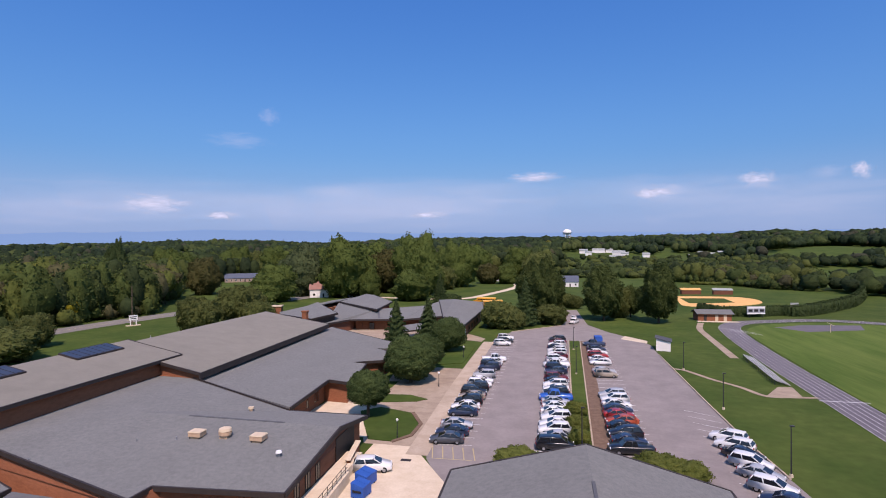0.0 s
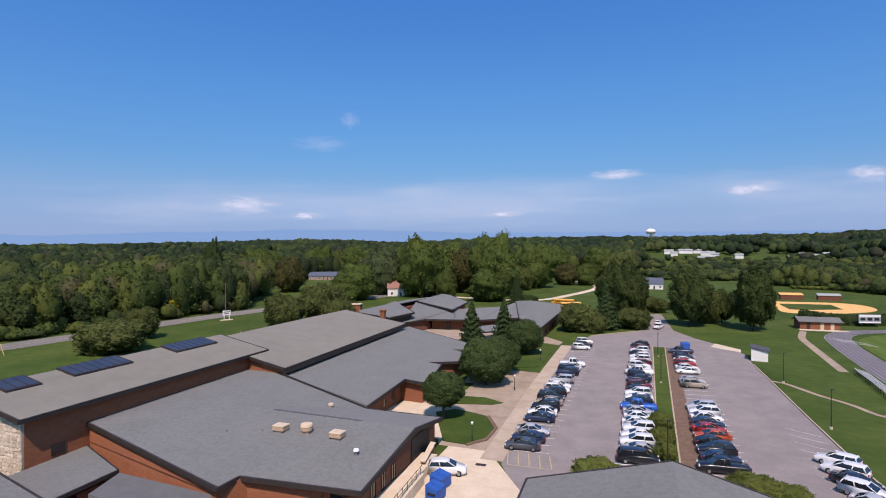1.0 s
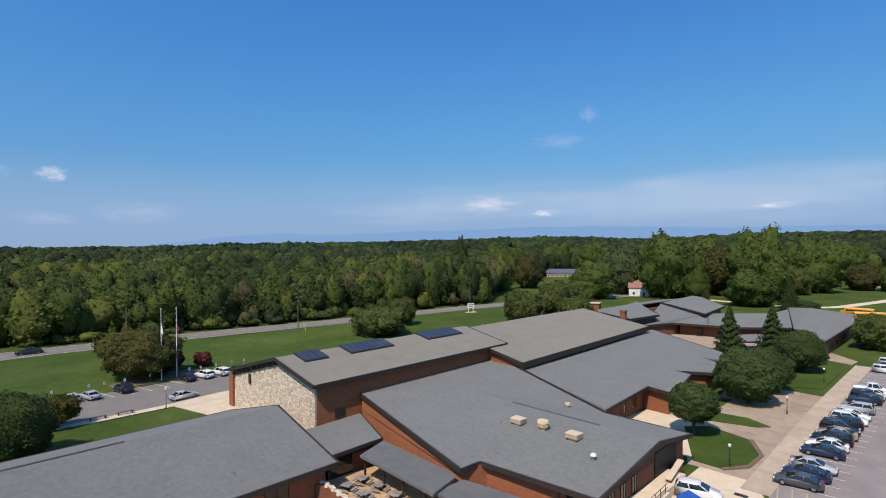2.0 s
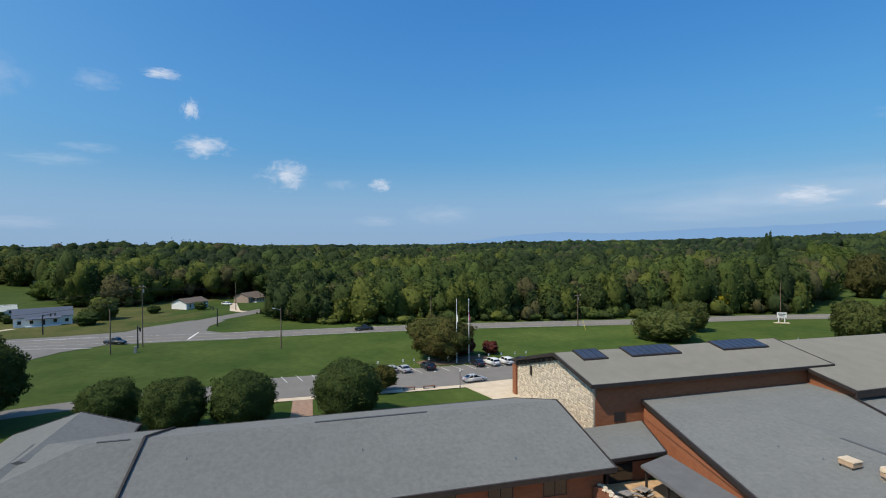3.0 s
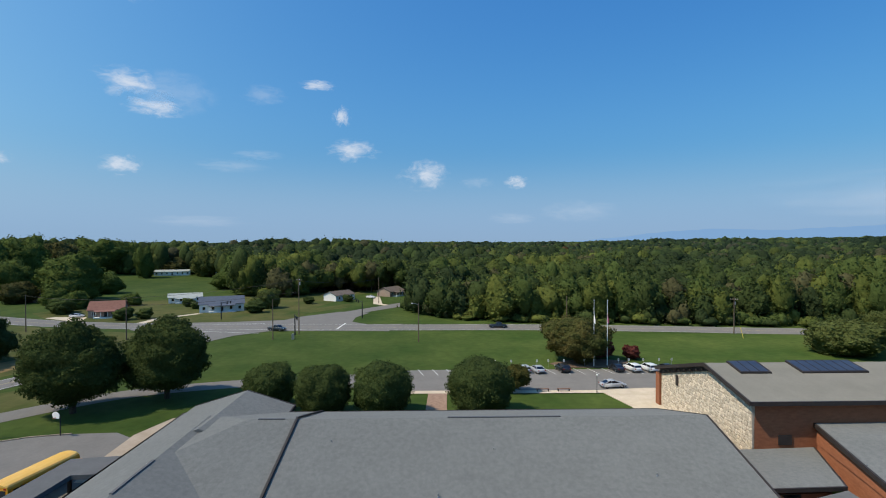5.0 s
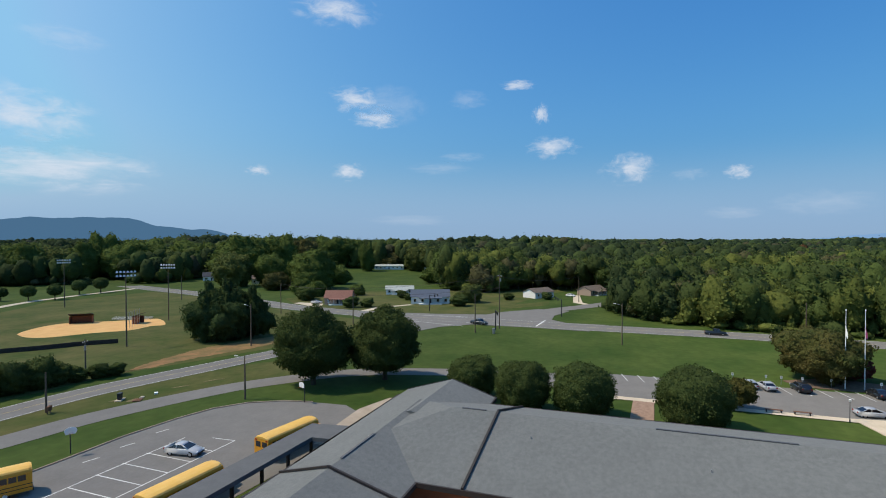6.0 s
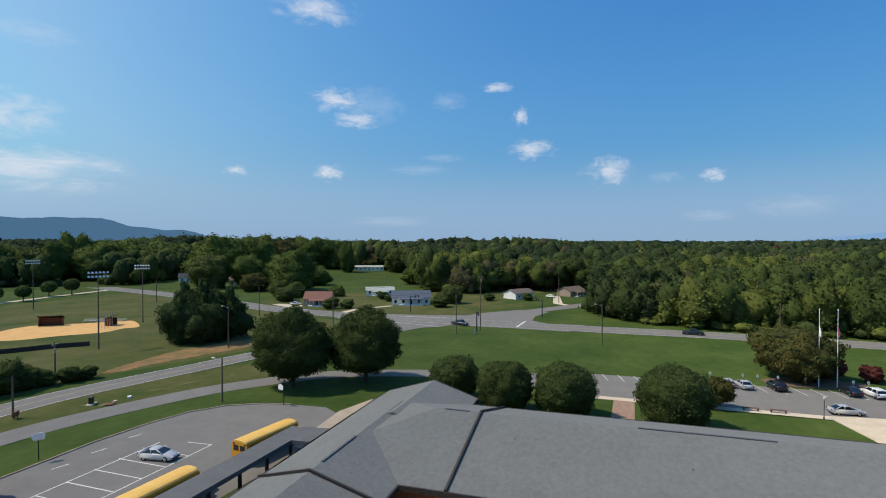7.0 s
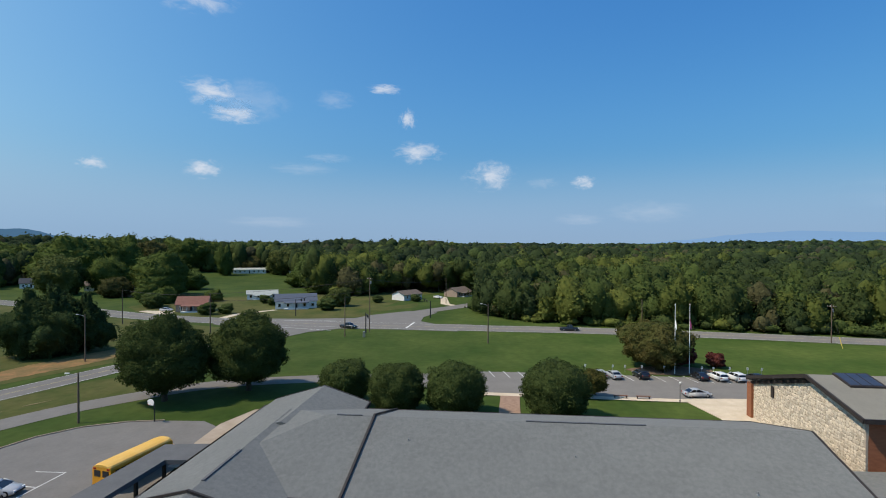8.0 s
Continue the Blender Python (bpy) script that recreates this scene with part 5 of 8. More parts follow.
woods("near_woods", "dense mixed green roadside wood", 101, 150, 330, 5.9, 380, 0.55, (8, 20), (2.6, 5.2), NEAR_MATS, trunks=True, body=(12, 9))
woods("undergrowth", "tangled green shrubs along the wood edge", 105, 150, 460, 3.6, 60, 0.42, (1.4, 8.5), (1.4, 3.2), NEAR_MATS, band=11, body=(8, 6))
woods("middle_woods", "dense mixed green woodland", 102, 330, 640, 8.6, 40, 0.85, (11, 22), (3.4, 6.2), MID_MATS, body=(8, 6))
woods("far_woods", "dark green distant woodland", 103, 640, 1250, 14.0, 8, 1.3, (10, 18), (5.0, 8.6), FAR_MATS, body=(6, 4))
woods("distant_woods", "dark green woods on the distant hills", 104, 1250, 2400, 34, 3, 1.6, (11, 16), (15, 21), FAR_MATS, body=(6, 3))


def scrub(spots, n):
    """Low bushes and saplings over rough ground between the far buildings."""
    g = np.random.default_rng(55)
    Q, I, cores, ci = [], [], [], []
    for cx, cy, r in spots:
        for _ in range(n):
            a, d = g.uniform(0, 2 * math.pi), r * math.sqrt(g.uniform(0, 1.15))
            x, y = cx + d * math.cos(a), cy + d * math.sin(a)
            w, h = g.uniform(3, 6.5), g.uniform(3.5, 8.5)
            z = float(terrain(x, y))
            m = int(g.integers(0, 4))
            c = Crown(g, (w, w, h * 0.5), LOOSE, 2.0, -0.6)
            at = np.array((x, y, z + h * 0.45))
            Q.append(c.leaves(g, 30, 0.8, at))
            I.append(np.full(len(Q[-1]), m))
            v, f = c.body(at, 8, 6)
            cores.append((v, f))
            ci.append(np.full(len(f), m))
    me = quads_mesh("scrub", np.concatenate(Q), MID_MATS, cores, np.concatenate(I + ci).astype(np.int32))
    tagged(new("scrub", me), "low green scrub and saplings on rough ground", "scrub", kind="stuff")


scrub([o for o in OPEN if 480 < o[1] < 720 and 40 < o[0] < 190 and o[2] < 58], 46)


def standing(name, label, seed, h, rad, leaf, x, y, n=2600, size=0.6, **kw):
    return make_tree(name, label, seed, h, rad, h * 0.02, n, size, leaf, (x, y), **kw)


# tall lawn trees north of the school
bo = standing("oak", "huge green oak on the lawns north of the school", 81, 27, 13.5, LEAF_MID, -101, 300, 3000, 0.75)
wl = standing("willow", "pale green willow beside the white house", 82, 22, 11, foliage("grey-green leaves", (0.064, 0.090, 0.038), (0.109, 0.141, 0.064)), -196, 395, 3000, 0.66)
ru = standing("maple", "brown-tinged spreading maple on the lawn", 83, 22, 10, foliage("brown-green leaves", (0.064, 0.072, 0.024), (0.112, 0.104, 0.040)), -120, 420, 3000, 0.66)
SIZES = {bo: (27, 13.5), wl: (22, 11), ru: (22, 10), lt: (11, 5.4)}


def stand(rows, labels):
    """Trees by kind, heading, distance, width, and height of the top above the school ground."""
    for k, (src, a_, d_, w, top) in enumerate(rows):
        x, y = -math.sin(radians(a_)) * d_, math.cos(radians(a_)) * d_
        z = float(terrain(x, y)) - 0.2
        hs, rs = SIZES[src]
        again(src, x, y, w / 2 / rs, 67 * k, max(4.0, (top - z) * 0.94) / hs, labels[src], z)


stand((
    (wl, 25.5, 300, 19, 27), (bo, 21.5, 285, 24, 31), (ru, 17.4, 312, 21, 26), (bo, 28.7, 272, 20, 18), (bo, 19.0, 280, 12, 16), (bo, 13.6, 290, 23, 33),
    (bo, 14.3, 262, 18, 15), (bo, 9.2, 350, 23, 29), (ru, 6.1, 380, 15, 15), (bo, 4.1, 380, 14, 14), (bo, 32.1, 480, 22, 27), (bo, 28.5, 480, 23, 27),
    (lt, 30.3, 500, 27, 24), (ru, 35.3, 330, 16, 22), (lt, 40.6, 262, 13, 17), (ru, 38.4, 400, 13, 14), (bo, 33.8, 470, 25, 23), (bo, 36.8, 420, 20, 23),
    (bo, 38.5, 400, 21, 26), (bo, 27.1, 470, 23, 23), (bo, 24.1, 420, 18, 26), (bo, 11.5, 400, 19, 25), (bo, 7.2, 460, 24, 27), (ru, 15.3, 420, 21, 27),
    (bo, 2.9, 470, 25, 25), (lt, 0.7, 450, 22, 22), (lt, 10.8, 330, 12, 15),
), {bo: "large green oak on the lawns north of the school", wl: "pale green willow beside the white house", ru: "rounded tree turning rust brown on the lawn", lt: "pale green tree on the lawns north of the school"})
again(lt, -171, 160, 0.9, 60, label="light green tree at the wood edge")
make_tree("yellow_tree", "bright yellow-leaved tree at the wood edge", 84, 10, 4.6, 0.6, 1100, 0.47, LEAF_YELLOW, (-167, 158))
again(pine, -224, 243, 1.35, 140, 2.0, "tall lone dark pine above the wood")
again(a1, -111, 203, 0.4, 30, 0.42, "low round bush behind the school")
again(a1, -43, 245, 0.9, 30, 0.5, "low dark hedge clump")
# trees among the houses
stand((
    (bo, 123.5, 300, 25, 21), (bo, 117.8, 430, 11, 24), (ru, 115.2, 458, 24, 16), (lt, 111.9, 430, 26, 22), (bo, 142.2, 440, 21, 31), (bo, 143.7, 425, 23, 25),
    (bo, 140.8, 420, 25, 23), (bo, 138.7, 430, 32, 27), (bo, 135.1, 440, 35, 26), (bo, 132.7, 430, 23, 24), (bo, 130.3, 400, 38, 29), (lt, 131.2, 330, 19, 20),
    (bo, 126.7, 420, 27, 30), (ru, 124.4, 440, 23, 28), (bo, 121.5, 465, 35, 29), (bo, 119.4, 468, 25, 27), (bo, 116.7, 480, 25, 25), (bo, 114.0, 480, 25, 23),
    (bo, 127.5, 330, 18, 18), (ru, 127.1, 300, 13, 10), (bo, 124.6, 285, 10, 7), (bo, 123.1, 262, 10, 7), (bo, 118.8, 262, 7, 5), (bo, 120.9, 330, 15, 11),
    (bo, 108.5, 285, 13, 4), (lt, 106.6, 228, 8, 8), (lt, 107.5, 232, 6, 5), (bo, 104.0, 280, 14, 8), (lt, 105.9, 282, 12, 9), (bo, 110.3, 330, 18, 11),
    (bo, 109.3, 350, 22, 18), (bo, 149.7, 420, 27, 24), (bo, 147.8, 410, 24, 24), (lt, 146.0, 420, 22, 23),
), {bo: "large green tree among the hillside houses", ru: "domed brown-green tree among the houses", lt: "light green tree on the hillside lawns"})
for k, (x, y, s) in enumerate(((-207, -141, 1.6), (-203, -137, 1.5), (-187, -106, 1.2), (-190, -100, 1.0), (-205, -66, 1.3), (-233, -52, 0.9), (-240, -36, 0.9), (-225, -100, 1.0), (-218, -94, 0.8))):
    again(rbush, x, y, s * 0.9, 40 * k, s * 0.62, "dark green garden bush")
for k in range(14):  # young bushes along the outfield
    again(sb, 98 + 2.7 * k + 0.5 * (k % 3), 385 - 0.9 * k, 0.62 + 0.08 * (k % 3), 50 * k, 1.05, "small dark bush in the outfield row")
again(lt, 12.6, 231, 0.55, 20, 0.5, "low green tree beside the exit drive")
again(lt, 8.0, 233, 0.6, 90, 0.55, "low green tree beside the exit drive")
# clipped hedge that rings the ball field
hedge_line = smooth_path([(60.5, 226), (63, 219), (68, 214.5), (76, 214.5), (87, 220), (91, 217.5), (99, 222.5), (113.4, 237), (129.3, 256), (145.7, 282), (166, 318)])
g = np.random.default_rng(9)
hp, hn = [], []
mbh = MB()
for i in range(len(hedge_line) - 1):
    (x0, y0), (x1, y1) = hedge_line[i], hedge_line[i + 1]
    hgt = 3.7 + 1.4 * max(0, i - 22) / 26
    L = math.hypot(x1 - x0, y1 - y0)
    mbh.bar((x0, y0, hgt * 0.44), (x1, y1, hgt * 0.44), 2.2, hgt * 0.86)
    n = int(L * 70)
    u, a = g.uniform(0, 1, n), g.uniform(-0.2, math.pi + 0.2, n)
    w = 1.5
    nx, ny = -(y1 - y0) / L, (x1 - x0) / L
    off, up = np.cos(a), np.sin(a)
    hp.append(np.stack([x0 + (x1 - x0) * u + nx * off * w, y0 + (y1 - y0) * u + ny * off * w, np.where(up > 0.75, hgt * (0.9 + 0.1 * np.sin(u * 9 + i)), hgt * np.abs(up) * 1.2 * g.uniform(0.3, 1, n))], 1))
    hn.append(np.stack([nx * off, ny * off, up], 1))
qs = leaf_quads(g, np.concatenate(hp), np.concatenate(hn), 0.42)
me = quads_mesh("hedge", qs, [NEEDLE], [(mbh.v, mbh.f)])
tagged(new("hedge", me), "long clipped dark green hedge round the ball field", "hedge")

# ---------------------------------------------------------------- vehicles
CARGLASS = glass("tinted car glass", (0.012, 0.015, 0.020))
TYRE = mat("tyre rubber", (0.012, 0.012, 0.013), rough=0.85)
RIM = mat("alloy wheel", (0.45, 0.46, 0.48), rough=0.35, metal=0.8)
LAMPGLASS = mat("clear lamp glass", (0.75, 0.76, 0.78), rough=0.15, spec=0.8)
TAILGLASS = mat("red lamp glass", (0.30, 0.012, 0.010), rough=0.2, spec=0.7)
TRIMBLACK = mat("black plastic trim", (0.02, 0.02, 0.022), rough=0.6)
PAINTS = {}
for nm, c in (("white", (0.72, 0.72, 0.71)), ("black", (0.012, 0.013, 0.016)), ("silver", (0.40, 0.41, 0.43)), ("dark grey", (0.06, 0.065, 0.075)), ("navy blue", (0.018, 0.028, 0.060)), ("bright blue", (0.015, 0.10, 0.42)),
              ("red", (0.32, 0.02, 0.018)), ("maroon", (0.13, 0.012, 0.018)), ("tan", (0.32, 0.27, 0.21)), ("orange-red", (0.42, 0.07, 0.02))):
    p = mat(nm + " car paint", c, rough=0.28, spec=0.6)
    p.node_tree.nodes["Principled BSDF"].inputs["Coat Weight"].default_value = 0.6
    PAINTS[nm] = p

# length, width, belt height, roof height, cabin: base rear, roof rear, roof front, base front (from the middle, + is forward), bonnet height, boot height
CARS = {
    "saloon": (4.75, 1.82, 0.98, 1.46, -1.85, -0.95, 0.15, 1.15, 0.86, 1.02),
    "hatchback": (4.2, 1.76, 0.95, 1.50, -2.0, -1.55, 0.35, 1.15, 0.86, 0.97),
    "suv": (4.7, 1.90, 1.14, 1.70, -2.22, -1.8, 0.2, 1.15, 0.98, 1.1),
    "minivan": (5.1, 1.96, 1.14, 1.75, -2.4, -2.0, 0.75, 1.6, 0.98, 1.08),
    "pickup": (5.7, 1.95, 1.12, 1.86, -0.75, -0.5, 0.75, 1.35, 1.08, 1.1),
}


def ring_loft(mb, rings, m=0):
    n = len(rings[0])
    v = [p for r in rings for p in r]
    f = [(j * n + i, j * n + (i + 1) % n, (j + 1) * n + (i + 1) % n, (j + 1) * n + i) for j in range(len(rings) - 1) for i in range(n)]
    f += [tuple(range(n - 1, -1, -1)), tuple(range((len(rings) - 1) * n, len(rings) * n))]
    mb.add(v, f, m)


CAR_MESH = {}


def car_meshes(kind):
    if kind in CAR_MESH:
        return CAR_MESH[kind]
    L, W, zb, zr, br, rr, rf, bf, zh, zt = CARS[kind]
    h, w = L / 2, W / 2
    body = MB()
    rings = []
    top = [(-h, zt - 0.25, 0.82), (-h + 0.12, zt, 0.9), (-h + 0.6, zt + 0.0, 0.97), (br, zb, 1.0), (0, zb, 1.0), (bf, zb, 1.0), (bf + 0.25, zh + 0.05, 0.99), (h - 0.45, zh - 0.06, 0.95), (h - 0.12, zh - 0.2, 0.88), (h, zh - 0.38, 0.78)]
    for x, z, k in top:
        ww = w * k
        z0 = 0.24 if abs(x) < h - 0.2 else 0.34
        rings.append([(x, -ww * 0.96, z0), (x, -ww, z0 + 0.2), (x, -ww * 0.985, z - 0.16), (x, -ww * 0.88, z), (x, ww * 0.88, z), (x, ww * 0.985, z - 0.16), (x, ww, z0 + 0.2), (x, ww * 0.96, z0)])
    ring_loft(body, rings)
    wr, wf = w * 0.78, w * 0.90
    roof = MB()
    ring_loft(roof, [[(x, -y * wr * 1.02, zr - 0.11 - d), (x, -y * wr * 0.93, zr - 0.03 - d), (x, -y * wr * 0.6, zr - d), (x, y * wr * 0.6, zr - d), (x, y * wr * 0.93, zr - 0.03 - d), (x, y * wr * 1.02, zr - 0.11 - d), (x, y * wr * 0.98, zr - 0.14 - d), (x, -y * wr * 0.98, zr - 0.14 - d)] for x, y, d in ((rr - 0.12, 0.93, 0.1), (rr + 0.12, 0.98, 0.02), ((rr + rf) / 2, 1.0, -0.03), (rf - 0.15, 0.98, 0.015), (rf + 0.12, 0.92, 0.1))])
    for s in (-1, 1):  # pillars
        for a, b in (((br + 0.1, s * wf, zb - 0.02), (rr, s * wr * 0.95, zr - 0.05)), ((bf - 0.05, s * wf, zb - 0.02), (rf, s * wr * 0.95, zr - 0.05)), (((br + bf) / 2 - 0.2, s * wf * 1.0, zb - 0.02), ((rr + rf) / 2 - 0.1, s * wr * 1.0, zr - 0.05))):
            body.bar(a, b, 0.1, 0.09)
    glassp = {}
    zg = zr - 0.07
    gm = MB().add([(bf, -wf * 0.94, zb - 0.01), (bf, wf * 0.94, zb - 0.01), (rf - 0.02, wr * 0.92, zg), (rf - 0.02, -wr * 0.92, zg), (bf - 0.1, -wf * 0.94, zb - 0.01), (bf - 0.1, wf * 0.94, zb - 0.01), (rf - 0.12, wr * 0.92, zg), (rf - 0.12, -wr * 0.92, zg)], [(0, 1, 2, 3), (7, 6, 5, 4), (0, 4, 5, 1), (1, 5, 6, 2), (2, 6, 7, 3), (3, 7, 4, 0)])
    glassp["windscreen"] = gm
    gm = MB().add([(br, wf * 0.94, zb - 0.01), (br, -wf * 0.94, zb - 0.01), (rr + 0.02, -wr * 0.92, zg), (rr + 0.02, wr * 0.92, zg), (br + 0.1, wf * 0.94, zb - 0.01), (br + 0.1, -wf * 0.94, zb - 0.01), (rr + 0.12, -wr * 0.92, zg), (rr + 0.12, wr * 0.92, zg)], [(0, 1, 2, 3), (7, 6, 5, 4), (0, 4, 5, 1), (1, 5, 6, 2), (2, 6, 7, 3), (3, 7, 4, 0)])
    glassp["rear_window"] = gm
    for s in (-1, 1):
        v = [(br + 0.12, s * wf, zb - 0.01), (bf - 0.1, s * wf, zb - 0.01), (rf - 0.03, s * wr * 0.97, zg), (rr + 0.03, s * wr * 0.97, zg)]
        v += [(x, y - s * 0.12, z) for x, y, z in v]
        f = [(0, 1, 2, 3), (7, 6, 5, 4), (0, 4, 5, 1), (1, 5, 6, 2), (2, 6, 7, 3), (3, 7, 4, 0)]
        gm = MB().add(v, f if s < 0 else [q[::-1] for q in f])
        glassp["side_window_" + ("a" if s < 0 else "b")] = gm
    if kind == "pickup":
        body.box(-h + 0.15, -0.85, -w * 0.8, w * 0.8, zb - 0.04, zb - 0.012)
    tyre = MB()
    tyre.cyl((0, -0.11, 0), (0, 0.11, 0), 0.36, 0.36, 16)
    rim = MB().cyl((0, -0.118, 0), (0, 0.118, 0), 0.2, 0.2, 10)
    head = MB().obox((0, 0, 0), (0.14, 0.36, 0.16), 0, 0, 0.9)
    tail = MB().obox((0, 0, 0), (0.08, 0.26, 0.22))
    bump = MB().box(-h - 0.02, -h + 0.16, -w * 0.82, w * 0.82, 0.36, 0.5).box(h - 0.16, h + 0.02, -w * 0.76, w * 0.76, 0.36, 0.5)
    CAR_MESH[kind] = dict(body=body, roof=roof, glass={k: g.mesh(k, CARGLASS) for k, g in glassp.items()}, tyre=tyre.mesh("tyre", TYRE), rim=rim.mesh("rim", RIM), head=head.mesh("headlight", LAMPGLASS), tail=tail.mesh("taillight", TAILGLASS), bump=bump.mesh("bumper", TRIMBLACK), L=L, W=W, zh=zh, zt=zt, painted={})
    return CAR_MESH[kind]


def car(kind, colour, x, y, rz, group="", where="in a parking stall"):
    M = car_meshes(kind)
    if colour not in M["painted"]:
        M["painted"][colour] = (M["body"].mesh("body", PAINTS[colour], True), M["roof"].mesh("roof", PAINTS[colour], True))
    word = {"saloon": "saloon car", "suv": "sport utility car", "pickup": "pickup truck"}.get(kind, kind)
    t = thing({"pickup": "pickup_truck", "suv": "car", "saloon": "car", "hatchback": "car", "minivan": "minivan"}[kind], f"{colour} {word} parked {where}", "truck" if kind == "pickup" else "car", (x, y, 0.04), rz, group)
    part("body", M["painted"][colour][0], None, t)
    part("roof", M["painted"][colour][1], None, t)
    for k, g in M["glass"].items():
        part(k[:-2] if k.startswith("side") else k, g, None, t)
    for sx in (-1, 1):
        for sy in (-1, 1):
            wheel = new("wheel")
            wheel.parent = t
            wheel.location = (sx * M["L"] * 0.30, sy * (M["W"] / 2 - 0.12), 0.34)
            part("tyre", M["tyre"], None, wheel)
            part("rim", M["rim"], None, wheel)
    for sy in (-1, 1):
        p = part("headlight", M["head"], None, t)
        p.location = (M["L"] / 2 - 0.12, sy * M["W"] * 0.34, M["zh"] - 0.24)
        p = part("taillight", M["tail"], None, t)
        p.location = (-M["L"] / 2 + 0.03, sy * M["W"] * 0.37, M["zt"] - 0.2)
    part("bumper", M["bump"], None, t)
    return t


S, H_, U, V_, K = "saloon", "hatchback", "suv", "minivan", "pickup"
w_, b_, s_, g_, n_, r_, m_, t_ = "white", "black", "silver", "dark grey", "navy blue", "red", "maroon", "tan"
rowA = [(71, S, g_), (74, S, n_), (77, S, s_), (83, S, n_), (86, S, w_), (89, U, b_), (92, S, t_), (94.8, U, b_), (97.6, U, b_), (100.4, U, w_), (103.2, S, w_), (107.5, U, s_), (114.5, U, n_), (117.4, U, n_), (120.3, S, w_), (123.2, K, w_), (143.5, U, w_), (148, S, b_), (152.5, U, w_)]
rowB = [(71.2, V_, b_), (74.2, S, s_), (77, U, w_), (79.8, S, w_), (82.6, U, w_), (85.4, S, w_), (88.2, S, w_), (91, S, s_), (93.8, K, "bright blue"), (96.6, U, b_), (99.4, S, w_), (102.2, U, w_), (105, S, b_), (107.8, U, m_), (113.6, S, n_), (116.6, U, n_), (119.6, K, w_), (122.6, S, w_), (125.6, U, w_), (129, S, m_), (132.5, U, w_), (136, U, w_), (140, S, n_), (144, U, w_), (148, S, m_), (152, U, b_)]
rowC = [(71.4, K, b_), (74.4, S, n_), (77.2, U, b_), (80, S, b_), (82.8, S, "orange-red"), (85.6, S, r_), (88.4, S, n_), (91.2, S, w_), (94, U, w_), (96.8, U, s_), (112, U, t_), (115, S, s_), (123.5, S, w_), (127, S, w_), (131, U, r_), (135, S, w_), (139.5, S, n_), (146, K, n_)]
rowD = [(78.0, U, w_), (75.0, U, w_), (72.0, S, b_), (69.2, U, w_), (66.2, S, s_), (62.6, U, w_), (59.6, S, n_)]
g = random.Random(8)
for row, x0, rz0, nm in ((rowA, -13.0, 0, "parking row by the walk"), (rowB, 1.3, 0, "parking row along the median"), (rowC, 10.9, 0, "parking row beyond the median"), (rowD, 24.2, -37, "angled parking row by the grass")):
    for y, k, c in row:
        x, yy = lot(x0 + g.uniform(-0.15, 0.15), y)
        car(k, c, x, yy, rz0 + 5 + g.uniform(-1.5, 1.5) + (180 if g.random() < 0.5 else 0), nm)
for x, y, k, c, rz in ((-109.8, 20.1, H_, s_, 190), (-109.6, 22.8, S, s_, 192), (-110.2, 28.2, U, b_, 190), (-110.3, 39.5, S, b_, 190), (-110, 42.9, U, w_, 190), (-110, 46.2, U, w_, 190), (-110.2, 50.0, S, b_, 190), (-97.6, 34.4, S, s_, 97)):
    car(k, c, x, y, rz, "front parking", "before the school")
car(S, s_, -52.2, -53.2, 98, "", "on the bus lot")
car(U, "white", -19.4, 58.6, 15, "", "in the service yard")
car(K, b_, -163, -46, 70, "", "at the road junction")
car(K, b_, -166.4, 22, 88, "", "at the roadside")
car(S, w_, -255, -27.5, 60, "", "on a house drive")
car(S, s_, -194.0, -126.0, 100, "", "on a house drive")
car(K, w_, 10.0, 186, 70, "", "at the car park exit")
car(S, w_, 10.4, 196, 80, "", "at the car park exit")

YBUS = mat("school bus yellow paint", (0.62, 0.26, 0.012), (0.68, 0.30, 0.02), 0.8, 0.4, spec=0.5)
BUSROOF = mat("pale weathered yellow roof", (0.66, 0.36, 0.05), (0.74, 0.46, 0.12), 0.6, 0.45, spec=0.5)


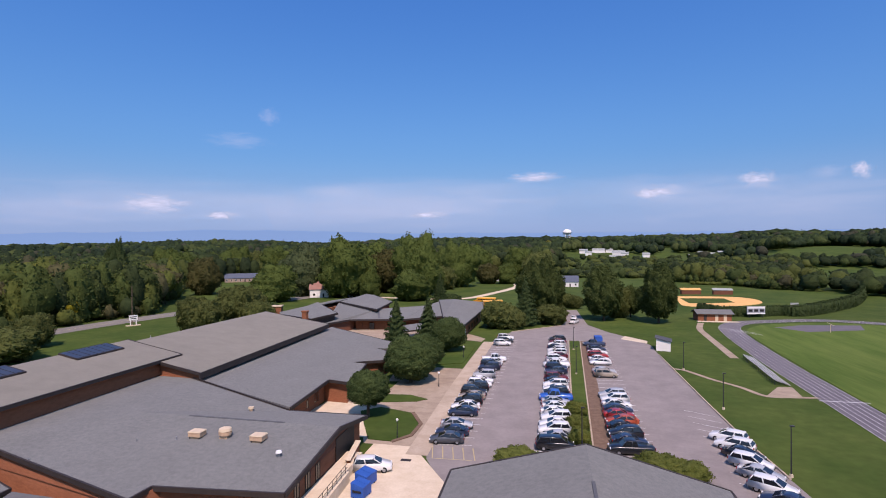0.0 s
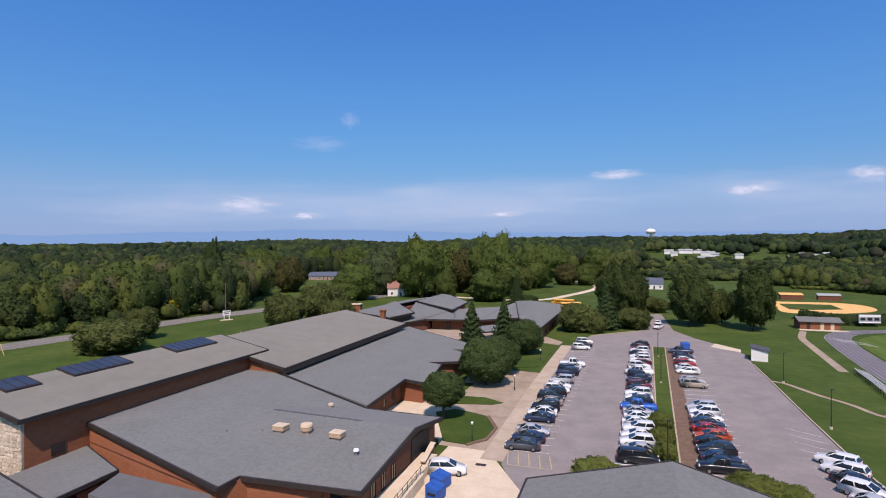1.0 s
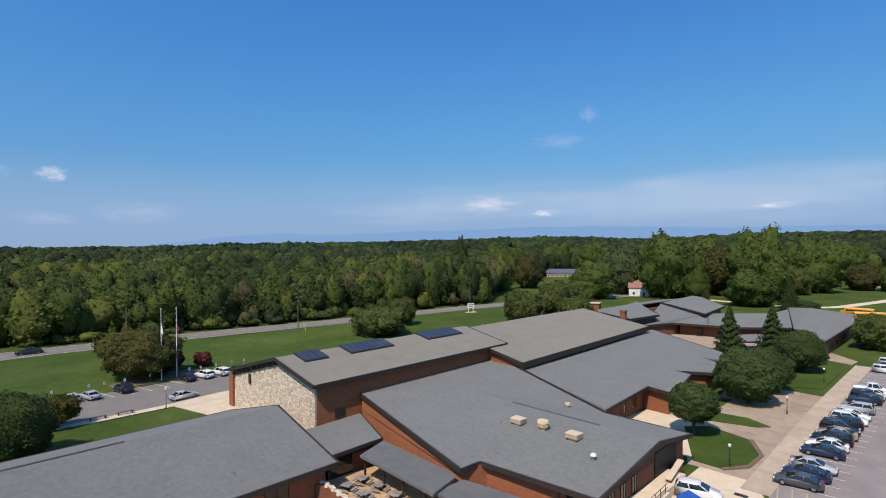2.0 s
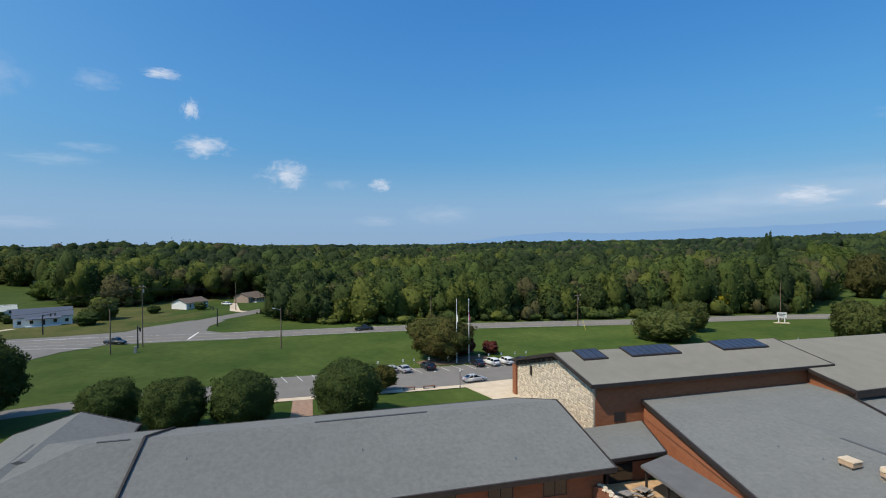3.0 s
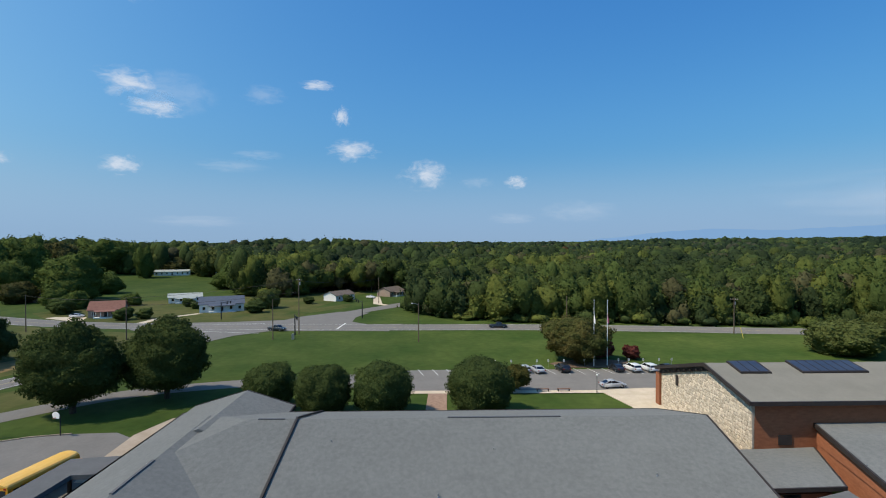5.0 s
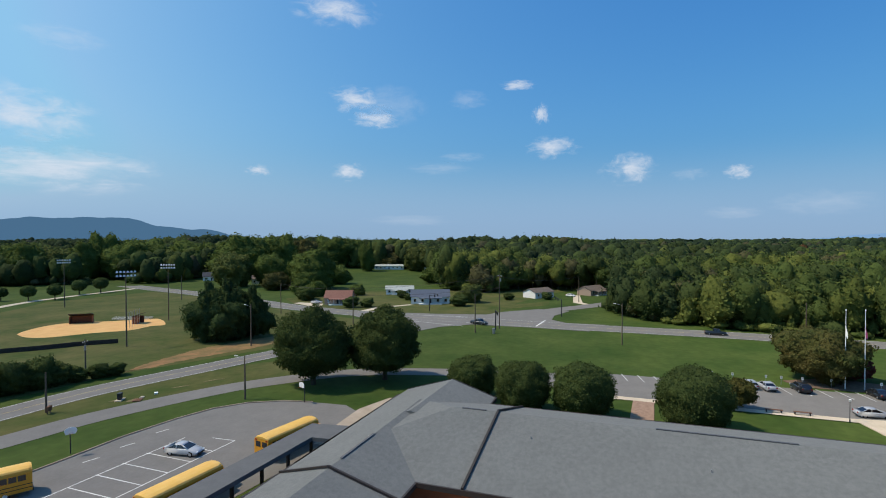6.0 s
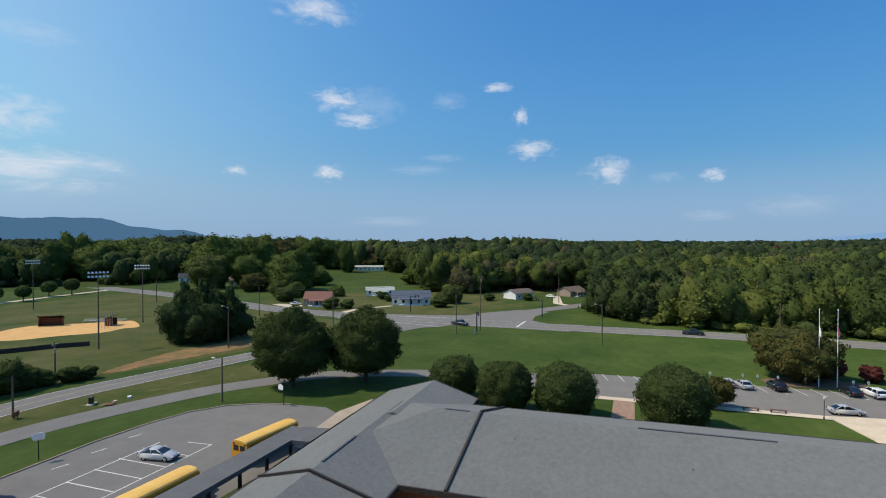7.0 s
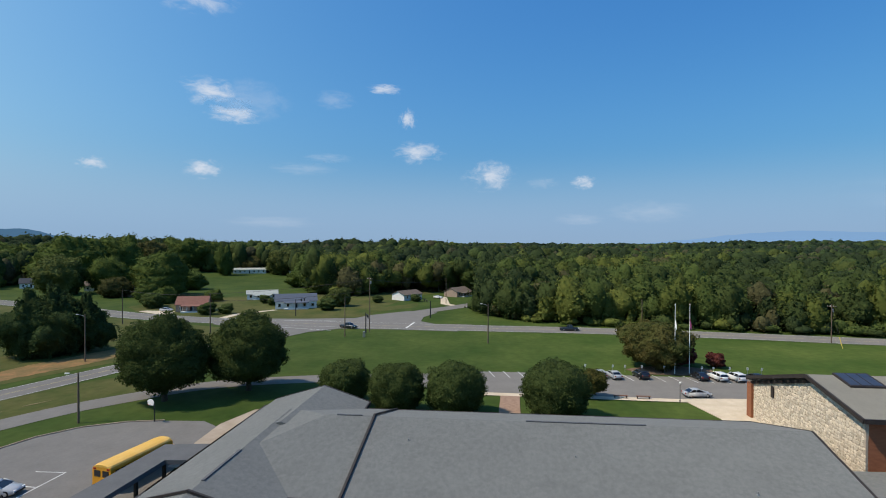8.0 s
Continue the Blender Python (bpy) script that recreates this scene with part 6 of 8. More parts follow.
def bus(x, y, rz, label):
    t = thing("school_bus", label, "bus", (x, y, 0.04), rz, "school buses")
    L, W, zr = 10.4, 2.44, 3.05
    mb = MB()
    ring_loft(mb, [[(q, -W / 2, 0.55), (q, -W / 2, 2.5), (q, -W / 2 + 0.1, 2.75), (q, W / 2 - 0.1, 2.75), (q, W / 2, 2.5), (q, W / 2, 0.55)] for q in (-L / 2, -L / 2 + 0.1, L / 2 - 1.7)])
    ring_loft(mb, [[(q, -k, 0.55), (q, -k, z), (q, k, z), (q, k, 0.55)] for q, k, z in ((L / 2 - 1.7, 1.1, 1.75), (L / 2 - 0.3, 1.0, 1.6), (L / 2, 0.9, 1.3))])
    part("body", mb, YBUS, t)
    rf = MB()
    rr = [(-1.14, 2.74), (-1.0, 2.9), (-0.6, 3.03), (0, 3.08), (0.6, 3.03), (1.0, 2.9), (1.14, 2.74)]
    ring_loft(rf, [[(q, a * k, 2.74 + (z - 2.74) * k) for a, z in rr] for q, k in ((-L / 2 - 0.02, 0.85), (-L / 2 + 0.25, 1.0), (L / 2 - 2.1, 1.0), (L / 2 - 1.66, 0.85))])
    part("roof", rf, BUSROOF, t, "sun-paled yellow roof")
    for k in range(10):
        for s in (-1, 1):
            q = -L / 2 + 0.55 + k * 0.78
            part("side_window", MB().box(q, q + 0.66, min(s * W / 2, s * (W / 2 + 0.015)), max(s * W / 2, s * (W / 2 + 0.015)), 1.75, 2.35), WINDOW, t)
    for s in (-1, 1):
        a, b = sorted((s * W / 2, s * (W / 2 + 0.02)))
        part("rub_rail", MB().box(-L / 2, L / 2 - 1.8, a, b, 1.28, 1.36).box(-L / 2, L / 2 - 1.8, a, b, 0.9, 0.98), TRIMBLACK, t)
    for a, b in ((-0.95, -0.15), (0.15, 0.95)):
        part("rear_window", MB().box(-L / 2 - 0.03, -L / 2 - 0.005, a, b, 1.75, 2.4), WINDOW, t)
    part("rear_door", MB().box(-L / 2 - 0.02, -L / 2 - 0.004, -0.5, 0.5, 0.75, 1.6), YBUS, t)
    part("windscreen", MB().box(L / 2 - 1.7, L / 2 - 1.66, -1.0, 1.0, 1.85, 2.5), WINDOW, t)
    for q in (-L / 2 + 2.3, L / 2 - 0.95):
        for s in (-1, 1):
            w = new("wheel")
            w.parent = t
            w.location = (q, s * (W / 2 - 0.16), 0.48)
            part("tyre", MB().cyl((0, -0.15, 0), (0, 0.15, 0), 0.48, 0.48, 16), TYRE, w)
            part("rim", MB().cyl((0, -0.16, 0), (0, 0.16, 0), 0.24, 0.24, 10), WHITE, w)
    part("bumper", MB().box(-L / 2 - 0.12, -L / 2, -1.2, 1.2, 0.5, 0.78).box(L / 2, L / 2 + 0.12, -1.15, 1.15, 0.45, 0.75), TRIMBLACK, t)
    for s in (-1, 1):
        part("taillight", MB().box(-L / 2 - 0.03, -L / 2, min(s * 0.75, s * 1.05), max(s * 0.75, s * 1.05), 2.5, 2.66), TAILGLASS, t)
    return t


bus(-42.6, -42.9, 175, "yellow school bus standing beside the canopy")
bus(-58.7, -41.6, 170, "yellow school bus standing beside the canopy end")
bus(-34.4, -63.4, -28, "yellow school bus parked at the lot kerb")
bus(-27.5, 245, 170, "distant yellow school bus beyond the school")
bus(-23.5, 232, 200, "distant yellow school bus beyond the school")

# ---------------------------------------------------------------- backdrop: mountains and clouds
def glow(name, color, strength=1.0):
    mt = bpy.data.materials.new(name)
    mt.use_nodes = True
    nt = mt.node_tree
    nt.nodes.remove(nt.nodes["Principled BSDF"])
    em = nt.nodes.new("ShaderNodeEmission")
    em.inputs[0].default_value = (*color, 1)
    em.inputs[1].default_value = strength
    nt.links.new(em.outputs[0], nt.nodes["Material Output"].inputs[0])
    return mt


def mountains(name, label, yaw0, yaw1, dist, prof, color, rough):
    """A far ridge, as one uneven sheet that stands beyond the woods and glows, haze in its colour."""
    mb = MB()
    n = 160
    top = []
    for i in range(n + 1):
        a = yaw0 + (yaw1 - yaw0) * i / n
        h = float(np.interp(a, prof[0], prof[1]))
        h += rough * noise.fractal(Vector((a * 0.7, 3.0, 1.0)), 1.0, 2.0, 4)
        x, y = -math.sin(radians(a)) * dist, math.cos(radians(a)) * dist
        z = 27 + math.tan(radians(h)) * dist
        top += [(x, y, -30), (x * 1.0, y * 1.0, z)]
    f = [(2 * i, 2 * i + 1, 2 * i + 3, 2 * i + 2) for i in range(n)]
    mb.add(top, f)
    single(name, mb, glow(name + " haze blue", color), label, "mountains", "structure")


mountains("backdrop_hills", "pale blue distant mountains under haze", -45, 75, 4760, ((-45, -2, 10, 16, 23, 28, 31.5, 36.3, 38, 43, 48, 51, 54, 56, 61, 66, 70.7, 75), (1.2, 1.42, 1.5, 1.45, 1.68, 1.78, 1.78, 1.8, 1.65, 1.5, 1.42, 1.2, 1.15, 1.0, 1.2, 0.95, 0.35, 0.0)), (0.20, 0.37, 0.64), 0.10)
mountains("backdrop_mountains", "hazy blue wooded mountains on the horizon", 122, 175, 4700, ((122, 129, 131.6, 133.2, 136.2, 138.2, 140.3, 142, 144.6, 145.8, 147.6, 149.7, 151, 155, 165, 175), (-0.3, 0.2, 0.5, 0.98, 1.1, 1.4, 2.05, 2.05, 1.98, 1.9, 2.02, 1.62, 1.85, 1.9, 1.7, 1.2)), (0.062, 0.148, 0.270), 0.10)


def cloud_material(name, lo, hi, alpha):
    mt = bpy.data.materials.new(name)
    mt.use_nodes = True
    nt = mt.node_tree
    N, L = nt.nodes, nt.links
    N.remove(N["Principled BSDF"])
    tc, oi = N.new("ShaderNodeTexCoord"), N.new("ShaderNodeObjectInfo")
    dist = N.new("ShaderNodeVectorMath")
    dist.operation = "LENGTH"
    L.new(tc.outputs["Object"], dist.inputs[0])
    fall = N.new("ShaderNodeMapRange")
    fall.inputs["From Min"].default_value, fall.inputs["From Max"].default_value = 1.0, 0.0
    L.new(dist.outputs["Value"], fall.inputs[0])
    off = N.new("ShaderNodeMath")
    off.operation = "MULTIPLY"
    off.inputs[1].default_value = 60.0
    L.new(oi.outputs["Random"], off.inputs[0])
    ns = N.new("ShaderNodeTexNoise")
    ns.noise_dimensions = "4D"
    ns.inputs["Scale"].default_value = 2.2
    ns.inputs["Detail"].default_value = 8
    ns.inputs["Roughness"].default_value = 0.62
    ns.inputs["Distortion"].default_value = 0.6
    L.new(tc.outputs["Object"], ns.inputs["Vector"])
    L.new(off.outputs[0], ns.inputs["W"])
    s = N.new("ShaderNodeMath")
    s.operation = "MULTIPLY_ADD"
    s.inputs[1].default_value = 1.9
    L.new(ns.outputs[0], s.inputs[0])
    L.new(fall.outputs[0], s.inputs[2])
    mr = N.new("ShaderNodeMapRange")
    mr.interpolation_type = "SMOOTHSTEP"
    mr.inputs["From Min"].default_value, mr.inputs["From Max"].default_value = lo, hi
    mr.inputs["To Max"].default_value = alpha
    L.new(s.outputs[0], mr.inputs[0])
    edge = N.new("ShaderNodeMapRange")
    edge.interpolation_type = "SMOOTHSTEP"
    edge.inputs["From Min"].default_value, edge.inputs["From Max"].default_value = 0.0, 0.35
    L.new(fall.outputs[0], edge.inputs[0])
    al = N.new("ShaderNodeMath")
    al.operation = "MULTIPLY"
    L.new(mr.outputs[0], al.inputs[0])
    L.new(edge.outputs[0], al.inputs[1])
    em, tr, mx = N.new("ShaderNodeEmission"), N.new("ShaderNodeBsdfTransparent"), N.new("ShaderNodeMixShader")
    em.inputs[0].default_value = (0.64, 0.72, 0.86, 1)
    L.new(al.outputs[0], mx.inputs[0])
    L.new(tr.outputs[0], mx.inputs[1])
    L.new(em.outputs[0], mx.inputs[2])
    L.new(mx.outputs[0], N["Material Output"].inputs[0])
    return mt


CLOUDS = [cloud_material("thin high cloud", 0.95, 2.2, 0.22), cloud_material("sunlit cumulus", 1.15, 2.15, 0.86)]
CLOUD_MESH = [MB().add([(-1, 0, -1), (1, 0, -1), (1, 0, 1), (-1, 0, 1)], [(0, 1, 2, 3)]).mesh("cloud", c) for c in CLOUDS]


def cloud(yaw, el, w, h, dense=1, roll=0.0):
    """A far cloud at a heading and height in degrees, w by h degrees in size."""
    d = 4800.0
    a, e = radians(yaw), radians(el)
    p = Vector((-math.sin(a) * math.cos(e), math.cos(a) * math.cos(e), math.sin(e))) * d + Vector((0, 0, 27))
    ob = new("cloud", CLOUD_MESH[dense])
    ob.matrix_world = Matrix.Translation(p) @ pose(0, 0, 0, -el * 0, 0, yaw) @ pose(0, 0, 0, el, roll, 0) @ Matrix.Diagonal((math.tan(radians(w / 2)) * d * 1.25, 1, math.tan(radians(h / 2)) * d * 1.35, 1))
    tagged(ob, "small white sunlit cloud" if dense else "thin streak of pale cloud", "cloud", kind="structure")


def sky_row(centre, level, rows):
    for x, y, w, h, dense in rows:
        t = math.atan((x - 784) / 942)
        cloud(centre - math.degrees(t), math.degrees(math.atan((level - y) / 942 * math.cos(t))), w / 942 * 57.3 * math.cos(t) ** 2, h / 942 * 57.3 * math.cos(t), dense)


sky_row(11.07, 437, [(478, 205, 40, 30, 0), (425, 247, 120, 26, 0), (265, 358, 170, 36, 1), (392, 379, 70, 18, 1), (595, 337, 130, 24, 0), (720, 362, 620, 80, 0), (945, 315, 110, 20, 1), (1165, 342, 100, 34, 1),
             (1340, 320, 100, 32, 1), (1465, 307, 80, 24, 0), (1527, 303, 50, 34, 1), (1330, 360, 700, 80, 0), (760, 380, 80, 16, 1), (330, 350, 900, 70, 0), (820, 345, 700, 60, 0), (640, 375, 900, 60, 0), (1180, 335, 420, 50, 0), (120, 370, 500, 50, 0)])
sky_row(111.0, 425, [(620, 22, 140, 56, 1), (652, 180, 100, 44, 1), (690, 214, 90, 34, 1), (715, 190, 120, 60, 0), (850, 180, 70, 30, 0), (938, 154, 66, 20, 1), (980, 204, 34, 36, 1), (1000, 264, 100, 40, 1),
              (1138, 300, 110, 54, 1), (1335, 305, 66, 30, 1), (1245, 310, 70, 22, 0), (483, 303, 50, 20, 1), (640, 306, 66, 32, 1), (840, 280, 80, 16, 0), (800, 300, 110, 20, 0), (80, 205, 260, 100, 1),
              (130, 300, 420, 84, 1), (150, 75, 150, 40, 0), (750, 392, 160, 18, 0), (1325, 378, 110, 22, 0), (1490, 360, 200, 44, 0)])


def haze_band():
    """An added glowing shell that paints pale haze over the whole horizon and thins out upwards."""
    mt = bpy.data.materials.new("horizon haze")
    mt.use_nodes = True
    nt = mt.node_tree
    N, L = nt.nodes, nt.links
    N.remove(N["Principled BSDF"])
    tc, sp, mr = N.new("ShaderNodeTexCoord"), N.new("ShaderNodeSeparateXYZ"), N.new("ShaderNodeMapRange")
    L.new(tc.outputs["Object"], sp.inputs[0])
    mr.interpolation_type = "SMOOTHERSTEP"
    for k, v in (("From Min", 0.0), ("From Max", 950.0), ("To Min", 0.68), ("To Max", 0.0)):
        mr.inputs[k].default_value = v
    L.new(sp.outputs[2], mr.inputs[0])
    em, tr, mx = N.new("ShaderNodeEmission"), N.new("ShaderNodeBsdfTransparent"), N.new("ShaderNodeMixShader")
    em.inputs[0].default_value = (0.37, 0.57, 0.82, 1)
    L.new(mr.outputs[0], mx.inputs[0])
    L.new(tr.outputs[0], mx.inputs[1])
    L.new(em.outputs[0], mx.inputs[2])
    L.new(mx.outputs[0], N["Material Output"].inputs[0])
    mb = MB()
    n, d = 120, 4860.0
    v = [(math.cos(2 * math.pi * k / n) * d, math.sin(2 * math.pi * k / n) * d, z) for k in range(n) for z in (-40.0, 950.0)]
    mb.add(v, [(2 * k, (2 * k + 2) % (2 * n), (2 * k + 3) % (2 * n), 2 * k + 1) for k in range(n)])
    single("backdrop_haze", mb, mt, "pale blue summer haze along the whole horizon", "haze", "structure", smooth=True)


haze_band()


# ---------------------------------------------------------------- roof fittings
def roof_box(x, y, z, w=1.5, d=1.2):
    t = thing("roof_vent_box", "cream sheet-metal roof ventilator box on the shingle roof", "roof vent", (x, y, z), 0, "roof ventilators")
    part("curb", MB().box(-w * 0.36, w * 0.36, -d * 0.36, d * 0.36, -0.5, 0.35), BEIGE, t)
    mb = MB().box(-w / 2, w / 2, -d / 2, d / 2, 0.35, 0.85)
    part("hood", mb, BEIGE, t)
    part("lid", MB().obox((0, 0, 0.9), (w + 0.1, d + 0.1, 0.1), 0, 0, 0.9), CREAM, t, "cream lid")
    for s in (-1, 1):
        part("leg", MB().box(s * w * 0.4 - 0.04, s * w * 0.4 + 0.04, -d * 0.45, -d * 0.37, -0.4, 0.35), FASCIA, t)
    return t


v1 = roof_box(-38.2, 52.4, 4.85)
copy_thing(v1, pose(-30.6, 52.5, 4.85))
t = thing("mushroom_vent", "round tan mushroom ventilator on the shingle roof", "roof vent", (-34.9, 52.8, 4.9))
part("curb", MB().box(-0.45, 0.45, -0.45, 0.45, -0.5, 0.3), BEIGE, t)
part("drum", MB().cyl((0, 0, 0.3), (0, 0, 0.5), 0.5, 0.5, 18).cyl((0, 0, 0.5), (0, 0, 0.86), 0.72, 0.72, 18).cyl((0, 0, 0.86), (0, 0, 0.93), 0.6, 0.6, 18), BEIGE, t)
part("cap", MB().cyl((0, 0, 0.93), (0, 0, 1.2), 0.74, 0.66, 18).cyl((0, 0, 1.2), (0, 0, 1.28), 0.66, 0.4, 18), CREAM, t, "cream flat cap")
t = thing("small_vent", "small round cream roof ventilator", "roof vent", (-38.5, 64.2, 4.35))
part("curb", MB().cyl((0, 0, -0.4), (0, 0, 0.35), 0.28, 0.28, 12), BEIGE, t)
part("cap", MB().cyl((0, 0, 0.35), (0, 0, 0.62), 0.4, 0.36, 12), CREAM, t)
t = thing("exhaust_stack", "white capped exhaust stack on the roof", "roof vent", (-26.6, 49.6, 4.4))
part("pipe", MB().cyl((0, 0, -0.4), (0, 0, 0.7), 0.16, 0.16, 10), METALPOLE, t)
part("cap", MB().cyl((0, 0, 0.7), (0, 0, 0.9), 0.34, 0.26, 12), WHITE, t)
for x, y, z in ((-54.9, 7.1, 5.3), (-50.8, 22.5, 4.3), (-56.5, -10, 5.7), (-55.0, -21, 5.0), (-75.1, 89.4, 9.2), (-51.4, 43.8, 4.6), (-44.5, 50.5, 4.7), (-48.4, 1.2, 3.7), (-40.2, 51.5, 4.9), (-52, -27, 5.3)):
    t = thing("vent_pipe", "short white plumbing vent pipe through the roof", "vent pipe", (x, y, z), 0, "plumbing vents")
    part("pipe", MB().cyl((0, 0, -0.4), (0, 0, 0.36), 0.055, 0.055, 8), METALPOLE, t)
    part("collar", MB().cyl((0, 0, -0.1), (0, 0, 0.1), 0.16, 0.1, 8), METALPOLE, t)

# ---------------------------------------------------------------- service yard
BLUEBIN = mat("blue painted steel bin", (0.02, 0.085, 0.33), (0.03, 0.11, 0.40), 0.9, 0.5, fine=0.15)


def dumpster(x, y, rz, s=1.0):
    t = thing("dumpster", "blue steel dumpster with dark lid", "dumpster", (x, y, 0.05), rz, "dumpsters")
    mb = MB()
    ring_loft(mb, [[(-1.0 * s, -0.75, z0), (1.0 * s, -0.75, z0), (1.0 * s, 0.75, z1), (-1.0 * s, 0.75, z1)] for z0, z1 in ((0.15, 0.15), (1.25, 1.55))])
    part("bin", mb, BLUEBIN, t)
    for q in (-0.5, 0.5):
        part("lid", MB().slab([(q * s - 0.48 * s, -0.78, 1.30), (q * s + 0.48 * s, -0.78, 1.30), (q * s + 0.48 * s, 0.78, 1.62), (q * s - 0.48 * s, 0.78, 1.62)], 0.06), BLUEBIN, t)
    for q in (-1, 1):
        part("fork_pocket", MB().box(q * 1.0 * s - 0.09, q * 1.0 * s + 0.09, -0.5, 0.5, 0.7, 0.9), TRIMBLACK, t)
        part("skid", MB().box(q * 0.7 * s - 0.08, q * 0.7 * s + 0.08, -0.7, 0.7, 0.0, 0.16), TRIMBLACK, t)
    return t


dumpster(-18.9, 54.9, 78, 1.1)
dumpster(-18.5, 52.2, 80, 0.9)
dumpster(14.9, 151.5, 10, 1.0)
t = thing("dock_wall", "pale concrete loading dock wall with steel rail", "retaining wall", (0, 0, 0))
part("wall", MB().slab([(-21.0, 44, 1.3), (-20.5, 44, 1.3), (-20.9, 55, 1.3), (-21.4, 55, 1.3)], 1.5), CONCRETE, t)
part("ramp", MB().slab([(-23.5, 44, 1.2), (-21.1, 44, 1.2), (-21.5, 61, 1.15), (-23.5, 61, 1.15)], 1.4), CONCRETE, t)
for k in range(8):
    part("post", MB().cyl((-20.8 - 0.05 * k, 45 + 1.35 * k, 1.2), (-20.8 - 0.05 * k, 45 + 1.35 * k, 2.2), 0.035, 0.035, 6), FASCIA, t)
for z in (1.75, 2.2):
    part("rail", MB().cyl((-20.8, 44.6, z), (-21.15, 55, z), 0.035, 0.035, 6), FASCIA, t)
part("upper_wall", MB().slab([(-22.2, 57.5, 1.5), (-21.8, 57.5, 1.5), (-22.6, 63.0, 1.7), (-23.0, 63.0, 1.7)], 1.8), BRICK, t)
part("coping", MB().slab([(-22.35, 57.3, 1.62), (-21.65, 57.3, 1.62), (-22.45, 63.1, 1.82), (-23.15, 63.1, 1.82)], 0.12), CONCRETE, t, "pale concrete coping")
single("drain_grate", MB().box(-16.9, -15.6, 61.9, 62.6, 0.0, 0.065), FASCIA, "dark iron drain grate in the yard", "drain grate")

# ---------------------------------------------------------------- courtyard
def table(x, y, rz):
    t = thing("picnic_table", "weathered grey square courtyard picnic table", "table", (x, y, 0.05), rz, "courtyard tables")
    for k in range(5):
        part("tabletop_board", MB().box(-0.6, 0.6, -0.6 + 0.24 * k, -0.38 + 0.24 * k, 0.7, 0.76), GREYPLASTIC, t)
    for a in range(4):
        c, s = math.cos(a * math.pi / 2), math.sin(a * math.pi / 2)
        part("bench", MB().obox((c * 0.9, s * 0.9, 0.44), (0.26 if a % 2 == 0 else 1.1, 1.1 if a % 2 == 0 else 0.26, 0.06)), GREYPLASTIC, t)
        part("leg", MB().cyl((0, 0, 0.05), (c * 0.9, s * 0.9, 0.42), 0.04, 0.04, 6), DARKPOLE, t)
    part("pedestal", MB().cyl((0, 0, 0), (0, 0, 0.7), 0.08, 0.08, 8), DARKPOLE, t)
    return t


GREYPLASTIC = mat("weathered grey table boards", (0.20, 0.18, 0.165), (0.34, 0.32, 0.30), 2.0, 0.7, fine=0.2, rnd=0.2)
t0 = table(-47.5, 33.7, 20)
for x, y, rz in ((-47.7, 35.9, 22), (-45.0, 36.2, 18), (-44.7, 33.8, 24), (-42.0, 36.0, 20)):
    copy_thing(t0, pose(x, y, 0.05, 0, 0, rz))
t = thing("stone_wall", "low red stone garden wall with pale coping", "garden wall", (0, 0, 0))
part("wall", MB().prism([(-48.6, 30.9), (-47.0, 31.6), (-43.0, 30.8), (-43.0, 30.2), (-47.0, 30.9), (-48.4, 30.3)], 0, 1.5), BRICKDARK, t)
rr_ = random.Random(4)
for k in range(14):
    u = k / 13
    part("coping_stone", MB().obox((-48.5 + 5.5 * u, 31.0 + (0.35 if k % 3 else 0.1) - 0.5 * u, 1.56), (0.42, 0.5 + rr_.uniform(-0.1, 0.1), 0.16), rr_.uniform(-25, 25), 0, 0.8), STONE, t)

# ---------------------------------------------------------------- poles and lamps
def lot_pole(x, y, h=5.8):
    t = thing("light_pole", "slim dark steel light pole beside the car park", "light pole", (x, y, 0), 0, "car park poles")
    part("base", MB().cyl((0, 0, -0.2), (0, 0, 0.35), 0.22, 0.2, 10), CONCRETE, t)
    part("shaft", MB().cyl((0, 0, 0.3), (0, 0, h), 0.085, 0.06, 8), DARKPOLE, t)
    part("lamp_head", MB().obox((0.12, 0, h + 0.06), (0.5, 0.3, 0.14), 0, 0, 0.8), DARKPOLE, t)


for x, y in ((28.4, 65.5), (29.0, 91.4), (29.6, 119.6), (5.4, 68.6), (6.9, 111.5), (7.6, 138)):
    lot_pole(x, y)


def lamp_post(x, y, h=2.7):
    t = thing("lamp_post", "short dark lamp post with pale globe", "lamp post", (x, y, 0.05), 0, "walk lamps")
    part("base", MB().cyl((0, 0, -0.2), (0, 0, 0.4), 0.13, 0.09, 8), DARKPOLE, t)
    part("shaft", MB().cyl((0, 0, 0.3), (0, 0, h - 0.35), 0.055, 0.05, 8), DARKPOLE, t)
    part("globe", MB().cyl((0, 0, h - 0.36), (0, 0, h - 0.1), 0.13, 0.2, 10).cyl((0, 0, h - 0.1), (0, 0, h), 0.2, 0.06, 10), WHITE, t, "pale globe")


for x, y, h in ((-19.4, 69.3, 2.8), (-19.2, 97.2, 2.8), (-18.6, 124, 2.8), (-93.9, 30.3, 3.4)):
    lamp_post(x, y, h)


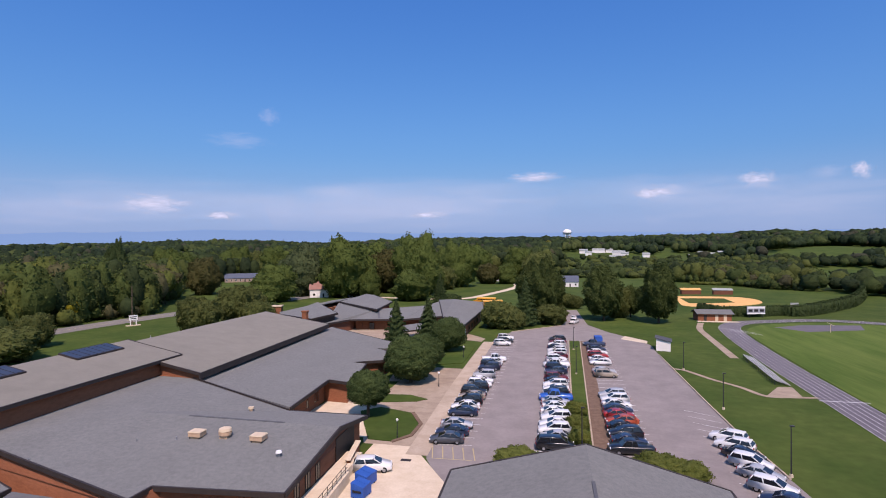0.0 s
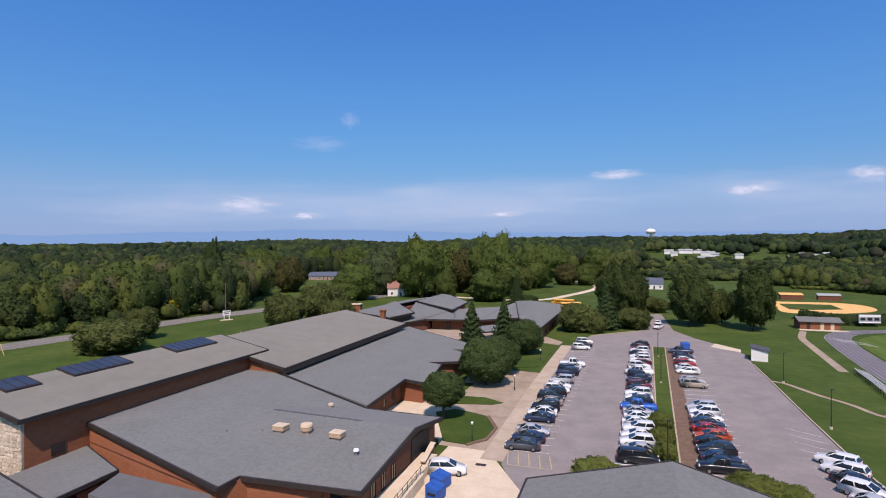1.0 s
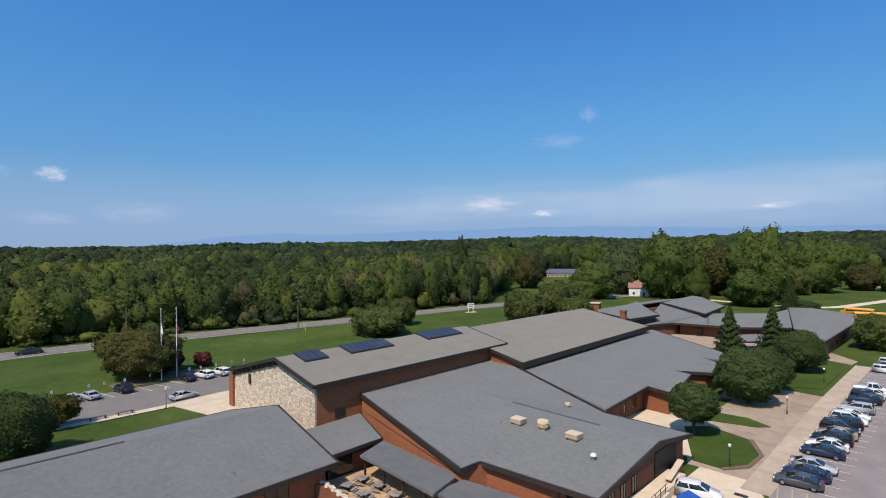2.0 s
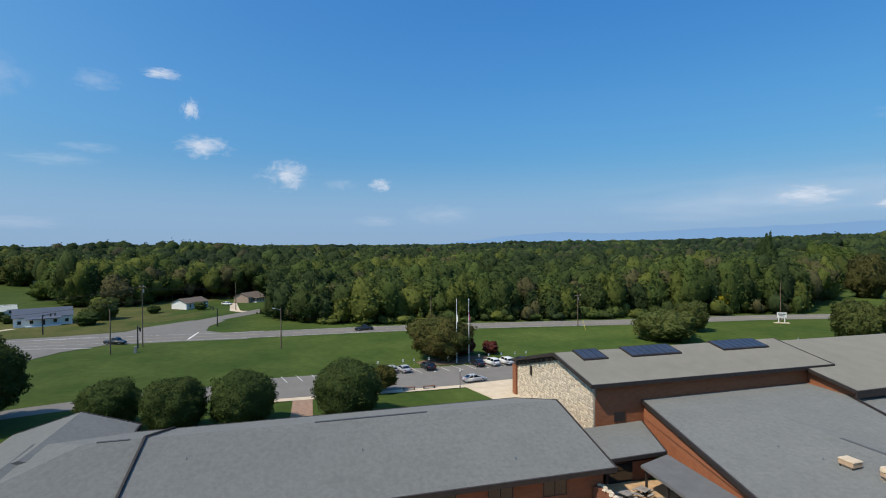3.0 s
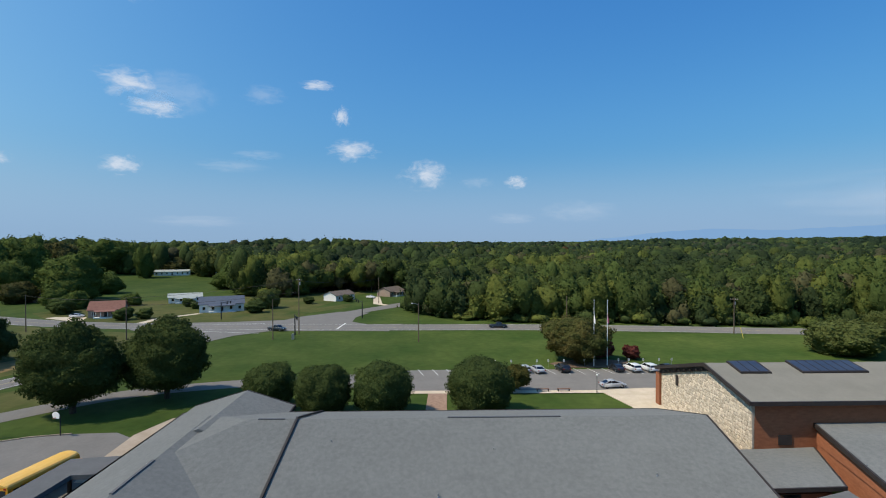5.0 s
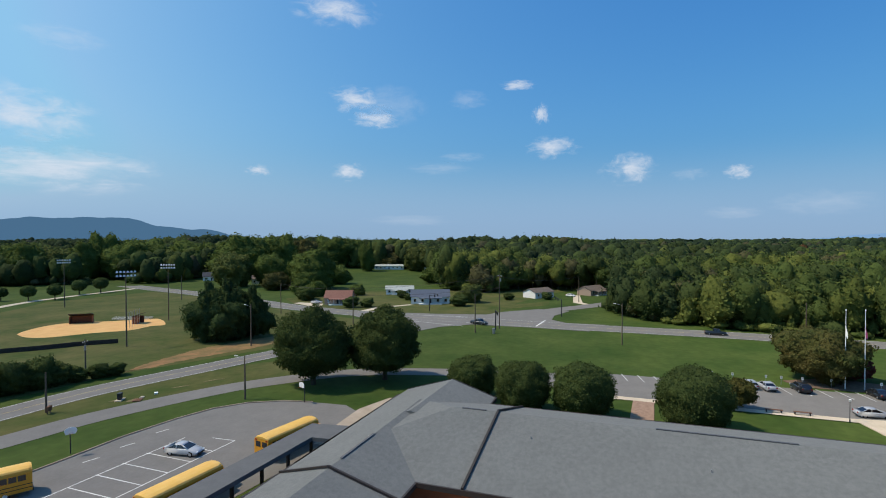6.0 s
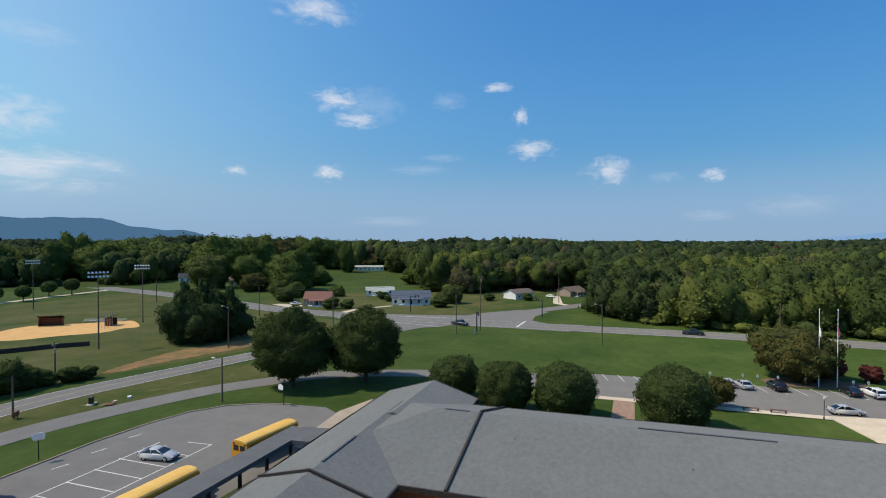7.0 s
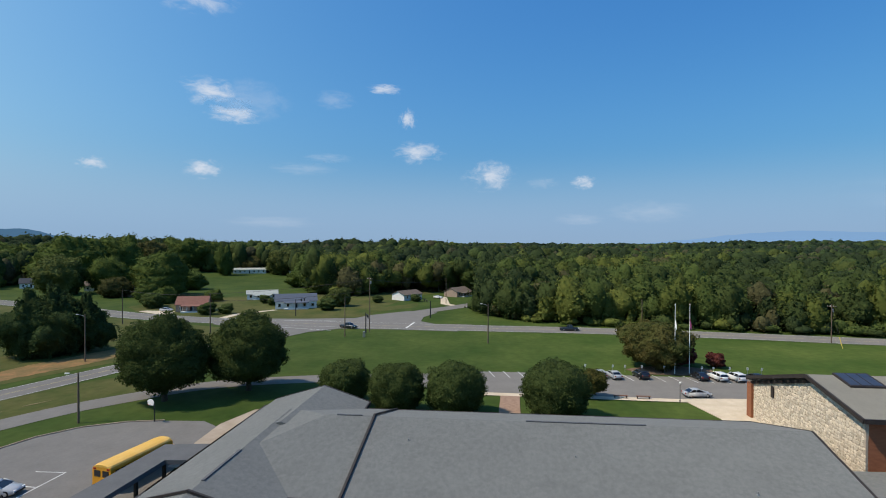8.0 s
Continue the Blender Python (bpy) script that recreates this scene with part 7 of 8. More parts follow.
def utility_pole(x, y, h, arm=True, rz=0.0, lamp=False):
    t = thing("utility_pole", "weathered wooden utility pole with crossarm" if arm else "weathered plain wooden utility pole", "utility pole", (x, y, 0), rz, "utility poles")
    part("shaft", MB().cyl((0, 0, -0.3), (0, 0, h), 0.17, 0.11, 9), WOODPOLE, t)
    if arm:
        part("crossarm", MB().box(-1.1, 1.1, -0.07, 0.07, h - 0.75, h - 0.6), WOODPOLE, t)
        for q in (-0.95, -0.35, 0.35, 0.95):
            part("insulator", MB().cyl((q, 0, h - 0.6), (q, 0, h - 0.4), 0.05, 0.04, 6), WHITE, t)
        part("transformer", MB().cyl((0.3, 0.1, h - 2.2), (0.3, 0.1, h - 1.3), 0.2, 0.2, 10), METALPOLE, t)
    if lamp:
        part("lamp_arm", MB().cyl((0, 0, h - 0.5), (0, -1.6, h - 0.1), 0.04, 0.03, 6), METALPOLE, t)
        part("lamp_head", MB().obox((0, -1.8, h - 0.1), (0.25, 0.6, 0.14)), WHITE, t)
    return (x, y, h)


PO = [utility_pole(-143.3, -2.5, 10.6, False, 0, True), utility_pole(-148.1, -42.9, 11.2, False), utility_pole(-156.7, -37.8, 16.6, True, 60), utility_pole(-149.1, -83.4, 11.8, False), utility_pole(-162.6, -120.7, 11.2, False),
      utility_pole(-154.2, 90.1, 10.6, True, 80), utility_pole(-170.7, 134.3, 9.4, False), utility_pole(-182, 152, 12.0, True, 70), utility_pole(-140.6, 159, 13.4, False), utility_pole(-175.4, 46, 9.0, False),
      utility_pole(-234, -21.8, 11.4, False), utility_pole(-111.0, -91.4, 10.6, False, 0, True), utility_pole(-73.7, -61.9, 7.4, False, 0, True), utility_pole(-57.5, -86.5, 6.4, False), utility_pole(-185.3, -190.7, 11, False), utility_pole(-75.1, -101.7, 7.6, True, 30), utility_pole(-198, 283, 11, True, 40)]
WIRE = mat("black cable", (0.02, 0.02, 0.022), rough=0.6)


def wire(p, q, sag=0.8):
    mb = MB()
    pts = []
    for k in range(13):
        u = k / 12
        pts.append(Vector(p).lerp(Vector(q), u) - Vector((0, 0, sag * 4 * u * (1 - u))))
    side = (Vector(q) - Vector(p)).cross(Vector((0, 0, 1))).normalized() * 0.035
    up = Vector((0, 0, 0.035))
    ring_loft(mb, [[a + side, a + up, a - side, a - up] for a in pts])
    single("power_cable", mb, WIRE, "thin black overhead power cable", "cable", group="overhead cables")


wire((-156.7, -37.8, 16.0), (-149.1, -83.4, 11.6)), wire((-156.7, -37.8, 12.5), (-149.1, -83.4, 9.5)), wire((-149.1, -83.4, 11.6), (-162.6, -120.7, 11)), wire((-156.7, -37.8, 15.8), (-234, -21.8, 11.0), 1.4), wire((-148.1, -42.9, 11), (-156.7, -37.8, 12.5), 0.2)
# signal masts
for x, y, rz, L in ((-189.0, -23.4, 205, 7), (-155.2, -38.6, 20, 6), (-187.6, -72.3, 160, 5)):
    t = thing("signal_mast", "dark steel traffic signal mast with arm", "traffic signal", (x, y, 0), rz, "traffic signals")
    part("shaft", MB().cyl((0, 0, -0.2), (0, 0, 6.0), 0.2, 0.14, 10), DARKPOLE, t)
    part("arm", MB().cyl((0, 0, 5.7), (L, 0, 6.0), 0.09, 0.06, 8), DARKPOLE, t)
    for q in (L * 0.6, L * 0.95):
        part("signal_head", MB().box(q - 0.16, q + 0.16, -0.14, 0.14, 5.1, 6.0), TRIMBLACK, t)
single("control_cabinet", MB().obox((-148.6, -37.5, 0.75), (0.8, 0.6, 1.5)), METALPOLE, "grey steel traffic control cabinet", "cabinet")
# flagpoles
for x, y, c in ((-114.0, 36.0, "white"), (-114.3, 39.0, "red")):
    t = thing("flagpole", "tall white flagpole with hanging flag before the school", "flagpole", (x, y, 0), 0, "flagpoles")
    part("shaft", MB().cyl((0, 0, -0.2), (0, 0, 14.2), 0.1, 0.05, 10), WHITE, t)
    part("finial", MB().cyl((0, 0, 14.2), (0, 0, 14.5), 0.12, 0.05, 8), WHITE, t)
    fold = [(0.06 + 0.1 * k, 0.06 * math.sin(k * 1.7)) for k in range(9)]
    mb = MB().add([(a, b, 11.4 - 0.12 * k) for k, (a, b) in enumerate(fold)] + [(a, b, 9.7 - 0.05 * k) for k, (a, b) in enumerate(fold)], [(k, k + 1, k + 10, k + 9) for k in range(8)])
    part("flag", mb, WHITE if c == "white" else mat("red and blue flag cloth", (0.35, 0.03, 0.03), (0.06, 0.07, 0.25), 2.0, 0.8), t)
single("flag_bed", MB().prism([(-117, 27), (-113, 29), (-112.8, 40), (-114, 44), (-119, 45), (-122, 36)], -0.2, 0.12), GRAVEL, "brown mulch bed round the flagpoles", "bed", "structure")


def sign_post(x, y, rz=90, w=0.36, h=0.5, z=1.1, label="small white parking sign on a post"):
    t = thing("parking_sign", label, "sign", (x, y, 0), rz, "parking signs")
    part("post", MB().cyl((0, 0, -0.2), (0, 0, z + h), 0.04, 0.04, 6), METALPOLE, t)
    part("plate", MB().box(-w / 2, w / 2, -0.07, -0.045, z, z + h), WHITE, t)
    part("lettering", MB().box(-w * 0.3, w * 0.3, -0.078, -0.071, z + h * 0.62, z + h * 0.72).box(-w * 0.3, w * 0.3, -0.078, -0.071, z + h * 0.36, z + h * 0.46), DARKPOLE, t)


for y in (14.5, 18, 23.6, 26.1, 29.5, 34.0, 41.5, 43.8, 47.0, 50.5, 53.3):
    sign_post(-113.6 - 0.02 * y, y, 90)
t = thing("school_sign", "white school sign board on posts by the road", "sign", (-138.9, 157.6, 0), 60)
part("board", MB().box(-1.4, 1.4, -0.12, 0.12, 1.9, 3.6), WHITE, t)
for q in (-0.9, 0.9):
    part("post", MB().box(q - 0.12, q + 0.12, -0.1, 0.1, 0, 1.95), WHITE, t)
part("plinth", MB().box(-2.2, 2.2, -0.7, 0.7, -0.2, 0.25), CONCRETE, t)
part("lettering", MB().box(-1.1, 1.1, -0.135, -0.122, 2.9, 3.2).box(-0.8, 0.8, -0.135, -0.122, 2.35, 2.6), DARKPOLE, t)
t = thing("wire_guard", "leaning yellow guy wire guard on the lawn", "guy wire", (-146, 88, 0))
part("guard", MB().cyl((0, 0, 0), (-2.6, 0.7, 2.6), 0.09, 0.09, 6), mat("yellow plastic", (0.42, 0.34, 0.06), rough=0.6), t)
part("cable", MB().cyl((-3, 0.8, 3.2), (-8.2, 2.1, 9.4), 0.03, 0.03, 5), WIRE, t)
WOODBROWN = mat("brown stained bench timber", (0.14, 0.06, 0.03), (0.20, 0.09, 0.05), 3.0, 0.7)
for y in (20.8, 24.6):
    t = thing("bench", "low backless brown timber bench beside the front walk", "bench", (-95.0, y, 0.13), 90, "front benches")
    for k in range(3):
        part("seat_slat", MB().box(-1.2, 1.2, -0.25 + 0.17 * k, -0.1 + 0.17 * k, 0.42, 0.47), WOODBROWN, t)
    for q in (-1.0, 1.0):
        part("leg", MB().box(q - 0.05, q + 0.05, -0.25, 0.3, 0, 0.42), DARKPOLE, t)


# odds and ends left on the verge
t = thing("timber_pallet", "brown timber pallet lying on the verge", "pallet", (-66.9, -78.4, 0.06), 32)
for k in range(5):
    part("deck_board", MB().box(-0.75, 0.75, -0.6 + 0.26 * k, -0.42 + 0.26 * k, 0.13, 0.16), WOODBROWN, t)
for q in (-0.65, 0, 0.65):
    part("bearer", MB().box(q - 0.05, q + 0.05, -0.6, 0.62, 0, 0.128), WOODBROWN, t)
t = thing("equipment_box", "dark steel equipment box on a pale slab", "utility box", (-66.1, -81.4, 0.06), 30)
part("slab", MB().box(-1.0, 1.0, -0.5, 0.5, -0.1, 0.12), CONCRETE, t)
part("case", MB().box(-0.45, 0.45, -0.25, 0.25, 0.122, 1.15), DARKPOLE, t)
part("lid", MB().box(-0.5, 0.5, -0.3, 0.3, 1.152, 1.22), DARKPOLE, t)
single("stone_slab", MB().obox((-68.4, -79.1, 0.12), (0.8, 0.5, 0.2), 20), CONCRETE, "pale broken concrete slab on the verge", "slab")
single("stone_slab", MB().obox((-71.0, -78.8, 0.15), (0.75, 0.55, 0.28), 50), WHITE, "white painted block on the verge", "slab")
t = thing("meter_box", "brown meter box at the foot of a pole", "utility box", (-57.3, -85.6, 0), 30)
part("case", MB().box(-0.55, 0.55, -0.2, 0.2, 0.5, 1.2), WOODBROWN, t)
for q in (-0.4, 0.4):
    part("post", MB().box(q - 0.05, q + 0.05, -0.05, 0.05, -0.2, 0.5), WOODPOLE, t)


def hoop(x, y, rz, h=3.0):
    t = thing("basketball_hoop", "white fan basketball backboard on a dark pole", "basketball hoop", (x, y, 0), rz, "basketball hoops")
    part("pole", MB().cyl((0, 0, -0.2), (0, 0, h - 0.2), 0.07, 0.06, 8), DARKPOLE, t)
    part("arm", MB().cyl((0, 0, h - 0.3), (0.55, 0, h - 0.1), 0.045, 0.045, 6), DARKPOLE, t)
    pts = [(-0.55, -0.35)] + [(-0.7 * math.cos(a) , 0.1 + 0.45 * math.sin(a)) for a in np.linspace(0, math.pi, 9)] + [(0.55, -0.35)]
    v = [(0.55, u, h + w) for u, w in pts] + [(0.6, u, h + w) for u, w in pts]
    n = len(pts)
    part("backboard", MB().add(v, [tuple(range(n)), tuple(range(2 * n - 1, n - 1, -1))] + [(i, n + i, n + (i + 1) % n, (i + 1) % n) for i in range(n)]), WHITE, t)
    mb = MB()
    for k in range(12):
        a, b = k * math.pi / 6, (k + 1) * math.pi / 6
        mb.cyl((0.85 + 0.23 * math.cos(a), 0.23 * math.sin(a), h - 0.2), (0.85 + 0.23 * math.cos(b), 0.23 * math.sin(b), h - 0.2), 0.015, 0.015, 4)
    part("rim", mb, mat("orange steel", (0.5, 0.12, 0.02), rough=0.5), t)


hoop(-47.5, -67.0, 60), hoop(-75.4, -51.2, -20)

# ---------------------------------------------------------------- sheds, field buildings
def pitched(t, w, d, h, rise, wallm, roofm, over=0.4, flat=0.0):
    """Walls and a gable roof along x, under thing t."""
    mb = MB().add([(-w / 2, -d / 2, -0.3), (w / 2, -d / 2, -0.3), (w / 2, d / 2, -0.3), (-w / 2, d / 2, -0.3), (-w / 2, -d / 2, h), (w / 2, -d / 2, h), (w / 2, d / 2, h), (-w / 2, d / 2, h), (-w / 2, 0, h + rise), (w / 2, 0, h + rise)],
                  [(0, 1, 5, 4), (2, 3, 7, 6), (1, 2, 6, 9, 5), (3, 0, 4, 8, 7), (4, 5, 9, 8), (6, 7, 8, 9)])
    part("wall", mb, wallm, t)
    k = over
    dr = rise / (d / 2) * k
    part("roof", MB().slab([(-w / 2 - k, -d / 2 - k, h - dr + 0.12), (w / 2 + k, -d / 2 - k, h - dr + 0.12), (w / 2 + k, 0, h + rise + 0.12), (-w / 2 - k, 0, h + rise + 0.12)], 0.14).slab([(w / 2 + k, d / 2 + k, h - dr + 0.12), (-w / 2 - k, d / 2 + k, h - dr + 0.12), (-w / 2 - k, 0, h + rise + 0.12), (w / 2 + k, 0, h + rise + 0.12)], 0.14), roofm, t)


GREYSHINGLE = mat("dark house shingles", (0.05, 0.055, 0.065), (0.08, 0.085, 0.10), 1.2, 0.9, fine=0.2)
TANSHINGLE = mat("brown house shingles", (0.13, 0.10, 0.08), (0.17, 0.135, 0.11), 1.2, 0.9, fine=0.2)
REDROOF = mat("red-brown house roof", (0.22, 0.10, 0.075), (0.28, 0.135, 0.10), 1.2, 0.9, fine=0.2)
BLUEROOF = mat("blue-grey house roof", (0.08, 0.10, 0.14), (0.11, 0.13, 0.17), 1.2, 0.9, fine=0.2)
LIGHTROOF = mat("pale grey-green house roof", (0.28, 0.31, 0.29), (0.36, 0.38, 0.36), 1.2, 0.8, fine=0.1)
SIDING = mat("white lap siding", (0.70, 0.69, 0.66), (0.78, 0.77, 0.74), 2.0, 0.7, stretch=(0.1, 0.1, 6))
TANSIDING = mat("tan brick house wall", (0.30, 0.22, 0.17), (0.38, 0.29, 0.23), 2.0, 0.8)
t = thing("garden_shed", "white shed with dark lean-to roof at the car park corner", "shed", (30.2, 142.6, 0), -12)
part("wall", MB().add([(-1.7, -2.4, -0.2), (1.7, -2.4, -0.2), (1.7, 2.4, -0.2), (-1.7, 2.4, -0.2), (-1.7, -2.4, 3.1), (1.7, -2.4, 2.4), (1.7, 2.4, 2.4), (-1.7, 2.4, 3.1)], [(0, 1, 5, 4), (1, 2, 6, 5), (2, 3, 7, 6), (3, 0, 4, 7), (4, 5, 6, 7)]), SIDING, t)
part("roof", MB().slab([(-2.0, -2.7, 3.3), (2.0, -2.7, 2.48), (2.0, 2.7, 2.48), (-2.0, 2.7, 3.3)], 0.14), GREYSHINGLE, t)
part("door", MB().box(-1.76, -1.71, -0.5, 0.5, 0, 2.1), FASCIA, t)


def house(x, y, rz, w, d, h, rise, wallm, roofm, label, wing=None, porch=False, z=None, chimney=False):
    t = thing("house", label, "house", (x, y, float(terrain(x, y)) if z is None else z), rz, "houses")
    pitched(t, w, d, h, rise, wallm, roofm)
    n = max(2, int(w / 3.2))
    for k in range(n):
        q = -w / 2 + w * (k + 0.5) / n
        for s in (-1, 1):
            if k == n // 2 and s < 0:
                part("door", MB().box(q - 0.45, q + 0.45, -d / 2 - 0.05, -d / 2 - 0.01, 0.1, 2.15), FASCIA, t)
                continue
            a, b = sorted((s * (d / 2 + 0.01), s * (d / 2 + 0.05)))
            win = new("window")
            win.parent = t
            part("pane", MB().box(q - 0.5, q + 0.5, a, b, 0.95, 2.15), WINDOW, win)
            a, b = sorted((s * (d / 2 + 0.005), s * (d / 2 + 0.09)))
            part("window_frame", MB().box(q - 0.6, q - 0.5, a, b, 0.85, 2.25).box(q + 0.5, q + 0.6, a, b, 0.85, 2.25).box(q - 0.5, q + 0.5, a, b, 2.15, 2.25).box(q - 0.5, q + 0.5, a, b, 0.85, 0.95), WHITE, win)
    if porch:
        part("porch_roof", MB().slab([(-w * 0.3, -d / 2 - 2.4, h - 0.5), (w * 0.3, -d / 2 - 2.4, h - 0.5), (w * 0.3, -d / 2, h), (-w * 0.3, -d / 2, h)], 0.15), roofm, t)
        part("porch_floor", MB().box(-w * 0.3, w * 0.3, -d / 2 - 2.4, -d / 2 - 0.02, -0.2, 0.4), WHITE, t)
        for k in range(4):
            q = -w * 0.29 + w * 0.58 * k / 3
            part("porch_post", MB().box(q - 0.08, q + 0.08, -d / 2 - 2.35, -d / 2 - 2.19, 0.4, h - 0.55), WHITE, t)
    if chimney:
        part("chimney", MB().box(w * 0.2, w * 0.2 + 0.8, 0.6, 1.4, h, h + rise + 1.2), BRICK, t)
    return t


# local -y of each house faces the school
house(-196.8, -116.5, 108, 11, 8, 3.0, 2.6, TANSIDING, REDROOF, "brick house with red-brown roof by the road", porch=True)
house(-242.5, -109.5, 115, 13.5, 7.5, 2.6, 1.4, SIDING, LIGHTROOF, "white mobile home with pale grey roof", porch=True)
house(-212, -81.5, 112, 16, 9, 3.2, 2.4, SIDING, BLUEROOF, "white-sided house with blue-grey roof and porch", porch=True)
house(-248.5, -41.5, 145, 12, 8, 2.7, 1.6, SIDING, TANSHINGLE, "small white house with brown roof")
house(-268, -19, 148, 12, 8, 2.6, 1.8, TANSIDING, TANSHINGLE, "tan house with brown roof and open carport", porch=True)
house(-247, -176, 115, 11, 8, 3.4, 2.2, TANSIDING, GREYSHINGLE, "grey-roofed house half hidden by trees")
house(-400, -190, 108, 24, 7, 2.8, 1.2, SIDING, LIGHTROOF, "long white mobile home on the hillside")
house(-410, -230, 100, 10, 8, 2.8, 2.6, TANSIDING, mat("bright metal roof", (0.7, 0.7, 0.72), rough=0.4), "house with a bright metal roof")
house(-396, -150, 110, 13, 7, 2.8, 1.2, SIDING, LIGHTROOF, "pale mobile home on the hillside")
house(-288, -309, 130, 9, 8, 3.0, 2.6, SIDING, GREYSHINGLE, "white house with grey hip roof beyond the field")
house(-277, -262, 130, 7, 6, 3.0, 2.4, SIDING, GREYSHINGLE, "small white pavilion with grey roof")
house(-270, -215, 120, 10, 7, 3.2, 2.0, SIDING, TANSHINGLE, "pale house behind roadside trees")
house(-119.5, 267, 20, 9.5, 8.5, 4.6, 3.6, SIDING, mat("faded red roof", (0.30, 0.16, 0.13), (0.34, 0.19, 0.16), 1.0, 0.9), "white two-storey house with faded red roof", chimney=True)
house(-232, 376, 30, 26, 10, 3.2, 3.2, TANSIDING, BLUEROOF, "long ranch house with blue-grey roof")
house(-306, 392, 40, 30, 8, 3.0, 1.0, SIDING, LIGHTROOF, "long pale building beyond the trees")
house(14, 360, 0, 14, 10, 3.5, 3.5, SIDING, BLUEROOF, "white house with blue-grey roof beyond the lawn")
house(-40, 410, 10, 10, 9, 4.5, 3.5, SIDING, GREYSHINGLE, "white house beyond the park drive")
t = thing("brick_hut", "small brick hut with pale flat roof", "hut", (-105.5, 195.5, 0), 15)
part("wall", MB().box(-1.8, 1.8, -1.6, 1.6, -0.2, 3.0), BRICK, t)
part("roof", MB().box(-2.1, 2.1, -1.9, 1.9, 3.0, 3.4), CREAM, t)

t = thing("field_house", "low brick field house with grey roof by the track", "field house", (58.6, 202.5, 0), 2)
pitched(t, 11, 6, 2.7, 1.0, BRICK, SHINGLE, 0.7)
for q in (-3.2, 0.6, 3.4):
    part("door", MB().box(q - 0.5, q + 0.5, -3.06, -3.01, 0, 2.1), CREAM if q > 0 else FASCIA, t)
t = thing("field_house_apron", "pale concrete apron before the field house", "concrete apron", kind="structure")
part("slab", MB().box(52.5, 66, 196.4, 199.4, -0.2, 0.07), CONCRETE, t)
t = thing("scoreboard", "white and grey scoreboard on two dark posts", "scoreboard", (76, 211.4, 0), 12)
part("board", MB().box(-3.3, 3.3, -0.2, 0.2, 1.3, 4.1), mat("grey scoreboard panel", (0.30, 0.32, 0.36), (0.36, 0.38, 0.42), 1.0, 0.5), t)
part("title_panel", MB().box(-3.3, 3.3, -0.26, -0.21, 3.4, 4.1), WHITE, t)
for q in (-2.1, 0, 2.1):
    part("display", MB().box(q - 0.75, q + 0.75, -0.26, -0.21, 2.2, 3.1), TRIMBLACK, t)
part("lower_panel", MB().box(-3.3, 3.3, -0.26, -0.21, 1.35, 1.8), WHITE, t)
for q in (-2.4, 2.4):
    part("post", MB().cyl((q, 0, -0.2), (q, 0, 1.4), 0.12, 0.12, 8), DARKPOLE, t)
t = thing("field_sign", "small pale sign board by the hedge", "sign", (94, 224.0, 0), 10)
part("board", MB().box(-1.6, 1.6, -0.08, 0.08, 2.4, 4.4), LIGHTROOF, t)
for q in (-1.2, 1.2):
    part("post", MB().cyl((q, 0, -0.2), (q, 0, 2.5), 0.07, 0.07, 6), DARKPOLE, t)


def dugout(x, y, rz, w, roofm, label):
    t = thing("dugout", label, "dugout", (x, y, 0), rz, "dugouts")
    part("back_wall", MB().box(-w / 2, w / 2, 0.9, 1.1, -0.2, 2.3), BRICKDARK, t)
    for s in (-1, 1):
        part("side_wall", MB().box(s * w / 2 - 0.1, s * w / 2 + 0.1, -1.1, 0.9, -0.2, 2.3), BRICKDARK, t)
    part("roof", MB().slab([(-w / 2 - 0.3, -1.5, 3.3), (w / 2 + 0.3, -1.5, 3.3), (w / 2 + 0.3, 1.3, 2.4), (-w / 2 - 0.3, 1.3, 2.4)], 0.16), roofm, t)
    part("bench", MB().box(-w / 2 + 0.3, w / 2 - 0.3, 0.45, 0.85, 0.4, 0.48), WOODBROWN, t)


dugout(77.8, 309, 186, 10, SAND, "brick dugout with sandy tan roof")
dugout(94, 309.5, 180, 9.5, LIGHTROOF, "brick dugout with pale grey roof")
dugout(-123.3, -168.8, 130, 6.2, FASCIA, "dark brown dugout beside the infield")
dugout(-129.5, -151.5, 205, 3.4, FASCIA, "dark brown dugout beside the backstop")
ALUMINIUM = mat("weathered aluminium planks", (0.40, 0.40, 0.39), (0.52, 0.52, 0.50), 1.5, 0.6, metal=0.2, fine=0.1)


def bleachers(x, y, rz, w, rows, label):
    t = thing("bleachers", label, "bleachers", (x, y, 0), rz, "field bleachers")
    for k in range(rows):
        part("bench_plank", MB().box(-w / 2, w / 2, -1.6 + 0.66 * k, -1.32 + 0.66 * k, 0.42 + 0.2 * k, 0.46 + 0.2 * k), ALUMINIUM, t)
        part("foot_plank", MB().box(-w / 2, w / 2, -2.0 + 0.66 * k, -1.76 + 0.66 * k, 0.1 + 0.2 * k, 0.14 + 0.2 * k), ALUMINIUM, t)
    n = 4
    for k in range(n):
        q = -w / 2 + 0.4 + (w - 0.8) * k / (n - 1)
        back = -1.4 + 0.66 * (rows - 1)
        part("frame", MB().bar((q, -1.95, 0.05), (q, back, 0.2 * rows + 0.1), 0.07, 0.07).bar((q, back, -0.05), (q, back, 0.2 * rows + 0.2), 0.07, 0.07), DARKPOLE, t)


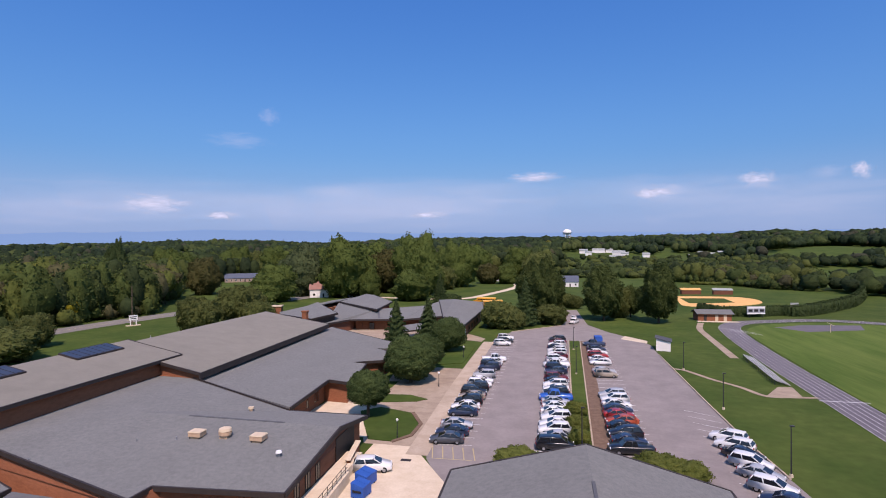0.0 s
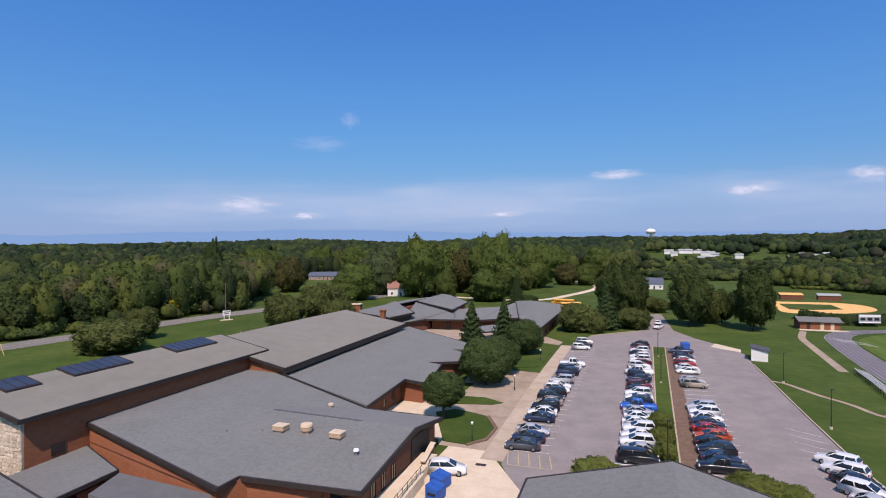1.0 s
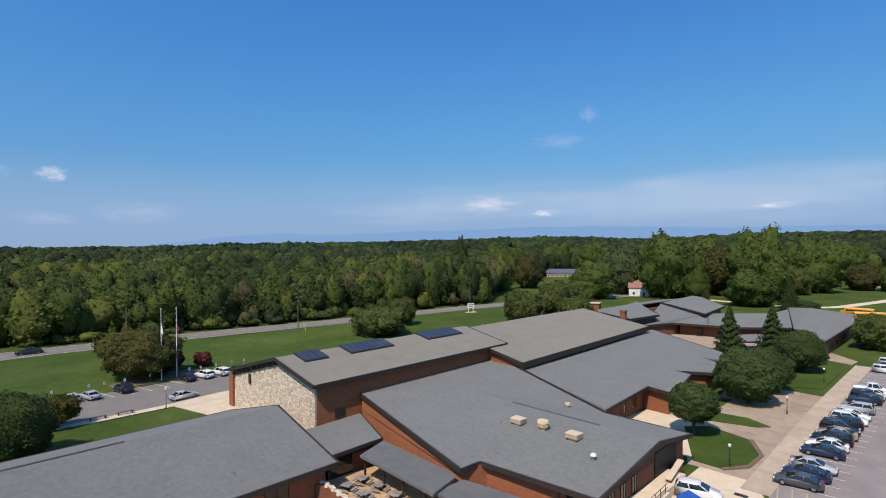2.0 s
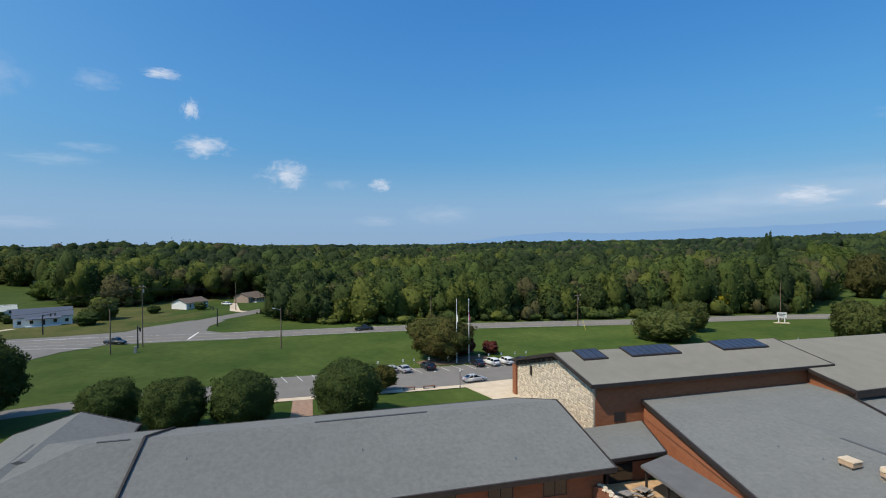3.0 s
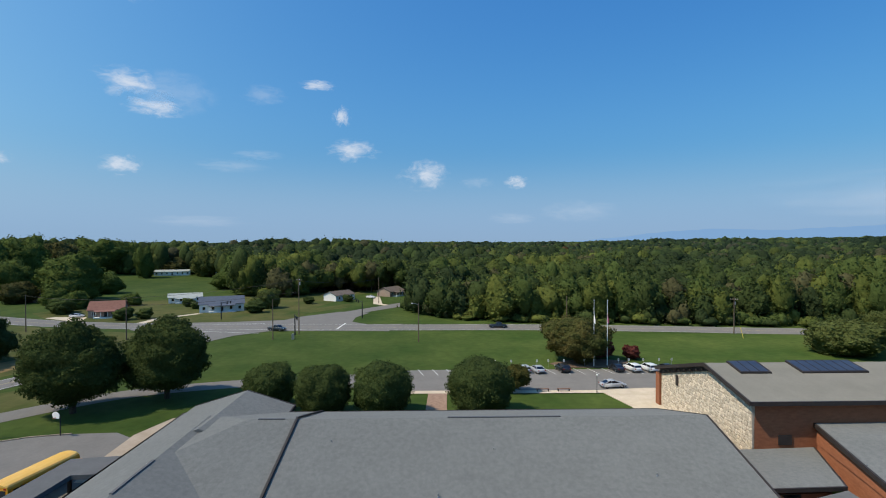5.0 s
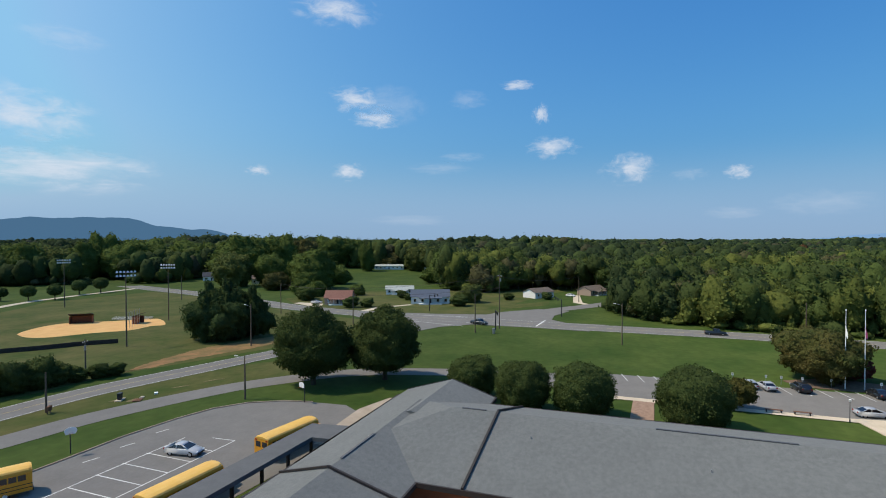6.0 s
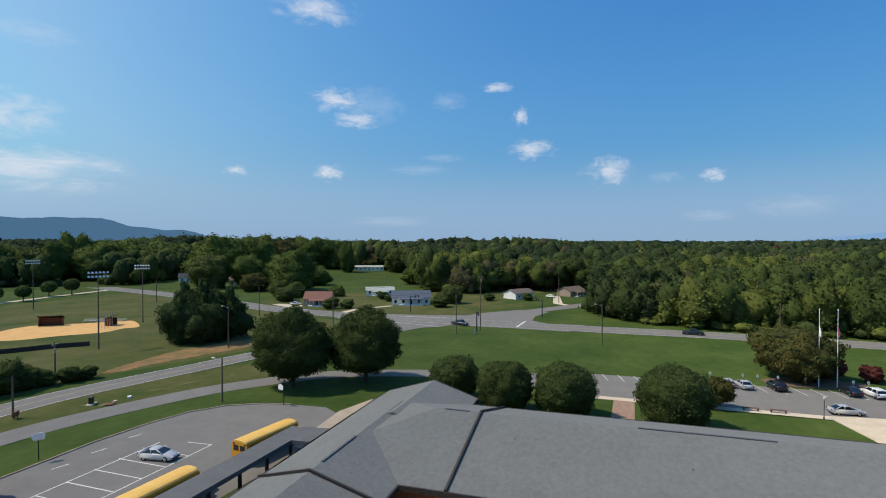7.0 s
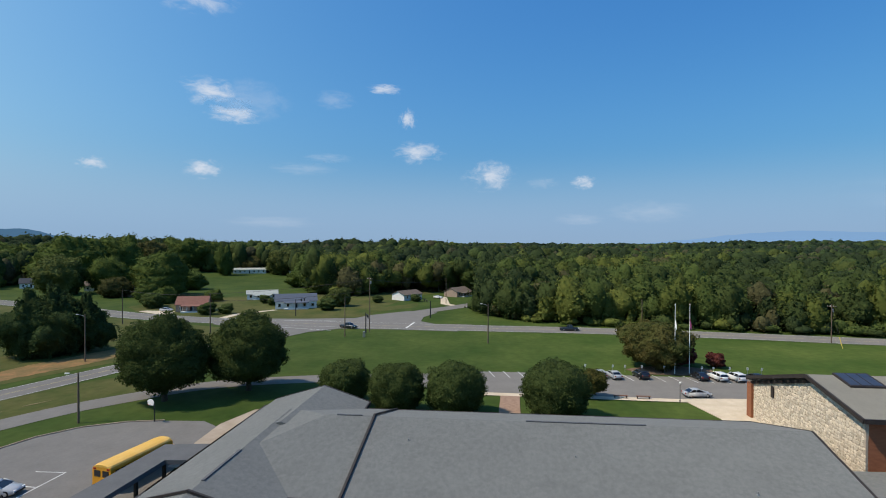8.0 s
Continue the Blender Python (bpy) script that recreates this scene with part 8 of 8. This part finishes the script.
for k in range(4):
    a, off = radians(84), -9.7 + 6.45 * k
    bleachers(45.2 + off * math.cos(a), 121.5 + off * math.sin(a), 84 + (1.5, -1.0, 0.6, -2.0)[k], 5.5, 4, "low weathered aluminium bleachers beside the track")
bleachers(-136, -161, 115, 13, 3, "small aluminium bleachers behind the backstop")
t = thing("backstop", "grey chain-link backstop on steel posts", "backstop", (-124, -147, 0), 30)
MESHWIRE = mat("chain-link wire", (0.25, 0.26, 0.27), rough=0.5, metal=0.5)
for k in range(6):
    part("post", MB().cyl((-5 + 2 * k, 0, -0.2), (-5 + 2 * k, 0, 5.0), 0.06, 0.06, 6), METALPOLE, t)
for z in np.linspace(0.3, 5.0, 14):
    part("wire", MB().cyl((-5, 0, z), (5, 0, z), 0.012, 0.012, 4), MESHWIRE, t)
# outfield board fence
t = thing("outfield_fence", "low dark boarded outfield fence", "fence", (0, 0, 0))
fl = smooth_path([(-58, -155), (-80.8, -144.1), (-89.5, -137.5), (-97.5, -132.4), (-102.7, -127.1)])
for i in range(len(fl) - 1):
    part("panel", MB().bar((*fl[i], 0.55), (*fl[i + 1], 0.55), 0.08, 1.2), FASCIA, t)


def field_light(x, y, h, rz):
    t = thing("field_light", "tall ball field floodlight pole", "floodlight", (x, y, 0), rz, "field floodlights")
    part("shaft", MB().cyl((0, 0, -0.3), (0, 0, h), 0.2, 0.1, 8), WOODPOLE, t)
    for k, z in enumerate((h - 0.2, h - 1.2)):
        part("crossarm", MB().box(-2.2, 2.2, -0.06, 0.06, z - 0.06, z + 0.06), METALPOLE, t)
        for q in (-2.0, -1.2, -0.4, 0.4, 1.2, 2.0):
            part("lamp_head", MB().cyl((q, -0.05, z + 0.1), (q, -0.4, z + 0.25), 0.12, 0.28, 8), WHITE, t)


field_light(-100.1, -121.0, 19.0, 150), field_light(-137.3, -146.9, 18.7, 120), field_light(-150, -215, 19, 140)
# goal post on the field
t = thing("goal_post", "slim white goal post on the playing field", "goal post", (85, 178.4, 0), 80)
part("post", MB().cyl((0, 0, -0.2), (0, 0, 2.6), 0.09, 0.08, 8), CREAM, t)
part("crossbar", MB().cyl((-3.4, 0, 2.6), (3.4, 0, 2.6), 0.07, 0.07, 8), CREAM, t)

# ---------------------------------------------------------------- far things
def at_yaw(yaw, d, dz=0.0):
    x, y = -math.sin(radians(yaw)) * d, math.cos(radians(yaw)) * d
    return x, y, float(terrain(x, y)) + dz


x, y, z = at_yaw(-2.1, 1500)
t = thing("water_tower", "white spheroid water tower on legs above the woods", "water tower", (x, y, z))
zt = 27 + 1500 * math.tan(radians(1.5)) - z
mb = MB()
ring_loft(mb, [[(r * math.cos(a), r * math.sin(a), zt + q) for a in np.linspace(0, 2 * math.pi, 17)[:-1]] for r, q in ((1.5, -9), (9, -7), (12, -3), (12, 0), (9, 4), (4, 6.5), (1, 7))])
part("tank", mb, WHITE, t)
for k in range(6):
    a = k * math.pi / 3
    part("leg", MB().cyl((11 * math.cos(a), 11 * math.sin(a), -2), (9 * math.cos(a), 9 * math.sin(a), zt - 4), 0.7, 0.7, 6), WHITE, t)
part("riser", MB().cyl((0, 0, -2), (0, 0, zt - 8), 1.4, 1.4, 8), WHITE, t)
mb = MB()
for i in range(15):
    for j in range(5):
        x, y, z = at_yaw(1.0 - 8.5 * i / 14, 1010 + 60 * j, 0.8)
        mb.v.append((x, y, z))
mb.add([], [])
mb.f = [(i * 5 + j, i * 5 + 5 + j, i * 5 + 6 + j, i * 5 + 1 + j) for i in range(14) for j in range(4)]
mb.m = [0] * len(mb.f)
single("hay_field", mb, mat("dry hay stubble", (0.22, 0.16, 0.09), (0.28, 0.21, 0.12), 0.05, 0.95), "distant tan hay field between woods", "field", "structure")
rb_ = random.Random(12)
for yaw, d, w in ((-3.8, 770, 11), (-4.3, 745, 8), (-5.3, 790, 17), (-6.4, 800, 10), (-7.3, 775, 16), (-6.7, 715, 26), (-7.9, 760, 9), (-9.9, 765, 9), (-14.3, 760, 14), (-15.0, 795, 11), (-15.6, 760, 16), (-16.8, 780, 12), (2.2, 1120, 24), (4.6, 1150, 30), (3.9, 1130, 18)):
    x, y, z = at_yaw(yaw, d)
    t = thing("warehouse", "distant low white commercial building", "building", (x, y, z), yaw + rb_.uniform(-10, 10), "distant buildings")
    pitched(t, w, 10, 4.2, 1.8, WHITE if yaw > -12 else mat("red brick shop wall", (0.3, 0.14, 0.11), rough=0.9), LIGHTROOF, 0.5)
